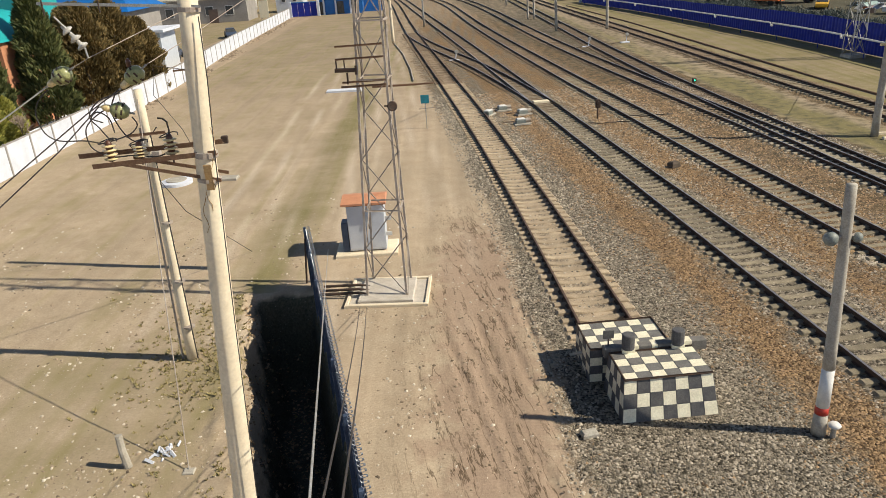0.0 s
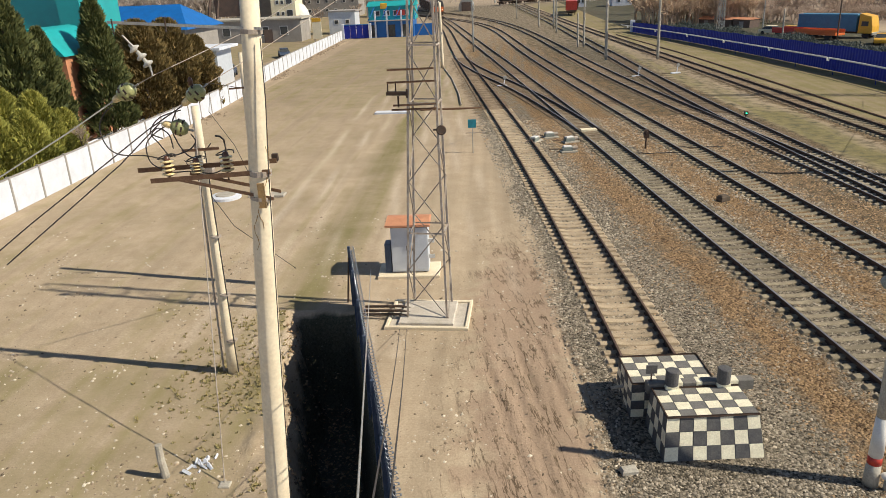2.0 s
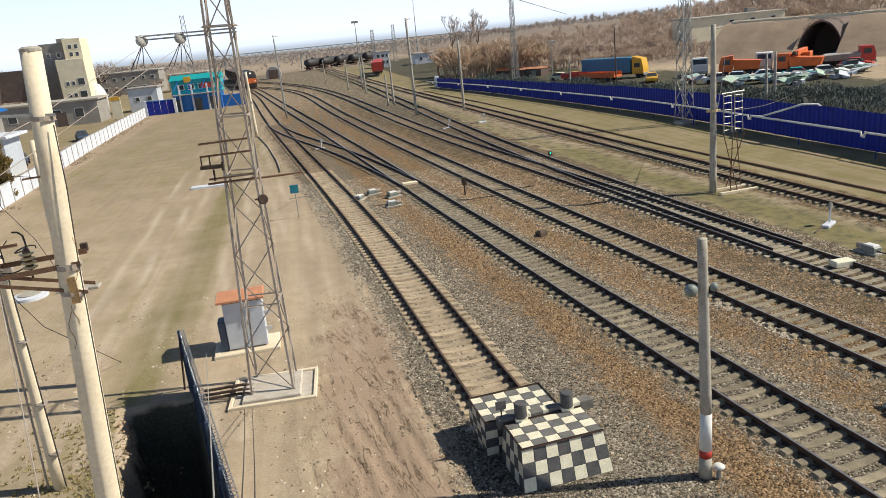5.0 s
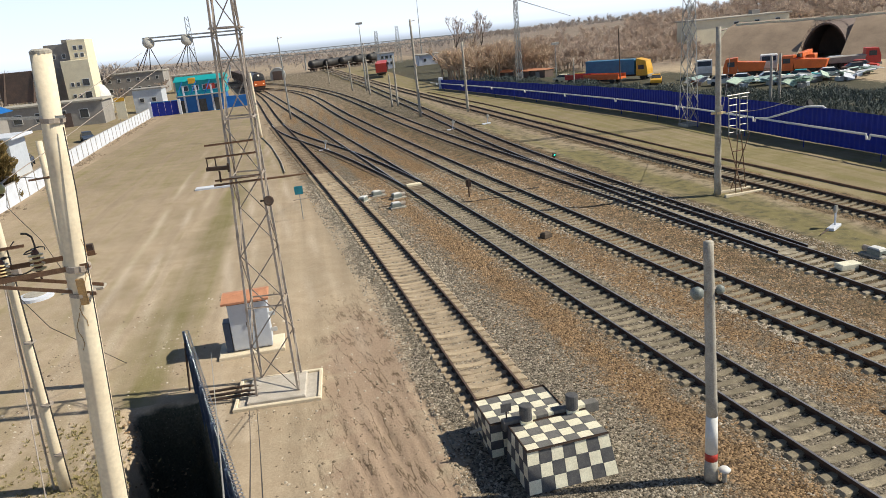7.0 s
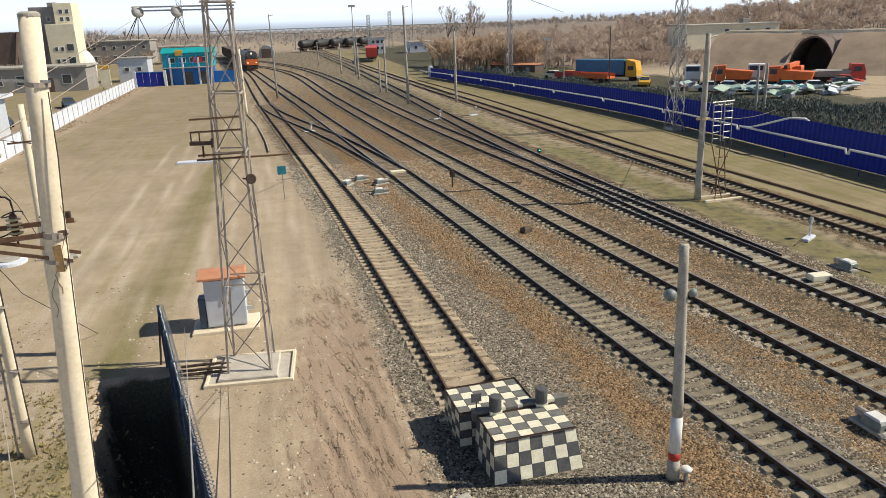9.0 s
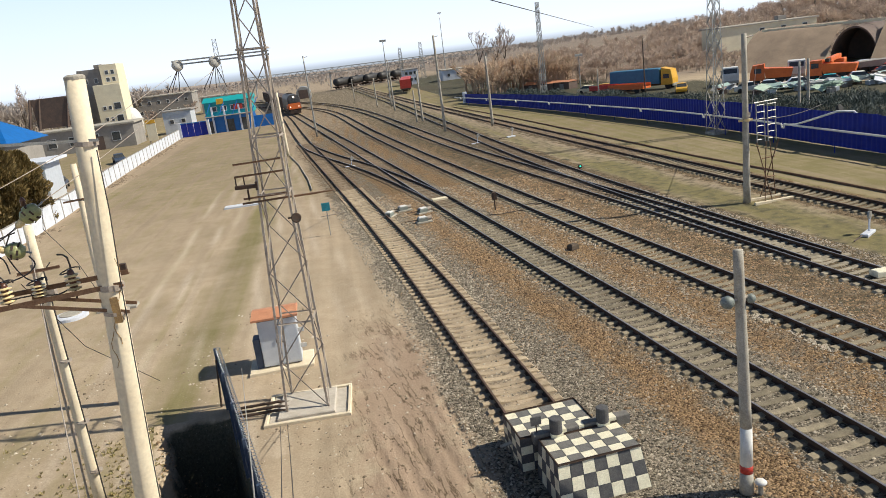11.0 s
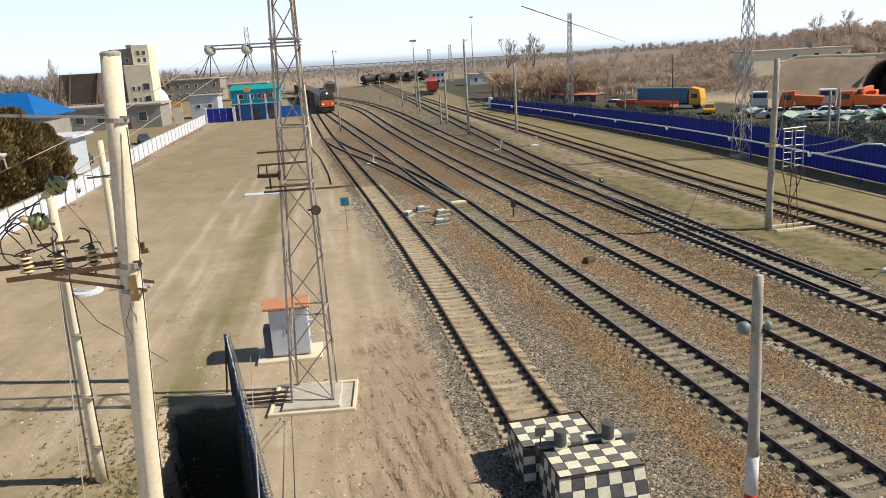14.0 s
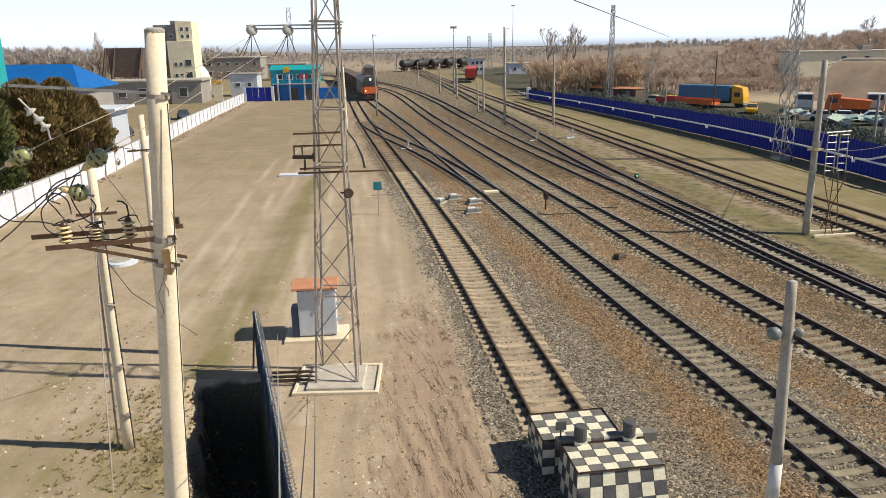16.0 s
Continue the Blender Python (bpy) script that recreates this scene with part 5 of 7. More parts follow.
def trestle():
    t = thing("trestle_ladder", "rusty steel trestle ladder with pale upper rungs on a timber base", "ladder", pose(24.95, 39.3, 0, 0, 0, 5))
    for x in (-0.75, 0.0):
        ld = part("ladder", Mesh().bar((x, 0, 3.6), (x, 0.1, 5.9), 0.05).bar((x + 0.55, 0, 3.6), (x + 0.52, 0.1, 5.9), 0.05), M_GALV, t, "pale ladder section")
        for k in range(6):
            part("rung", Mesh().bar((x, 0.04, 3.75 + k * 0.4), (x + 0.54, 0.04, 3.75 + k * 0.4), 0.035), M_GALV, ld)
    part("top_rail", Mesh().bar((-0.85, 0.1, 5.9), (0.65, 0.1, 5.95), 0.06), M_GALV, t)
    for a, b in (((-0.8, 0, 3.6), (-0.1, -0.5, 0.1)), ((-0.15, 0, 3.6), (-0.6, -0.5, 0.1)), ((0.1, 0, 3.6), (0.9, 0.5, 0.1)), ((0.7, 0, 3.6), (-0.2, 0.5, 0.1)), ((-0.4, 0, 2.6), (0.6, 0.2, 2.6)), ((-0.3, 0, 1.5), (0.6, 0.2, 1.4))):
        part("strut", Mesh().bar(a, b, 0.05), M_RUST, t)
    part("base_beam", Mesh().slab(-1.3, -0.62, 0.0, 1.3, -0.42, 0.16, 0.02), M_CONC, t)
    part("base_beam", Mesh().slab(-1.2, 0.4, 0.0, 1.2, 0.58, 0.16, 0.02), M_CONC, t)


trestle()


def wire(a, b, sag, r, label, mt=None):
    a, b = Vector(a), Vector(b)
    pts = [a.lerp(b, k / 12) - Vector((0, 0, sag * 4 * k / 12 * (1 - k / 12))) for k in range(13)]
    whole("overhead_wire", Mesh().tube(pts, r, 4), mt or M_WIRE, label, "overhead wire", group="overhead wires")


wire((10.32, 45.01, 13.61), (44.94, 120.01, 11.41), 0.0, 0.03, "dark overhead wire high over the tracks")
wire((38.2, 62, 6.6), (23.9, 39.5, 4.97), 0.4, 0.02, "thin dark wire between tower and line pole")
wire((23.9, 39.5, 4.97), (37.5, 52, 3.4), 0.3, 0.025, "thin dark wire between pole and fence")


# ---- truss bridge far down the line ----
br = thing("truss_bridge", "long pale steel truss footbridge on lattice legs across the yard", "bridge")
for z in (6.7, 8.6):
    part("chord", Mesh().slab(-34, 329.4, z, 78, 330.6, z + 0.28, 0.02), M_GALV, br)
for k in range(37):
    x = -34 + k * 3.0
    part("web", Mesh().bar((x, 330, 6.8), (x + 1.5, 330, 8.7), 0.16).bar((x + 1.5, 330, 8.7), (x + 3.0, 330, 6.8), 0.16), M_GALV, br)
for x in (-30, 2, 34, 72):
    part("bridge_leg", Mesh().bar((x, 329.8, 0), (x + 0.4, 330.2, 6.8), 0.5), M_GALV, br)


# ---- rolling stock ----
def wheelset(parent, y):
    for x in (-0.79, 0.79):
        part("wheel", Mesh().lathe([(0.47, -0.06), (0.52, -0.05), (0.5, 0.06), (0.2, 0.07)], 16, pose(x, y, 0.5, 0, 90, 0)), M_IRON, parent)


def locomotive(front=True):
    """A heavy diesel locomotive whose nose looks towards -y; its origin is under the nose at rail level."""
    p = thing("locomotive", "dark grey diesel locomotive with a red nose and lit headlamp", "locomotive")
    body = Mesh()
    sec = [(-1.5, 1.15), (1.5, 1.15), (1.55, 2.2), (1.5, 3.5), (1.2, 4.25), (0.5, 4.55), (-0.5, 4.55), (-1.2, 4.25), (-1.5, 3.5), (-1.55, 2.2)]
    rows = [(0.0, 0.94, 0.0), (0.12, 1.0, 0.0), (16.6, 1.0, 0.0), (16.7, 0.95, 0.0)]
    v = []
    for yy, s, _ in rows:
        v += [(a * s, yy + (0.35 * max(0, (b - 2.2)) / 2.3 if yy < 1 else 0), b) for a, b in sec]
    n = len(sec)
    f = [(i * n + j, i * n + (j + 1) % n, (i + 1) * n + (j + 1) % n, (i + 1) * n + j) for i in range(3) for j in range(n)] + [tuple(range(n))[::-1], tuple(range(3 * n, 4 * n))]
    b = part("body", body.add(v, f), M_LOCO, p)
    part("nose_panel", Mesh().slab(-1.42, -0.06, 1.2, 1.42, 0.02, 2.55, 0.02), M_ORANGE, b, "bright red-orange nose")
    part("side_panel", Mesh().slab(1.53, 0.2, 1.3, 1.58, 4.0, 2.2, 0.01), M_ORANGE, b)
    part("side_panel", Mesh().slab(-1.58, 0.2, 1.3, -1.53, 4.0, 2.2, 0.01), M_ORANGE, b)
    for x in (-1.1, 0.1):
        part("windscreen", Mesh().slab(x, 0.0, 2.75, x + 1.0, 0.24, 3.5, 0.02, pose(0, -0.02, 0)), M_GLASS, b)
    part("headlamp", Mesh().tube([(0, 0.3, 3.95), (0, 0.0, 3.95)], 0.2, 14), M_LIGHT, b, "lit round headlamp")
    for x in (-1.0, 1.0):
        part("marker_lamp", Mesh().tube([(x, 0.0, 1.75), (x, -0.1, 1.75)], 0.13, 12), M_LIGHT, b, "lit marker lamp")
    part("underframe", Mesh().slab(-1.45, 0.2, 0.75, 1.45, 16.4, 1.15, 0.04), M_IRON, p)
    part("plough", Mesh().slab(-1.3, -0.25, 0.15, 1.3, 0.2, 0.85, 0.05), M_IRON, p)
    for x in (-0.88, 0.88):
        part("buffer", Mesh().tube([(x, 0.0, 1.05), (x, -0.5, 1.05)], 0.12, 10).tube([(x, -0.5, 1.05), (x, -0.56, 1.05)], 0.22, 14), M_IRON, p)
    for y0 in (1.6, 10.4):
        bg = part("bogie", Mesh().slab(-0.5, y0 + 1.9, 0.45, 0.5, y0 + 2.7, 0.74, 0.05), M_IRON, p)
        for x in (-1.2, 1.0):
            part("side_frame", Mesh().slab(x, y0, 0.35, x + 0.2, y0 + 4.6, 0.8, 0.05), M_IRON, bg)
        for k in range(3):
            wheelset(bg, y0 + 0.5 + k * 1.8)
    for k in range(3):
        part("roof_fan", Mesh().lathe([(0.6, 4.5), (0.6, 4.68), (0.3, 4.7)], 14, pose(0, 7.5 + k * 2.2, 0)), M_IRON, b)
    return p


def wagon(label, tank=False, material=None):
    p = thing("freight_wagon", label, "freight wagon", group="freight wagons")
    if tank:
        part("tank", Mesh().lathe([(0.3, 0.1), (1.2, 0.3), (1.5, 0.9), (1.5, 10.2), (1.2, 10.8), (0.3, 11.0)], 18, pose(0, 0, 2.75, -90, 0, 0)), material or M_TANK, p, "", True)
        part("dome", Mesh().lathe([(0.55, 4.1), (0.55, 4.5), (0.3, 4.6)], 14, pose(0, 5.5, 0)), material or M_TANK, p)
    else:
        part("body", Mesh().slab(-1.52, 0.2, 1.2, 1.52, 13.2, 3.6, 0.03), material or M_DARKB, p)
        for k in range(8):
            for sx in (-1.55, 1.55):
                part("rib", Mesh().slab(sx - 0.03, 0.5 + k * 1.7, 1.2, sx + 0.03, 0.62 + k * 1.7, 3.55, 0.01), M_IRON, p)
    part("underframe", Mesh().slab(-1.35, 0.1, 0.8, 1.35, 13.1 if not tank else 11.0, 1.2, 0.04), M_IRON, p)
    for y0 in (1.2, 8.6 if tank else 10.2):
        bg = part("bogie", Mesh().slab(-0.6, y0 + 0.8, 0.42, 0.6, y0 + 1.4, 0.8, 0.05), M_IRON, p)
        for x in (-1.1, 0.95):
            part("side_frame", Mesh().slab(x, y0, 0.35, x + 0.15, y0 + 2.2, 0.7, 0.05), M_IRON, bg)
        wheelset(bg, y0 + 0.3)
        wheelset(bg, y0 + 1.9)
    return p


TRAIN = [(locomotive(), 0.0)]
l2 = wagon("dark enclosed wagon coupled behind the locomotive")
TRAIN.append((l2, 17.6))
proto = wagon("sooty brown open freight wagon of the moving train")
TRAIN.append((proto, 32.0))
for k in range(1, 4):
    TRAIN.append((copy_thing(proto, pose(0, 0, 0)), 32.0 + 14.0 * k))

red = wagon("standing wagon with a rusty red body on a far track", False, M_RED)
red.matrix_world = pose(21.8, 208, RAIL_TOP, 0, 0, -7)
copy_thing(red, pose(23.6, 222.2, RAIL_TOP, 0, 0, -7))
tk = wagon("black tank wagon standing in a far siding", True)
tk.matrix_world = pose(3.6, 300, RAIL_TOP, 0, 0, -32)
for k in range(1, 5):
    copy_thing(tk, pose(3.6 + 6.3 * k, 300 + 5.2 * k, RAIL_TOP, 0, 0, -32))


# ---- lorry yard behind the blue fence ----
def lorry(m, cab_mat, box_mat, label, box=(2.4, 6.2, 2.4), tipper=False, tall=0.0):
    p = thing("lorry", label, "lorry", m, "parked lorries")
    part("chassis", Mesh().slab(-0.5, 0.3, 0.6, 0.5, box[1] + 2.6, 0.9, 0.03), M_IRON, p)
    cb = part("cab", Mesh().add([(-1.2, 0, 0.7), (1.2, 0, 0.7), (1.2, 2.0, 0.7), (-1.2, 2.0, 0.7), (-1.2, 0, 1.7), (1.2, 0, 1.7), (1.15, 0.35, 2.8 + tall * 0.5), (-1.15, 0.35, 2.8 + tall * 0.5), (1.15, 2.0, 2.85 + tall), (-1.15, 2.0, 2.85 + tall)],
                                [(0, 3, 2, 1), (0, 1, 5, 4), (4, 5, 6, 7), (7, 6, 8, 9), (1, 2, 8, 6, 5), (3, 0, 4, 7, 9), (2, 3, 9, 8)]), cab_mat, p)
    part("windscreen", Mesh().slab(-1.0, -0.03, 0, 1.0, 0.0, 0.8, 0.01, pose(0, 0.08, 1.85, -17)), M_GLASS, cb)
    for x in (-1.21, 1.19):
        part("side_window", Mesh().slab(x, 0.6, 1.75, x + 0.02, 1.6, 2.45, 0.004), M_GLASS, cb)
    part("bumper", Mesh().slab(-1.2, -0.15, 0.45, 1.2, 0.05, 0.85, 0.04), M_GALV, p)
    if tipper:
        part("tipper_body", Mesh().add([(-1.2, 2.2, 0.95), (1.2, 2.2, 0.95), (1.2, 2.2 + box[1], 0.95), (-1.2, 2.2 + box[1], 0.95), (-1.3, 1.9, 0.95 + box[2]), (1.3, 1.9, 0.95 + box[2]), (1.3, 2.5 + box[1], 0.95 + box[2] * 0.8), (-1.3, 2.5 + box[1], 0.95 + box[2] * 0.8)],
                                       [(0, 3, 2, 1), (4, 5, 6, 7), (0, 1, 5, 4), (1, 2, 6, 5), (2, 3, 7, 6), (3, 0, 4, 7)]), box_mat, p)
    else:
        part("cargo_box", Mesh().slab(-1.25, 2.3, 0.95, 1.25, 2.3 + box[1], 0.95 + box[2], 0.08), box_mat, p)
    for y0 in (0.9, box[1] * 0.75 + 1.6, box[1] * 0.75 + 2.8):
        for x in (-1.0, 1.0):
            part("wheel", Mesh().lathe([(0.3, -0.14), (0.5, -0.13), (0.5, 0.13), (0.3, 0.14)], 14, pose(x, y0, 0.5, 0, 90, 0)), M_TYRE, p)
    return p


M_TARP = mat("blue_tarpaulin", (0.05, 0.20, 0.34), (0.04, 0.16, 0.28), 1, 0.6)
lorry(pose(57.7, 117.6, 0, 0, 0, 42), M_YELLOW, M_TARP, "yellow-cabbed lorry with a long blue tarpaulin body", (2.4, 9.0, 2.5), tall=0.7)
lorry(pose(61.9, 107.6, 0, 0, 0, -28), M_WHITE, M_GREYW, "white-cabbed lorry with grey body", (2.4, 4.0, 1.2))
lorry(pose(63.4, 104.6, 0, 0, 0, 236), M_ORANGE, M_ORANGE, "orange tipper lorry parked in the yard", (2.4, 3.4, 1.5), True, tall=0.2)
lorry(pose(70.9, 104.4, 0, 0, 0, -34), M_WHITE, M_CAB, "white van-bodied lorry with a pale grey box", (2.2, 3.4, 1.7))
lorry(pose(70.0, 100.4, 0, 0, 0, 226), M_ORANGE, M_ORANGE, "orange tipper lorry parked in the yard", (2.4, 4.0, 1.4), True)
lorry(pose(84.0, 97.0, 0, 0, 0, 60), M_RED, M_GREYW, "red-cabbed lorry with a grey body", (2.2, 4.5, 1.0), True)


def jib(m, material, label):
    """A lattice-free telescopic boom resting level on a low carrier."""
    p = thing("crane_carrier", label, "mobile crane", m)
    part("carrier", Mesh().slab(-1.2, -3.6, 0.6, 1.2, 3.6, 1.2, 0.06), M_IRON, p)
    part("cab", Mesh().slab(-1.2, -3.4, 1.2, 0.2, -1.6, 2.6, 0.12), material, p)
    bm_ = part("boom", Mesh().slab(-0.35, -4.6, 2.5, 0.35, 3.4, 3.1, 0.06), material, p)
    part("boom_tip", Mesh().slab(-0.25, -5.8, 2.55, 0.25, -4.6, 3.0, 0.05), M_IRON, bm_)
    part("turret", Mesh().slab(-1.1, 0.6, 1.2, 1.1, 3.2, 2.5, 0.1), material, p)
    for y0 in (-2.6, 1.2, 2.6):
        for x in (-1.0, 1.0):
            part("wheel", Mesh().lathe([(0.3, -0.14), (0.52, -0.13), (0.52, 0.13), (0.3, 0.14)], 14, pose(x, y0, 0.52, 0, 90, 0)), M_TYRE, p)


jib(pose(75.2, 101.6, 0, 0, 0, -46), M_ORANGE, "orange mobile crane with its boom lowered")
for m, ln, mt, lab in ((pose(50.0, 118.8, 0, 0, 0, 35), 6.8, M_ORANGE, "low orange flat trailer"), (pose(47.4, 123.6, 0, 0, 0, 30), 4.6, M_RED, "low red flat trailer")):
    p = thing("trailer", lab, "trailer", m, "parked trailers")
    part("deck", Mesh().slab(-1.2, -ln / 2, 0.7, 1.2, ln / 2, 1.0, 0.03), mt, p)
    for x in (-1.17, 1.17):
        part("side_board", Mesh().slab(x - 0.04, -ln / 2, 1.0, x + 0.04, ln / 2, 1.55, 0.01), mt, p)
    for y0 in (-ln * 0.3, ln * 0.3):
        for x in (-1.0, 1.0):
            part("wheel", Mesh().lathe([(0.25, -0.12), (0.42, -0.11), (0.42, 0.11), (0.25, 0.12)], 12, pose(x, y0, 0.42, 0, 90, 0)), M_TYRE, p)
for k, (x, y) in enumerate(((43.8, 154.4), (46.1, 151.0), (48.4, 147.4))):
    p = thing("low_store", "low store with a rust-orange sheet roof", "store", pose(x, y, 0, 0, 0, -57), "row of low stores")
    part("wall", Mesh().slab(-1.9, -1.4, 0, 1.9, 1.4, 1.3 + 0.1 * k, 0.03), M_DARKB, p)
    part("roof", Mesh().add([(-2.05, -1.6, 1.3 + 0.1 * k), (2.05, -1.6, 1.3 + 0.1 * k), (2.05, 1.6, 1.3 + 0.1 * k), (-2.05, 1.6, 1.3 + 0.1 * k), (-2.05, 0, 1.8), (2.05, 0, 1.8)], [(0, 1, 5, 4), (2, 3, 4, 5), (0, 4, 3), (1, 2, 5), (0, 3, 2, 1)]), M_CABROOF, p)
    part("door", Mesh().slab(-0.5, -1.44, 0.02, 0.5, -1.4, 1.1, 0.01), M_GREYW, p)
ct = thing("container", "pale grey steel container box by the arched store", "container", pose(80.7, 101.4, 0, 0, 0, -48))
part("shell", Mesh().slab(-1.4, -1.2, 0.05, 1.4, 1.2, 1.75, 0.04), M_CAB, ct)
for k in range(6):
    part("rib", Mesh().slab(-1.25 + k * 0.46, -1.25, 0.1, -1.1 + k * 0.46, -1.2, 1.65, 0.01), M_CAB, ct)
# tilted sheets and tarpaulins lying about in front of the lorries
M_SHEET = (M_WHITE, M_CAB, M_GALV, mat("pale_teal_sheet", (0.42, 0.56, 0.52), (0.34, 0.46, 0.43), 1.5, 0.6), mat("pale_green_tarp", (0.50, 0.62, 0.50), (0.40, 0.52, 0.42), 1.5, 0.7), M_WALLW, M_ORANGE)
rp = random.Random(31)
for g, (cx, cy, n_, sx) in enumerate(((58.0, 92.0, 12, 2.4), (62.0, 90.2, 14, 2.6), (66.0, 88.2, 14, 2.6), (70.2, 86.4, 12, 2.4), (62.2, 84.8, 9, 1.8), (74.5, 89.5, 9, 2.2), (55.5, 99.5, 8, 2.0))):
    p = thing("scrap_heap", "heap of tilted pale sheets, boards and tarpaulins", "scrap heap", pose(cx, cy, 0), "scrap heaps")
    for k in range(n_):
        x, y = rp.gauss(0, sx * 0.5), rp.gauss(0, 0.9)
        w, l_ = rp.uniform(0.6, 1.5), rp.uniform(0.8, 2.4)
        m = pose(x, y, 0.45 + rp.uniform(0, 0.55), rp.uniform(-28, 28), rp.uniform(-22, 22), rp.uniform(0, 180))
        part("sheet", Mesh().slab(-l_ / 2, -w / 2, 0, l_ / 2, w / 2, 0.05 + 0.12 * rp.random() ** 3, 0.012, m), M_SHEET[4] if g == 4 else rp.choice(M_SHEET[:6] + M_SHEET[2:4] + ((M_ORANGE,) if g in (1, 6) else ())), p)
    for k in range(4):
        x, y = rp.gauss(0, sx * 0.4), rp.gauss(0, 0.6)
        part("crate", Mesh().slab(x - 0.4, y - 0.4, 0, x + 0.4, y + 0.4, 0.55, 0.03), rp.choice((M_GREYW, M_DARKB, M_CAB)), p)


def car(m, material, label):
    p = thing("car", label, "car", m, "parked cars")
    def hull(sec, w):
        n = len(sec)
        v = [(w[k] * s, y, z) for s in (-1, 1) for k, (y, z) in enumerate(sec)]
        return Mesh().add(v, [tuple(range(n))[::-1], tuple(range(n, 2 * n))] + [(i, (i + 1) % n, n + (i + 1) % n, n + i) for i in range(n)])
    part("body", hull([(-2.05, 0.3), (-2.15, 0.55), (-2.05, 0.78), (-1.0, 0.93), (1.6, 0.96), (2.1, 0.88), (2.15, 0.5), (2.05, 0.3)], [0.78, 0.84, 0.8, 0.84, 0.84, 0.8, 0.84, 0.78]), material, p)
    part("glasshouse", hull([(-1.0, 0.92), (-0.35, 1.40), (1.05, 1.40), (1.65, 0.95)], [0.76, 0.62, 0.62, 0.76]), M_GLASS, p)
    part("roof", Mesh().slab(-0.63, -0.38, 1.39, 0.63, 1.08, 1.45, 0.03), material, p)
    for y0 in (-1.3, 1.35):
        for x in (-0.8, 0.8):
            part("wheel", Mesh().lathe([(0.2, -0.1), (0.32, -0.09), (0.32, 0.09), (0.2, 0.1)], 12, pose(x, y0, 0.32, 0, 90, 0)), M_TYRE, p)
    return p


car(pose(54.2, 108.4, 0, 0, 0, -28), M_YELLOW, "small yellow van parked in the yard")
car(pose(46.9, 129.2, 0, 0, 0, 40), M_PLASTER, "cream van parked in the yard")
car(pose(49.4, 127.6, 0, 0, 0, 40), M_YELLOW, "dusty yellow van parked in the yard")
for x, y, a, mt in ((58.3, 96.2, 60, M_WHITE), (60.8, 95.0, 55, M_CAB), (64.0, 93.4, 65, M_WHITE), (67.4, 91.4, 50, M_TEAL), (70.6, 90.0, 60, M_WHITE), (77.0, 92.6, 70, M_DARKB), (79.6, 95.2, 40, M_RED)):
    car(pose(x, y, 0, 0, 0, a), mt, "dusty parked car among the scrap")
car(pose(-33.4, 119.5, 0, 0, 0, 20), M_FENCE, "dark blue car parked behind the white wall")
car(pose(-34.5, 96.0, 0, 0, 0, 12), M_FENCE, "dark car parked behind the white wall")

M_TANW = mat("tan_earth", (0.36, 0.27, 0.19), (0.27, 0.20, 0.14), 0.3, 0.9)
# arched store half sunk in the bank
han = thing("arched_store", "brown arched store with a dark mouth in an earth bank", "storage building", pose(86.4, 114.4, 0, 0, 0, -50))
n = 18
arc = [(3.8 * math.cos(math.pi * i / n), 6.2 * math.sin(math.pi * i / n)) for i in range(n + 1)]
v = [(x * s, y0, z * s) for y0 in (6.5, 24) for s in (1.0, 0.95) for x, z in arc]
q = n + 1
f = [(i, i + 1, 2 * q + i + 1, 2 * q + i) for i in range(n)] + [(q + i + 1, q + i, 3 * q + i, 3 * q + i + 1) for i in range(n)] + [(i + 1, i, q + i, q + i + 1) for i in range(n)]
part("vault", Mesh().add(v, f), M_DARKB, han)
part("back_wall", Mesh().add([(x * 0.95, 18.0, z * 0.95) for x, z in arc] + [(x * 0.95, 18.2, z * 0.95) for x, z in arc], [tuple(range(q))[::-1], tuple(range(q, 2 * q))]), M_DARKB, han)
for x0, x1 in ((-19.0, -3.6), (3.6, 46.0)):
    e, cols_ = Mesh(), 40
    prof = ((0.0, 0.0), (3.2, 1.6), (6.4, 3.3), (9.6, 4.9), (12.4, 6.2), (15.0, 6.7), (20.0, 7.0))
    ev = []
    for i in range(cols_ + 1):
        x = x0 + (x1 - x0) * i / cols_
        for j, (yy, zz) in enumerate(prof):
            wv = 0.35 * noise.noise((x * 0.35, zz * 0.4, 3)) + 0.12 * noise.noise((x * 1.3, zz * 1.5, 5))
            ev.append((x, yy + wv, zz * (1 + (0.05 * noise.noise((x * 0.2, 1, 1)) if j > 3 else 0))))
    k = len(prof)
    part("earth_face", e.add(ev, [(i * k + j, (i + 1) * k + j, (i + 1) * k + j + 1, i * k + j + 1) for i in range(cols_) for j in range(k - 1)]), M_TANW, han, "bare tan earth face", True)
part("lintel", Mesh().slab(-18, 14.4, 6.4, 14, 14.8, 6.95, 0.03), M_PLASTER, han, "pale coping along the bank")


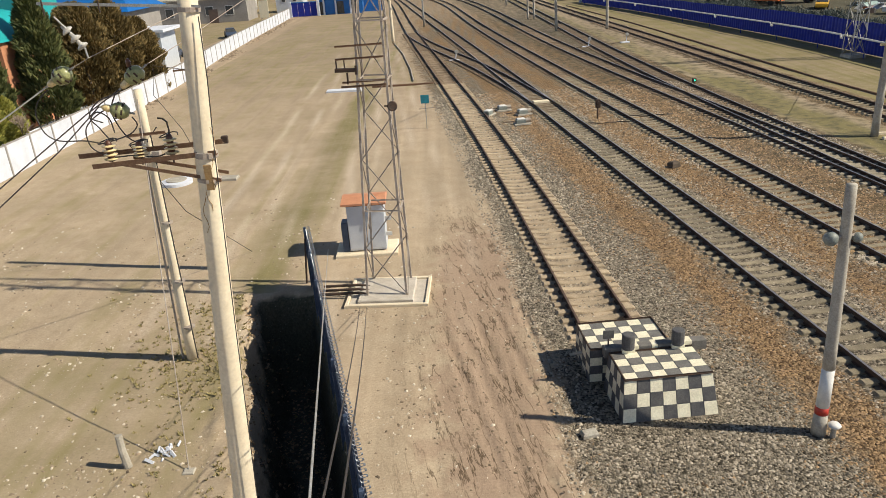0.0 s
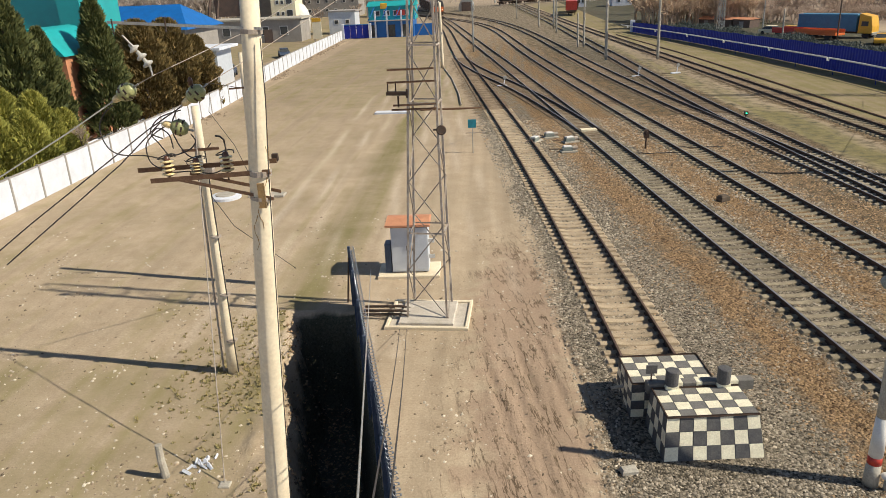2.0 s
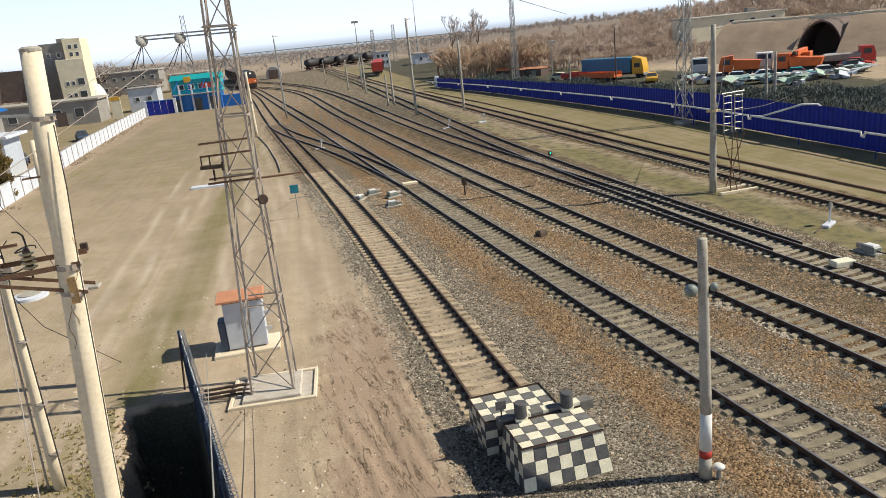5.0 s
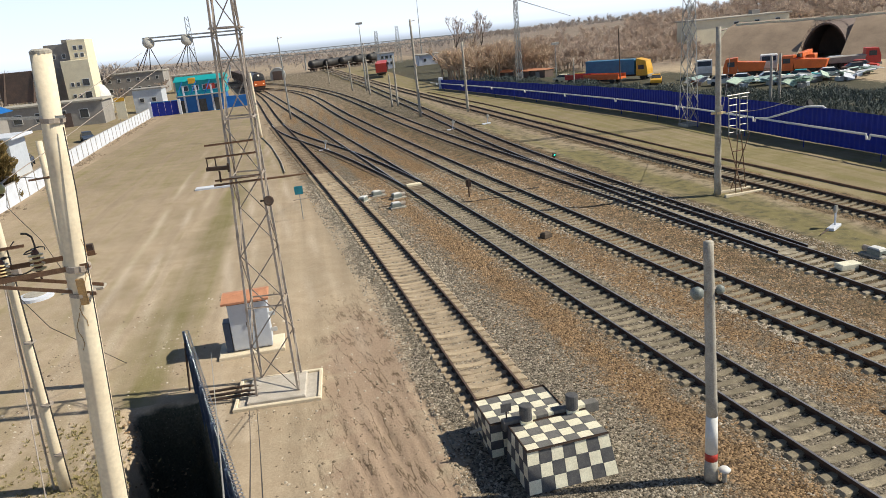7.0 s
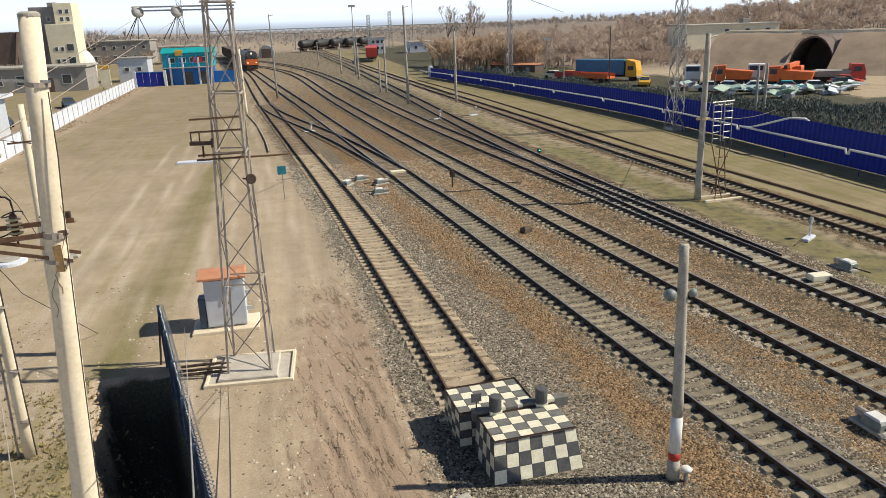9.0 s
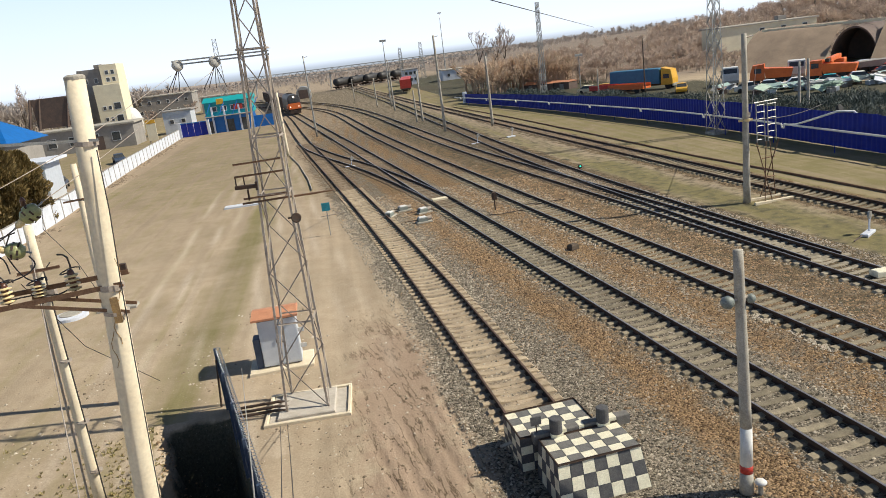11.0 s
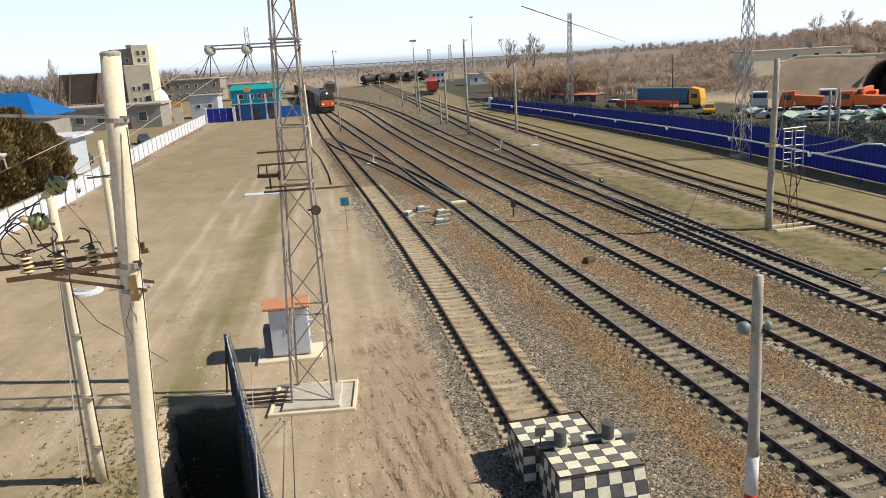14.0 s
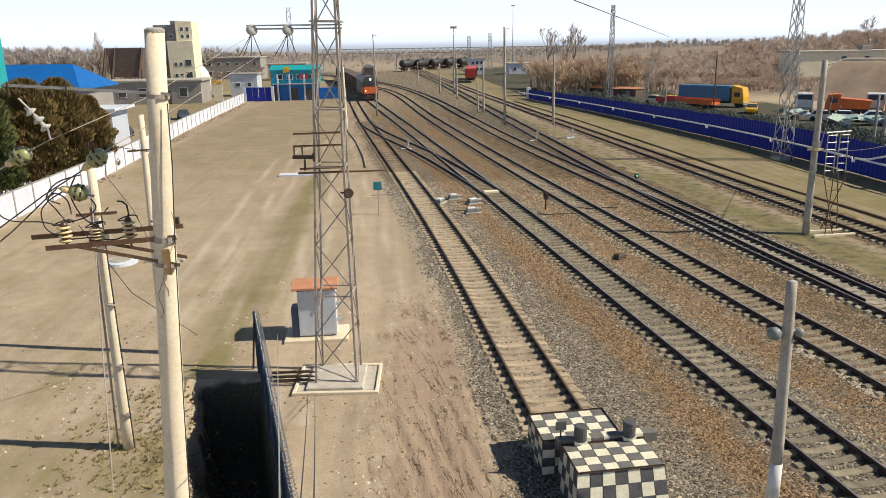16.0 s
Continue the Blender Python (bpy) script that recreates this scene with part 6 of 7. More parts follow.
# ---- buildings ----
def windows(parent, x0, x1, y, z0, z1, cols, rows, w, h, face=-1, material=None):
    """Framed panes set into a wall that faces -y (or +x for face 1)."""
    for i in range(cols):
        for j in range(rows):
            cx = x0 + (x1 - x0) * (i + 0.5) / cols
            cz = z0 + (z1 - z0) * (j + 0.5) / rows
            if face < 0:
                wn_ = part("window", Mesh().slab(cx - w / 2, y - 0.06, cz - h / 2, cx + w / 2, y + 0.05, cz + h / 2, 0.02), M_WHITE, parent)
                part("pane", Mesh().slab(cx - w / 2 + 0.12, y - 0.09, cz - h / 2 + 0.12, cx + w / 2 - 0.12, y - 0.06, cz + h / 2 - 0.12, 0.005), M_GLASS, wn_)
            else:
                wn_ = part("window", Mesh().slab(y - 0.05, cx - w / 2, cz - h / 2, y + 0.06, cx + w / 2, cz + h / 2, 0.02), M_WHITE, parent)
                part("pane", Mesh().slab(y + 0.06, cx - w / 2 + 0.12, cz - h / 2 + 0.12, y + 0.09, cx + w / 2 - 0.12, cz + h / 2 - 0.12, 0.005), M_GLASS, wn_)


tb = thing("tower_block", "cream and grey plastered works tower with stepped front", "building")
part("wall", Mesh().slab(-57.2, 187, 0, -50.5, 198, 16.2, 0.05), M_GREYW, tb)
up = part("upper_tower", Mesh().slab(-51.4, 185, 0, -47.6, 192, 16.9, 0.05), M_PLASTER, tb)
lo = part("lower_front", Mesh().slab(-52.6, 181, 0, -46.7, 185, 12.4, 0.05), M_PLASTER, tb)
windows(up, -50.6, -48.0, 185, 12.6, 15.9, 2, 2, 0.9, 1.1)
windows(lo, -51.6, -49.2, 181, 3.2, 8.4, 2, 2, 0.8, 1.0)
windows(lo, -49.2, -47.0, 181, 3.2, 8.8, 1, 2, 1.6, 1.6)
windows(tb, -56.6, -52.1, 187, 12.0, 15.0, 2, 1, 0.9, 1.1)
part("parapet", Mesh().slab(-53.0, 186.6, 16.2, -51.2, 192, 17.1, 0.05), M_GREYW, tb)
an = thing("annex_dome", "white half-round canopy beside the works tower", "canopy", pose(-47.0, 186.6, 0))
part("shell", Mesh().lathe([(2.3, 0), (2.3, 3.6), (1.9, 5.0), (1.1, 6.2), (0.2, 6.6)], 18), M_WHITE, an, "", True)
lb = thing("low_building", "long low grey rendered workshop with dark openings", "building")
part("wall", Mesh().slab(-58, 152, 0, -38.5, 160, 4.4, 0.05), M_GREYW, lb)
part("roof", Mesh().slab(-58.4, 151.6, 4.4, -38.1, 160.4, 4.75, 0.05), M_CONC2, lb)
windows(lb, -56, -40, 152, 1.0, 3.6, 4, 1, 1.7, 1.8)
part("gate", Mesh().slab(-46.2, 151.9, 0, -44.4, 152.0, 2.6, 0.02), M_DARKB, lb)
kp = thing("kiosk_panel", "tall cream hoarding with a yellow edge", "hoarding", pose(-34.5, 149, 0))
part("board", Mesh().slab(-0.9, -0.1, 0.6, 0.9, 0.1, 4.6, 0.02), M_PLASTER, kp)
part("leg", Mesh().bar((-0.6, 0, 0), (-0.6, 0, 0.7), 0.15), M_STEEL, kp)
part("edge_band", Mesh().slab(-0.9, -0.13, 3.9, 0.9, -0.1, 4.6, 0.02), M_YELLOW, kp)
gh = thing("grey_shed", "pale blue-grey boxy shed near the gate", "shed")
part("wall", Mesh().slab(-36.5, 170, 0, -30.5, 176, 4.8, 0.05), M_CAB, gh)
part("roof", Mesh().slab(-36.8, 169.7, 4.8, -30.2, 176.3, 5.1, 0.05), M_GREYW, gh)
windows(gh, -36, -31, 170, 1.5, 3.8, 2, 1, 1.0, 1.0)

# blue gate row and turquoise sheds
bg = thing("blue_gate", "blue sheet-steel gate leaves between pale pillars", "gate")
for k in range(4):
    part("gate_leaf", Mesh().slab(-30.0 + k * 1.28, 153.6, 0.1, -28.78 + k * 1.28, 153.7, 2.7, 0.02), M_BLUEF, bg)
    part("top_rail", Mesh().slab(-30.0 + k * 1.28, 153.55, 2.7, -28.78 + k * 1.28, 153.75, 2.85, 0.02), M_BLUE, bg)
for x in (-30.2, -24.6):
    part("pillar", Mesh().slab(x - 0.25, 153.4, 0, x + 0.25, 153.9, 3.0, 0.04), M_WALLW, bg)
tsx = thing("turquoise_shed", "turquoise and blue sheet-clad sheds with pale columns", "shed")
part("wall", Mesh().slab(-25.0, 155.0, 0, -15.8, 162, 3.3, 0.03), M_BLUE, tsx)
part("upper_wall", Mesh().slab(-25.2, 156.5, 3.3, -15.6, 163, 6.1, 0.03), M_TEAL, tsx)
part("roof", Mesh().add([(-25.5, 156.2, 6.1), (-15.3, 156.2, 6.1), (-15.3, 163.3, 6.1), (-25.5, 163.3, 6.1), (-25.5, 159.7, 7.0), (-15.3, 159.7, 7.0)], [(0, 1, 5, 4), (2, 3, 4, 5), (0, 4, 3), (1, 2, 5), (0, 3, 2, 1)]), M_TEAL, tsx)
for x in (-23.6, -21.2, -18.2):
    part("column", Mesh().slab(x - 0.16, 154.5, 0, x + 0.16, 154.8, 5.2, 0.02), M_WALLW, tsx)
windows(tsx, -24.4, -16.4, 156.5, 3.8, 5.6, 4, 1, 1.3, 1.1)
part("side_fence", Mesh().slab(-15.7, 156.4, 0.1, -11.5, 156.55, 2.4, 0.02), M_BLUE, tsx)
# Dark panels on the wall, painted-in shade of open doorways
for x in (-24.2, -20.3, -17.4):
    part("doorway", Mesh().slab(x - 0.7, 154.93, 0.1, x + 0.7, 155.0, 2.5, 0.02), M_GLASS, tsx, "dark panel standing for the shade of an open doorway")
part("canopy", Mesh().slab(-25.1, 153.9, 3.25, -15.7, 155.2, 3.42, 0.03), M_GREYW, tsx)
part("banner", Mesh().slab(-19.4, 156.4, 4.2, -17.6, 156.44, 5.3, 0.01), M_RED, tsx, "faded red banner")
for x in (-25.1, -22.4, -19.7, -15.8):
    part("brace", Mesh().bar((x, 154.7, 3.3), (x + 1.3, 156.3, 6.0), 0.14), M_BLUE, tsx)
part("star_panel", Mesh().slab(-22.6, 156.2, 5.6, -21.2, 156.45, 6.7, 0.1), M_YELLOW, tsx)
ac = thing("arched_shed", "small pale arched shed with a dark door far down the line", "shed", pose(-8.3, 263, 0))
arc2 = [(2.6 * math.cos(math.pi * i / 12), 1.5 + 2.6 * math.sin(math.pi * i / 12)) for i in range(13)]
pr = [(-2.6, 0.0)] + arc2[::-1] + [(2.6, 0.0)]
v = [(x, y0, z) for y0 in (0, 8) for x, z in pr]
k = len(pr)
part("shell", Mesh().add(v, [tuple(range(k)), tuple(range(k, 2 * k))[::-1]] + [(i, k + i, k + (i + 1) % k, (i + 1) % k) for i in range(k)]), M_GALV, ac)
part("door", Mesh().slab(-1.6, -0.1, 0, 1.6, 0.0, 3.0, 0.02), M_DARKB, ac)

# sheds and the turquoise hall behind the white wall
hall = thing("turquoise_hall", "large turquoise sheet-clad hall with a pale roof edge", "building")
part("wall", Mesh().slab(-56, 64, 0, -35.2, 70, 11.6, 0.05), M_TEAL, hall)
part("corner_bay", Mesh().slab(-37.0, 63.4, 0, -35.0, 70.3, 12.9, 0.05), M_TEAL, hall)
part("roof", Mesh().slab(-56.5, 63.5, 11.6, -37.1, 70.5, 12.0, 0.05), M_WALLW, hall)
part("parapet_rail", Mesh().bar((-56, 63.8, 12.7), (-37.2, 63.8, 12.7), 0.06), M_GALV, hall)
hs = thing("small_house", "small brick-orange house with a rounded turquoise roof", "house")
part("wall", Mesh().slab(-37.0, 55.0, 0, -32.3, 60.0, 6.6, 0.05), M_CABROOF, hs)
rf = [(-2.6 + 5.2 * i / 8, 6.6 + 2.1 * math.sin(math.pi * i / 8)) for i in range(9)]
v = [(-34.6 + x, y0, z) for y0 in (54.5, 60.5) for x, z in rf]
part("roof", Mesh().add(v, [tuple(range(9))[::-1], tuple(range(9, 18))] + [(i, i + 1, 10 + i, 9 + i) for i in range(8)] + [(8, 0, 9, 17)]), M_TEAL, hs)
windows(hs, -36.6, -32.8, 55.0, 2.6, 5.4, 2, 1, 1.2, 1.4)
bs = thing("blue_roofed_shed", "wide shed with a bright blue metal hip roof", "shed")
part("wall", Mesh().slab(-66, 98, 0, -40.4, 110, 6.1, 0.05), M_GREYW, bs)
part("roof", Mesh().add([(-67, 97, 6.0), (-39.6, 97, 6.0), (-39.6, 111, 6.0), (-67, 111, 6.0), (-60, 104, 9.1), (-43.0, 104, 9.1)], [(0, 1, 5, 4), (1, 2, 5), (2, 3, 4, 5), (3, 0, 4), (0, 3, 2, 1)]), M_BLUE, bs)
windows(bs, -64, -42, 98, 2.0, 4.6, 6, 1, 1.6, 1.5)
gs = thing("flat_shed", "small grey shed with a white flat roof slab", "shed")
part("wall", Mesh().slab(-36.3, 86, 0, -32.1, 91, 4.2, 0.04), M_CAB, gs)
part("roof", Mesh().slab(-37.1, 85.0, 4.2, -31.3, 91.6, 4.5, 0.04), M_WALLW, gs)
windows(gs, -35.9, -32.5, 86, 1.2, 3.4, 2, 1, 0.9, 1.3)
dk = thing("dark_hopper", "sooty brown steel hopper frame behind the sheds", "hopper")
part("bin", Mesh().box(-64.5, 176, 4.5, -57.5, 184, 11.0, None, (1.05, 1.05)), M_DARKB, dk)
for x in (-66.0, -64.0, -58.0):
    part("strut", Mesh().bar((x - 1.2, 176, 0), (x + 1.2, 176, 11), 0.5), M_DARKB, dk)
fb = thing("flat_building", "long pale flat-roofed building on the wooded bank", "building")
part("wall", Mesh().slab(95.8, 171, 0.5, 121.4, 180, 7.4, 0.05), M_PLASTER, fb)
part("roof", Mesh().slab(95.4, 170.6, 7.4, 121.8, 180.4, 7.75, 0.05), M_CONC2, fb)
part("chimney", Mesh().slab(113.0, 174, 7.75, 115.2, 175.5, 8.8, 0.05), M_GREYW, fb)
windows(fb, 104, 121, 171, 5.3, 6.9, 3, 1, 1.4, 0.9)
wh = thing("white_office", "pale two-storey office far beyond the tracks", "building")
part("wall", Mesh().slab(27.2, 262, 0, 32.4, 270, 5.2, 0.05), M_WALLW, wh)
part("roof", Mesh().slab(27.0, 261.7, 5.2, 32.7, 270.3, 5.5, 0.05), M_GREYW, wh)
windows(wh, 27.4, 32.2, 262, 0.8, 5.0, 3, 2, 1.2, 1.2)
rows_far = ((-40, 245, 12, 8, 5, M_GREYW), (40, 255, 14, 8, 3.5, M_WALLW), (60, 240, 10, 8, 3.2, M_WALLW), (-70, 260, 25, 12, 7, M_GREYW))
for x, y, w, d, h, mt in rows_far:
    o = thing("distant_building", "plain pale distant building among the trees", "building", group="distant buildings")
    part("wall", Mesh().slab(x, y, 0, x + w, y + d, h, 0.05), mt, o)
    part("roof", Mesh().slab(x - 0.3, y - 0.3, h, x + w + 0.3, y + d + 0.3, h + 0.35, 0.05), M_CONC2, o)
    windows(o, x + 0.5, x + w - 0.5, y, 0.6, h - 0.4, max(3, int(w / 3)), max(1, int(h / 3)), 1.1, 1.2)


# ---- small track-side fittings ----
def switch_stand(x, y, a, label):
    p = thing("switch_stand", label, "switch stand", pose(x, y, 0.02, 0, 0, a), "switch stands")
    part("base", Mesh().slab(-0.6, -0.18, 0, 0.5, 0.18, 0.14, 0.03), M_WALLW, p)
    part("lever", Mesh().bar((0.1, 0, 0.1), (0.25, 0.05, 0.95), 0.07), M_WALLW, p)
    part("weight", Mesh().lathe([(0.08, -0.06), (0.2, -0.05), (0.2, 0.05), (0.08, 0.06)], 12, pose(0.26, 0.05, 0.9, 90, 0, 0)), M_GALV, p)
    part("tie_rod", Mesh().bar((-0.6, 0.08, 0.08), (-1.7, 0.1, 0.08), 0.05), M_IRON, p)


switch_stand(16.0, 82.7, 10, "whitewashed switch stand with lever and weight")
switch_stand(20.6, 84.5, 20, "whitewashed switch stand with lever and weight")
switch_stand(1.2, 78.5, 15, "pale switch stand beside the crossover")
switch_stand(24.6, 30.5, 35, "low pale switch stand on the grass")
whole("joint_cover", Mesh().slab(-0.6, -0.25, 0.10, 0.6, 0.25, 0.28, 0.03, pose(T2(53.6), 53.6, 0, 0, 0, 7)), M_PLASTER, "cream painted cover board between the rails", "cover")
for k, (x, y) in enumerate(((9.0, 46.0), (12.1, 47.4), (18.0, 45.2))):
    pts = [(x + 0.35 * i, y + 0.12 * math.sin(i * 1.4 + k), 0.14 + 0.03 * math.sin(i * 2.0)) for i in range(9)]
    whole("ground_cable", Mesh().tube(pts, 0.03, 5), M_WIRE, "dark bond cable lying across the ballast", "cable", group="bond cables")


# ---- trees ----
def bare_tree(seed, h, spread=0.5, depth=4, twigs=3, lean=0.0, stem=0.34):
    """Trunk, limbs and twigs as (points, radii) strokes of a leafless tree."""
    r = random.Random(seed)
    out = []

    def grow(p, d, ln, rad, k):
        q = p + d * ln
        mid = p.lerp(q, 0.5) + Vector((r.uniform(-1, 1), r.uniform(-1, 1), 0)) * ln * 0.07
        out.append(([p, mid, q], [rad, rad * 0.8, rad * 0.6], k))
        if k == 0:
            return
        for i in range(twigs if k > 1 else twigs + 1):
            ax = Vector((r.uniform(-1, 1), r.uniform(-1, 1), r.uniform(-0.2, 0.5)))
            nd = (d + ax * spread * (1.25 if k < 3 else 1.0)).normalized()
            nd.z = abs(nd.z) * 0.9 + 0.08
            grow(p.lerp(q, r.uniform(0.45, 1.0)), nd.normalized(), ln * r.uniform(0.52, 0.78), rad * 0.5, k - 1)

    grow(Vector((0, 0, -0.1)), Vector((lean, 0, 1)).normalized(), h * stem, h * 0.014, depth)
    return out


def strokes_mesh(strokes, n=3, minr=0.02, blade=-1):
    """Strokes as tapered bars; those up to the level blade end in a point."""
    m = Mesh()
    for pts, rs, k in strokes:
        if k <= blade:
            d = (pts[2] - pts[0]).normalized()
            a = d.cross(Vector((0.3, 0.5, 0.8))).normalized() * max(minr, rs[0])
            m.add([pts[0] + a, pts[0] - a, pts[2]], [(0, 1, 2)])
            continue
        if k < 2:
            pts, rs = [pts[0], pts[2]], [rs[0], rs[2]]
        m.tube(pts, [max(minr, q) for q in rs], 5 if k >= 3 else n, False)
    return m


def tri_mesh(name, v, f, material):
    me = bpy.data.meshes.new(name)
    me.vertices.add(len(v))
    me.vertices.foreach_set("co", np.asarray(v, dtype=np.float32).ravel())
    me.loops.add(f.size)
    me.loops.foreach_set("vertex_index", f.ravel())
    me.polygons.add(len(f))
    me.polygons.foreach_set("loop_start", np.arange(0, f.size, 3))
    me.polygons.foreach_set("loop_total", np.full(len(f), 3))
    me.update()
    me.validate()
    me.materials.append(material)
    return me


def wood(name, label, spots, variants, material):
    """Far trees that nobody could count, joined into one mesh."""
    protos = []
    for m in variants:
        tri = [(q[0], q[i], q[i + 1]) for q in m.f for i in range(1, len(q) - 1)]
        protos.append((np.array(m.v, dtype=np.float32), np.array(tri)))
    rr = random.Random(11)
    V, F, base = [], [], 0
    for x, y, s in spots:
        v, f = protos[rr.randrange(len(protos))]
        a = rr.uniform(0, 6.28)
        c, sn = math.cos(a) * s, math.sin(a) * s
        w = np.empty_like(v)
        w[:, 0], w[:, 1], w[:, 2] = v[:, 0] * c - v[:, 1] * sn + x, v[:, 0] * sn + v[:, 1] * c + y, v[:, 2] * s + bank(x, y)
        V.append(w)
        F.append(f + base)
        base += len(v)
    return tagged(new(name, tri_mesh(name, np.concatenate(V), np.concatenate(F), material)), label, "trees", kind="stuff")


VARW = [strokes_mesh(bare_tree(40 + k, 10, 0.95, 4, 4, 0, 0.24), 3, 0.05, 1) for k in range(5)]
VARR = [strokes_mesh(bare_tree(90 + k, 10, 0.8, 2, 7, 0, 0.36), 3, 0.16, 1) for k in range(5)]
VARF = [strokes_mesh(bare_tree(50 + k, 10, 0.95, 3, 6, 0, 0.28), 3, 0.09, 1) for k in range(5)]
rt = random.Random(3)
spots = []
for k in range(800):
    x = rt.uniform(44, 215)
    y = 158 + rt.random() ** 1.3 * 100 + max(0, (60 - x)) * 0.3 + max(0, x - 130) * 0.2
    if 90 < x < 128 and y < 184:
        y += 32
    spots.append((x, y, rt.uniform(0.8, 1.2)))
for k in range(330):
    x = rt.uniform(44, 150)
    spots.append((x, (151 if x < 90 else 186) + rt.random() * 10, rt.uniform(0.4, 0.7)))
for k in range(170):
    spots.append((rt.uniform(76, 128), rt.uniform(136, 169), rt.uniform(0.32, 0.5)))
spots += [(rt.uniform(112, 190), rt.uniform(194, 240), rt.uniform(1.1, 1.5)) for k in range(130)]
wood("bare_wood", "bare brown leafless wood over the bank behind the yard", spots, VARW, M_TWIG)
spots = [(rt.uniform(32, 52), rt.uniform(150, 180), rt.uniform(1.15, 1.75)) for k in range(120)]
wood("willow_thicket", "dense ochre leafless willow thicket at the fence end", spots, VARW, M_WILLOW)
spots = [(x, y, q * (0.55 if abs(x) < 70 else 1.0)) for x, y, q in [(rt.uniform(-260, 260), rt.uniform(340, 440), rt.uniform(0.45, 0.8)) for k in range(420)]] + [(rt.uniform(-230, -62), rt.uniform(215, 320), rt.uniform(1.4, 2.0)) for k in range(500)]
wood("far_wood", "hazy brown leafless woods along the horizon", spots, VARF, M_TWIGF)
spots = [(rt.uniform(-420, 420), rt.uniform(430, 680), rt.uniform(0.4, 0.85)) for k in range(2300)]
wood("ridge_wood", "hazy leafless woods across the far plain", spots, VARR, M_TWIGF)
for x, y, s, sd in ((46.5, 200, 2.0, 61), (43.0, 206, 1.85, 62), (49.5, 204, 1.8, 68), (-78, 205, 1.7, 63), (135, 205, 1.4, 64), (147, 208, 1.45, 69), (-40.0, 176, 0.8, 65), (-27, 178, 0.75, 66), (-33, 186, 0.8, 67)):
    st_ = bare_tree(sd, 10 * s, 0.45, 5, 3)
    t = thing("bare_tree", "tall leafless tree with fine upswept branches", "tree", pose(x, y, bank(x, y)), "bare trees")
    part("trunk", strokes_mesh([q for q in st_ if q[2] >= 4], 3, 0.05), M_TRUNK, t)
    part("crown", strokes_mesh([q for q in st_ if q[2] < 4], 3, 0.03), M_TWIG, t)


def conifer(x, y, h, w, material, seed, label, n=5200, cat_="tree", full=0.72):
    """A dense thuja: a trunk inside upswept sprays of small scale leaves, ragged outside."""
    rg = np.random.RandomState(seed)
    u = rg.rand(n) ** 0.75
    z = 0.25 + u * (h - 0.25)
    lob = rg.rand(n) * 2 * np.pi
    prof = w * np.minimum(1.0, 1.35 * (1 - u) ** full + 0.03) * (0.85 + 0.15 * np.sin(lob * 5 + seed + z * 1.3) + 0.12 * np.sin(z * 4.0 + lob * 2))
    rad = prof * (0.55 + 0.48 * rg.rand(n) ** 0.5)
    c = np.stack([rad * np.cos(lob), rad * np.sin(lob), z], 1)
    s = (0.10 + 0.16 * rg.rand(n)) * (0.8 + 0.05 * h)
    out = np.stack([np.cos(lob), np.sin(lob), 0.9 + 0.5 * rg.rand(n)], 1) + rg.normal(0, 0.35, (n, 3))
    out /= np.linalg.norm(out, axis=1)[:, None]
    side = np.cross(out, rg.normal(0, 1, (n, 3)))
    side /= np.linalg.norm(side, axis=1)[:, None]
    tip = c + out * s[:, None] * 1.4
    a, b = c + side * s[:, None] * 0.42, c - side * s[:, None] * 0.42
    up = np.cross(out, side)
    d = c + up * s[:, None] * 0.25
    v = np.stack([a, b, d, tip], 1).reshape(-1, 3)
    f = [(4 * i + p, 4 * i + q, 4 * i + r) for i in range(n) for p, q, r in ((0, 1, 3), (1, 2, 3), (2, 0, 3))]
    me = bpy.data.meshes.new("crown")
    me.from_pydata(v.tolist(), [], f)
    me.materials.append(material)
    t = thing("conifer" if cat_ == "tree" else "bush", label, cat_, pose(x, y, 0))
    part("trunk", Mesh().tube([(0, 0, -0.05), (0.05, 0, h * 0.5), (0, 0.03, h * 0.9)], [0.16, 0.1, 0.03], 7), M_TRUNK, t)
    part("crown", me, None, t)


for k, (x, y, h, w) in enumerate(((-32.6, 48.8, 12.0, 2.5), (-36.2, 50.5, 13.6, 2.9), (-31.5, 50.8, 8.8, 1.6), (-30.6, 57.0, 10.7, 2.0))):
    conifer(x, y, h, w, M_CONIF, 70 + k, "tall dense dark green thuja tree behind the white wall", 11000)
for k, (x, y, h, w) in enumerate(((-30.6, 63.8, 8.6, 2.7), (-29.4, 67.0, 8.5, 2.7), (-28.3, 70.0, 6.8, 2.1), (-32.6, 66.2, 8.2, 2.5))):
    conifer(x, y, h, w, M_CONIFB, 80 + k, "browning dense thuja tree behind the white wall", 12000, "tree", 0.5)
for k, (x, y, h, w) in enumerate(((-32.0, 45.7, 5.5, 2.4), (-30.4, 46.8, 5.0, 2.1), (-34.5, 45.6, 6.0, 2.6), (-29.2, 43.6, 4.3, 1.9), (-30.6, 42.2, 4.7, 2.2), (-29.8, 49.0, 3.5, 1.3))):
    conifer(x, y, h, w, M_BUSH, 90 + k, "round yellow-green evergreen bush behind the wall", 8000, "bush")
whole("kerb", Mesh().bar((-31.2, 53.0, 0.08), (-31.6, 69.0, 0.08), 0.2), M_WALLW, "whitewashed kerb along the paved court", "kerb")
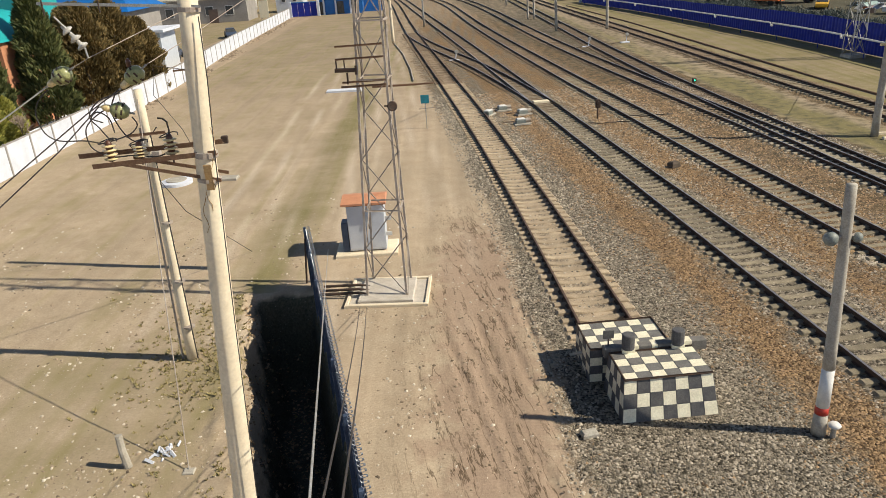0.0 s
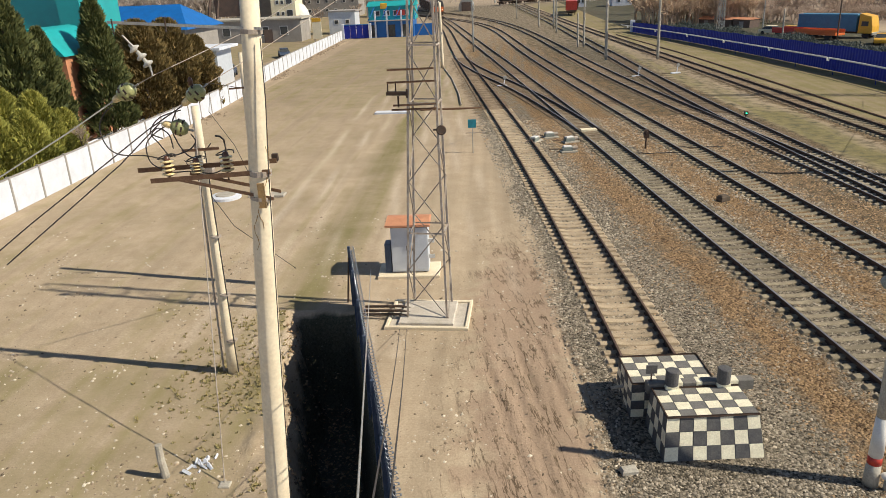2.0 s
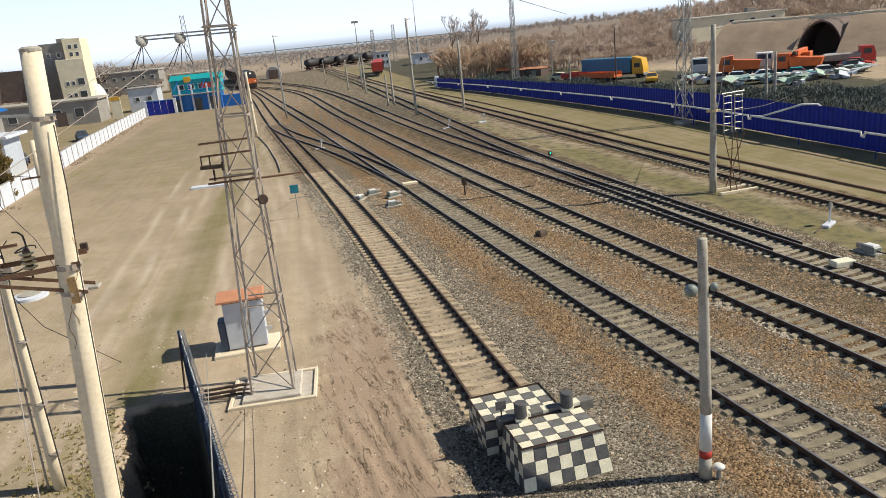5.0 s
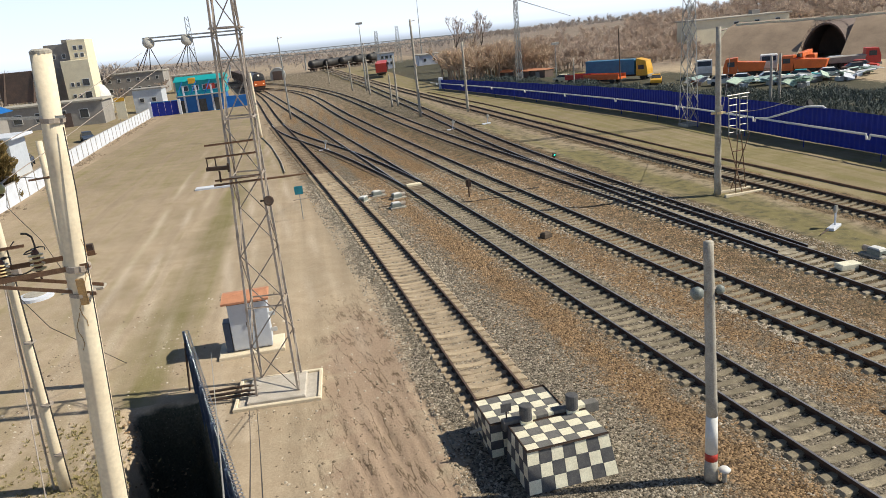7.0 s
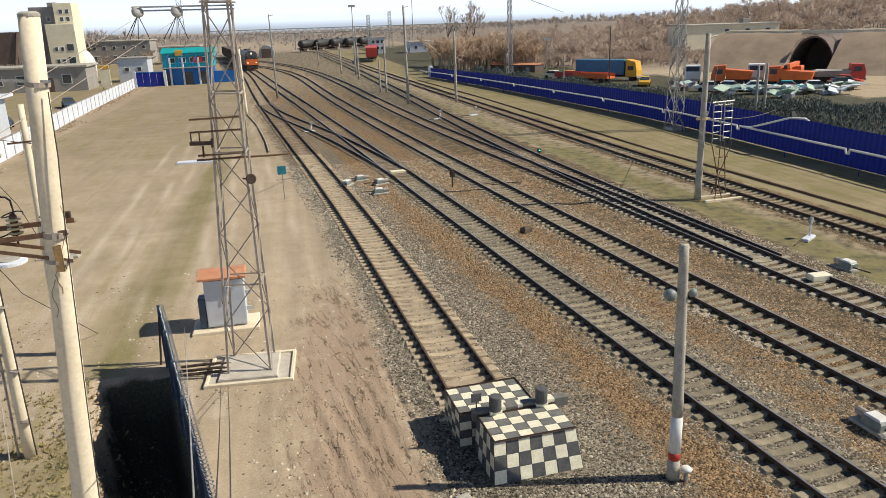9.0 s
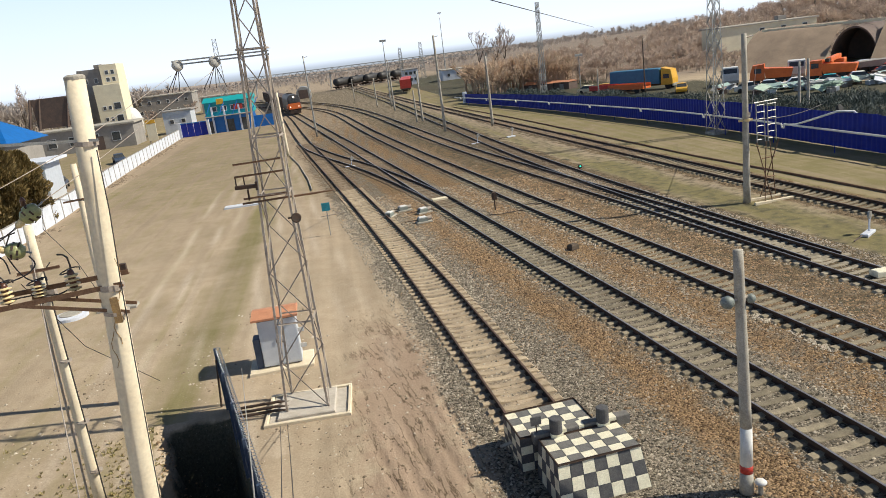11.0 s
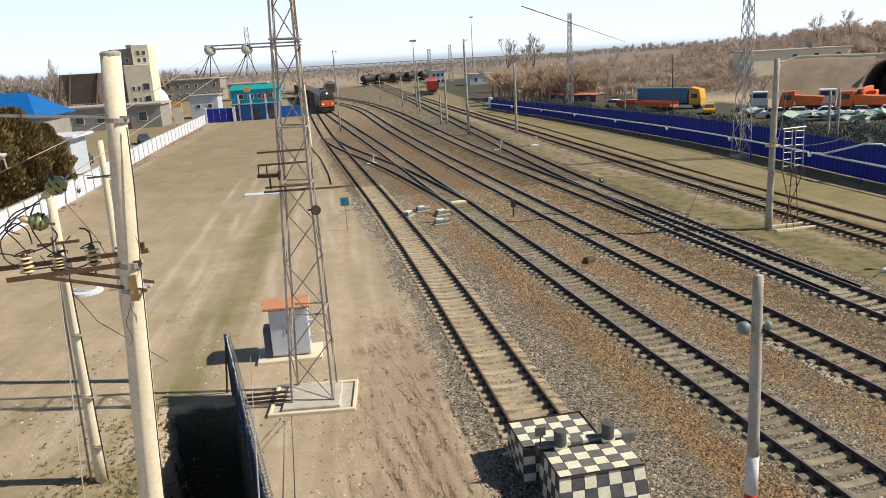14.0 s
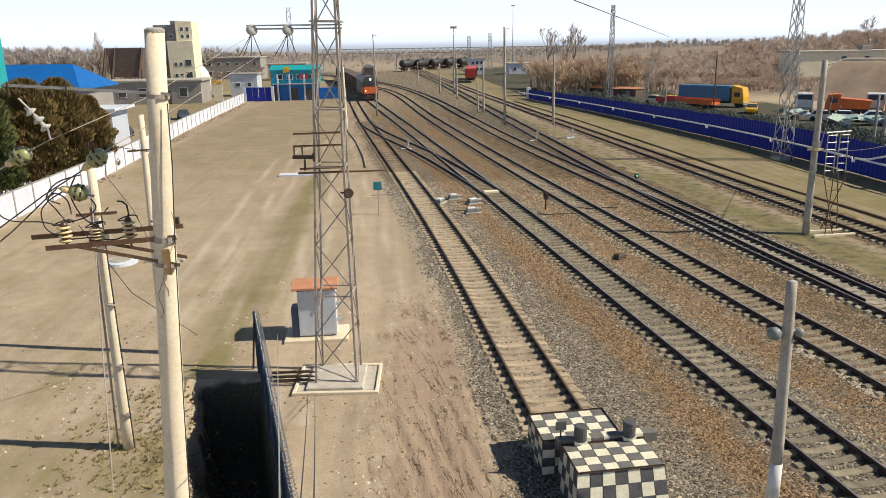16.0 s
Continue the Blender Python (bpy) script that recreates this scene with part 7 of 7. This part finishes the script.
for k, (x, y, s) in enumerate(((-27.6, 34.5, 0.42), (-28.0, 47.5, 0.4), (-27.4, 70.5, 0.4))):
    st_ = bare_tree(300 + k, 10 * s, 0.6, 4, 4)
    t = thing("shrub", "leafless grey shrub against the white wall", "shrub", pose(x, y, 0), "bare shrubs")
    part("stem", strokes_mesh([q for q in st_ if q[2] >= 3], 3, 0.02), M_TRUNK, t)
    part("crown", strokes_mesh([q for q in st_ if q[2] < 3], 3, 0.008), M_TWIG, t)


# dark thicket behind the blue fence
rg = np.random.RandomState(44)
nb = 140000
by = 30 + 118 * rg.rand(nb)
bx = np.array([BF(min(max(q, 13), 145)) for q in by]) + 0.8 + (17 - 0.045 * by + np.maximum(0, 84 - by) * 0.85) * rg.rand(nb) ** 0.9
clump = np.array([0.55 + 0.9 * noise.noise((a * 0.22, b * 0.22, 2)) for a, b in zip(bx, by)]).clip(0.12, 1.4)
bz = rg.rand(nb) * 1.5 * clump
dv = np.stack([rg.normal(0, 0.5, nb), rg.normal(0, 0.5, nb), 0.3 + rg.rand(nb)], 1) * 0.34
sv = np.stack([-dv[:, 1], dv[:, 0], rg.normal(0, 0.2, nb)], 1)
sv *= (0.055 / np.linalg.norm(sv, axis=1))[:, None]
c0 = np.stack([bx, by, bz], 1)
whole_v = np.stack([c0 + sv, c0 - sv, c0 + dv], 1).reshape(-1, 3)
tagged(new("scrub", tri_mesh("scrub", whole_v, np.arange(3 * nb).reshape(-1, 3), M_SCRUB)), "dark blue-green leafless thicket behind the sheet fence", "scrub", kind="stuff")


# ---- loose stone over the ballast, pebbles and clods over the dirt ----
def scatter(name, label, pts, sizes, material, seed):
    """Faceted stones lying on the sheet, joined."""
    rg = np.random.RandomState(seed)
    n = len(pts)
    base = np.array([(-1, -0.7, 0), (0.2, -1, 0), (1, 0.1, 0), (0.1, 0.9, 0), (-0.3, -0.1, 0.75), (0.35, 0.15, 0.6)])
    faces = [(0, 1, 4), (1, 5, 4), (1, 2, 5), (2, 3, 5), (3, 4, 5), (3, 0, 4)]
    a = rg.rand(n) * 6.283
    jit = base[None] * (0.7 + 0.6 * rg.rand(n, 6, 3)) * sizes[:, None, None]
    x = jit[:, :, 0] * np.cos(a)[:, None] - jit[:, :, 1] * np.sin(a)[:, None] + pts[:, 0:1]
    y = jit[:, :, 0] * np.sin(a)[:, None] + jit[:, :, 1] * np.cos(a)[:, None] + pts[:, 1:2]
    z = jit[:, :, 2] + pts[:, 2:3] - 0.006
    v = np.stack([x, y, z], 2).reshape(-1, 3)
    fa = (np.array(faces)[None] + 6 * np.arange(n)[:, None, None]).reshape(-1, 3)
    return tagged(new(name, tri_mesh(name, v, fa, material)), label, "gravel", kind="stuff")


rs_ = np.random.RandomState(5)
grey, rusty, pale, clod = [], [], [], []
for k in range(95000):
    y = 9.0 + 50.0 * rs_.rand() ** 1.6
    x = T1(max(y, 17)) - 2.4 + rs_.rand() * (T4(y) - T1(max(y, 17)) + 5.0)
    u = rs_.rand()
    t1_, t2_, t3_, t4_ = T1(max(y, 17)), T2(y), T3(y), T4(y)
    if 14.3 < y < 18.2 and abs(x - 5.0) < 1.5:
        continue
    if min(abs(x - t2_), abs(x - t3_), abs(x - t4_), abs(x - t1_) if y > 17 else 9) < 1.2 and u < 0.6:
        continue
    w = max(math.exp(-((x - t2_ + 2.4) / 1.4) ** 2), math.exp(-((x - t4_ + 2.2) / 1.4) ** 2), 0.8 * math.exp(-((x - t3_ + 2.3) / 1.0) ** 2), 0.7 * math.exp(-((x - t3_ - 2.3) / 1.0) ** 2)) + 0.35 * noise.noise((x * 0.5, y * 0.3, 2))
    (rusty if rs_.rand() < w else grey).append((x, y, ground_z(x, y), 0.016 + 0.034 * rs_.rand() ** 1.6 + 0.0006 * y))
for k in range(34000):
    y = 9.0 + 26.0 * rs_.rand() ** 1.9
    x = -24 + rs_.rand() * 27.5
    g_ = noise.noise((x * 0.4, y * 0.4, 8)) + 0.5 * noise.noise((x * 1.3, y * 1.3, 3))
    if rs_.rand() > 0.12 + 1.6 * max(0, g_ - 0.05) or rs_.rand() < (y - 20) / 18:
        continue
    e_ = -5.05 + (23.9 - y) * 0.2453
    if -0.3 < e_ - x < 2.7 and y < 24:
        continue
    (pale if rs_.rand() < 0.6 else clod).append((x, y, ground_z(x, y), 0.012 + 0.05 * rs_.rand() ** 3 + 0.0006 * y))
for k in range(900):
    c, sl, y0, y1, dp = RUTS[rs_.randint(len(RUTS))]
    y = y0 + (y1 - y0) * rs_.rand()
    x = c + (y - 16) * sl + rs_.normal(0, 0.3)
    clod.append((x, y, ground_z(x, y), 0.015 + 0.035 * rs_.rand() ** 2))
heap = []
for k in range(1500):
    y = 60 + 88 * rs_.rand() ** 0.8
    if noise.noise((y * 0.12, 3, 3)) < -0.15:
        continue
    x = WALL(y) + 0.4 + abs(rs_.normal(0, 0.55))
    heap.append((x, y, ground_z(x, y), 0.05 + 0.22 * rs_.rand() ** 3))
heap = np.array(heap)
scatter("rubble", "dark rubble and leaves along the foot of the white wall", heap[:, :3], heap[:, 3], M_SOIL, 6)
for k in range(700):
    u = rs_.rand()
    x, y = 14.35 + 0.6 * u + rs_.normal(0, 0.10), 25.0 - 5.2 * u + rs_.normal(0, 0.10)
    if noise.noise((y * 1.1, 7, 3)) > -0.12:
        pale.append((x, y, ground_z(x, y) + 0.02, 0.02 + 0.03 * rs_.rand()))
for nm, lab, q, mt, sd in (("ballast_stone", "loose grey crushed stone between the tracks", grey, M_STONE, 1), ("rusty_ballast", "loose rust-stained crushed stone between the tracks", rusty, M_STONER, 2), ("pebbles", "pale pebbles and litter scattered on the dirt", pale, M_PEBBLE, 3), ("clods", "dark clods of earth scattered on the dirt", clod, M_SOIL, 4)):
    q = np.array(q)
    scatter(nm, lab, q[:, :3], q[:, 3], mt, sd)


# ---- dry grass tufts along the ditch and the poles ----
rg_ = np.random.RandomState(12)
tv, tf = [], []


def tuft(x, y, size):
    z = ground_z(x, y) - 0.01
    for k in range(9):
        a, ln, ben = rg_.rand() * 6.283, size * (0.6 + 0.6 * rg_.rand()), 0.35 + 0.5 * rg_.rand()
        px, py = x + rg_.normal(0, size * 0.25), y + rg_.normal(0, size * 0.25)
        w, dx, dy = 0.012 + size * 0.06, math.cos(a), math.sin(a)
        i = len(tv)
        tv.extend([(px - dy * w, py + dx * w, z), (px + dy * w, py - dx * w, z), (px + dx * ln * ben * 0.5 + dy * w * 0.6, py + dy * ln * ben * 0.5 - dx * w * 0.6, z + ln * 0.55), (px + dx * ln * ben, py + dy * ln * ben, z + ln * 0.8)])
        tf.extend([(i, i + 1, i + 2), (i, i + 2, i + 3)])


for k in range(900):
    y = 8.5 + 15.5 * rg_.rand()
    e_ = -5.05 + (23.9 - y) * 0.2453
    x = e_ - 2.5 - abs(rg_.normal(0, 1.6))
    if noise.noise((x * 0.7, y * 0.7, 5)) > -0.1:
        tuft(x, y, 0.05 + 0.10 * rg_.rand() ** 2)
for k in range(350):
    x, y = -7.9 + rg_.normal(0, 1.1), 18.8 + rg_.normal(0, 1.3)
    tuft(x, y, 0.05 + 0.09 * rg_.rand() ** 2)
tme = bpy.data.meshes.new("grass_tufts")
tme.from_pydata(tv, [], tf)
tme.materials.append(M_TUFT)
tagged(new("grass_tufts", tme), "dry olive grass tufts along the ditch and pole foot", "grass", kind="stuff")

# fallen leaves and rubble on the ditch floor
lit = []
for k in range(2600):
    y = 8.5 + 14.2 * rg_.rand()
    x = -5.05 + (23.9 - y) * 0.2453 - 0.5 - 2.0 * rg_.rand()
    lit.append((x, y, ground_z(x, y), 0.025 + 0.05 * rg_.rand() ** 2))
lit = np.array(lit)
scatter("leaf_litter", "red-brown leaf litter and rubble on the ditch floor", lit[:, :3], lit[:, 3], M_STONER, 9)


# ---- moving train ----
def on_track(fx, y, z=RAIL_TOP):
    s = math.degrees(math.atan2(fx(y + 4) - fx(y - 4), 8))
    return pose(fx(y), y, z, 0, 0, -s)


def motions():
    for ob, back in TRAIN:
        rows = []
        for k in range(17):
            y = 148.0 + 6.0 * (16 - k) + back
            rows.append((float(k), on_track(T2, y)))
        walk(ob, rows)


motions()
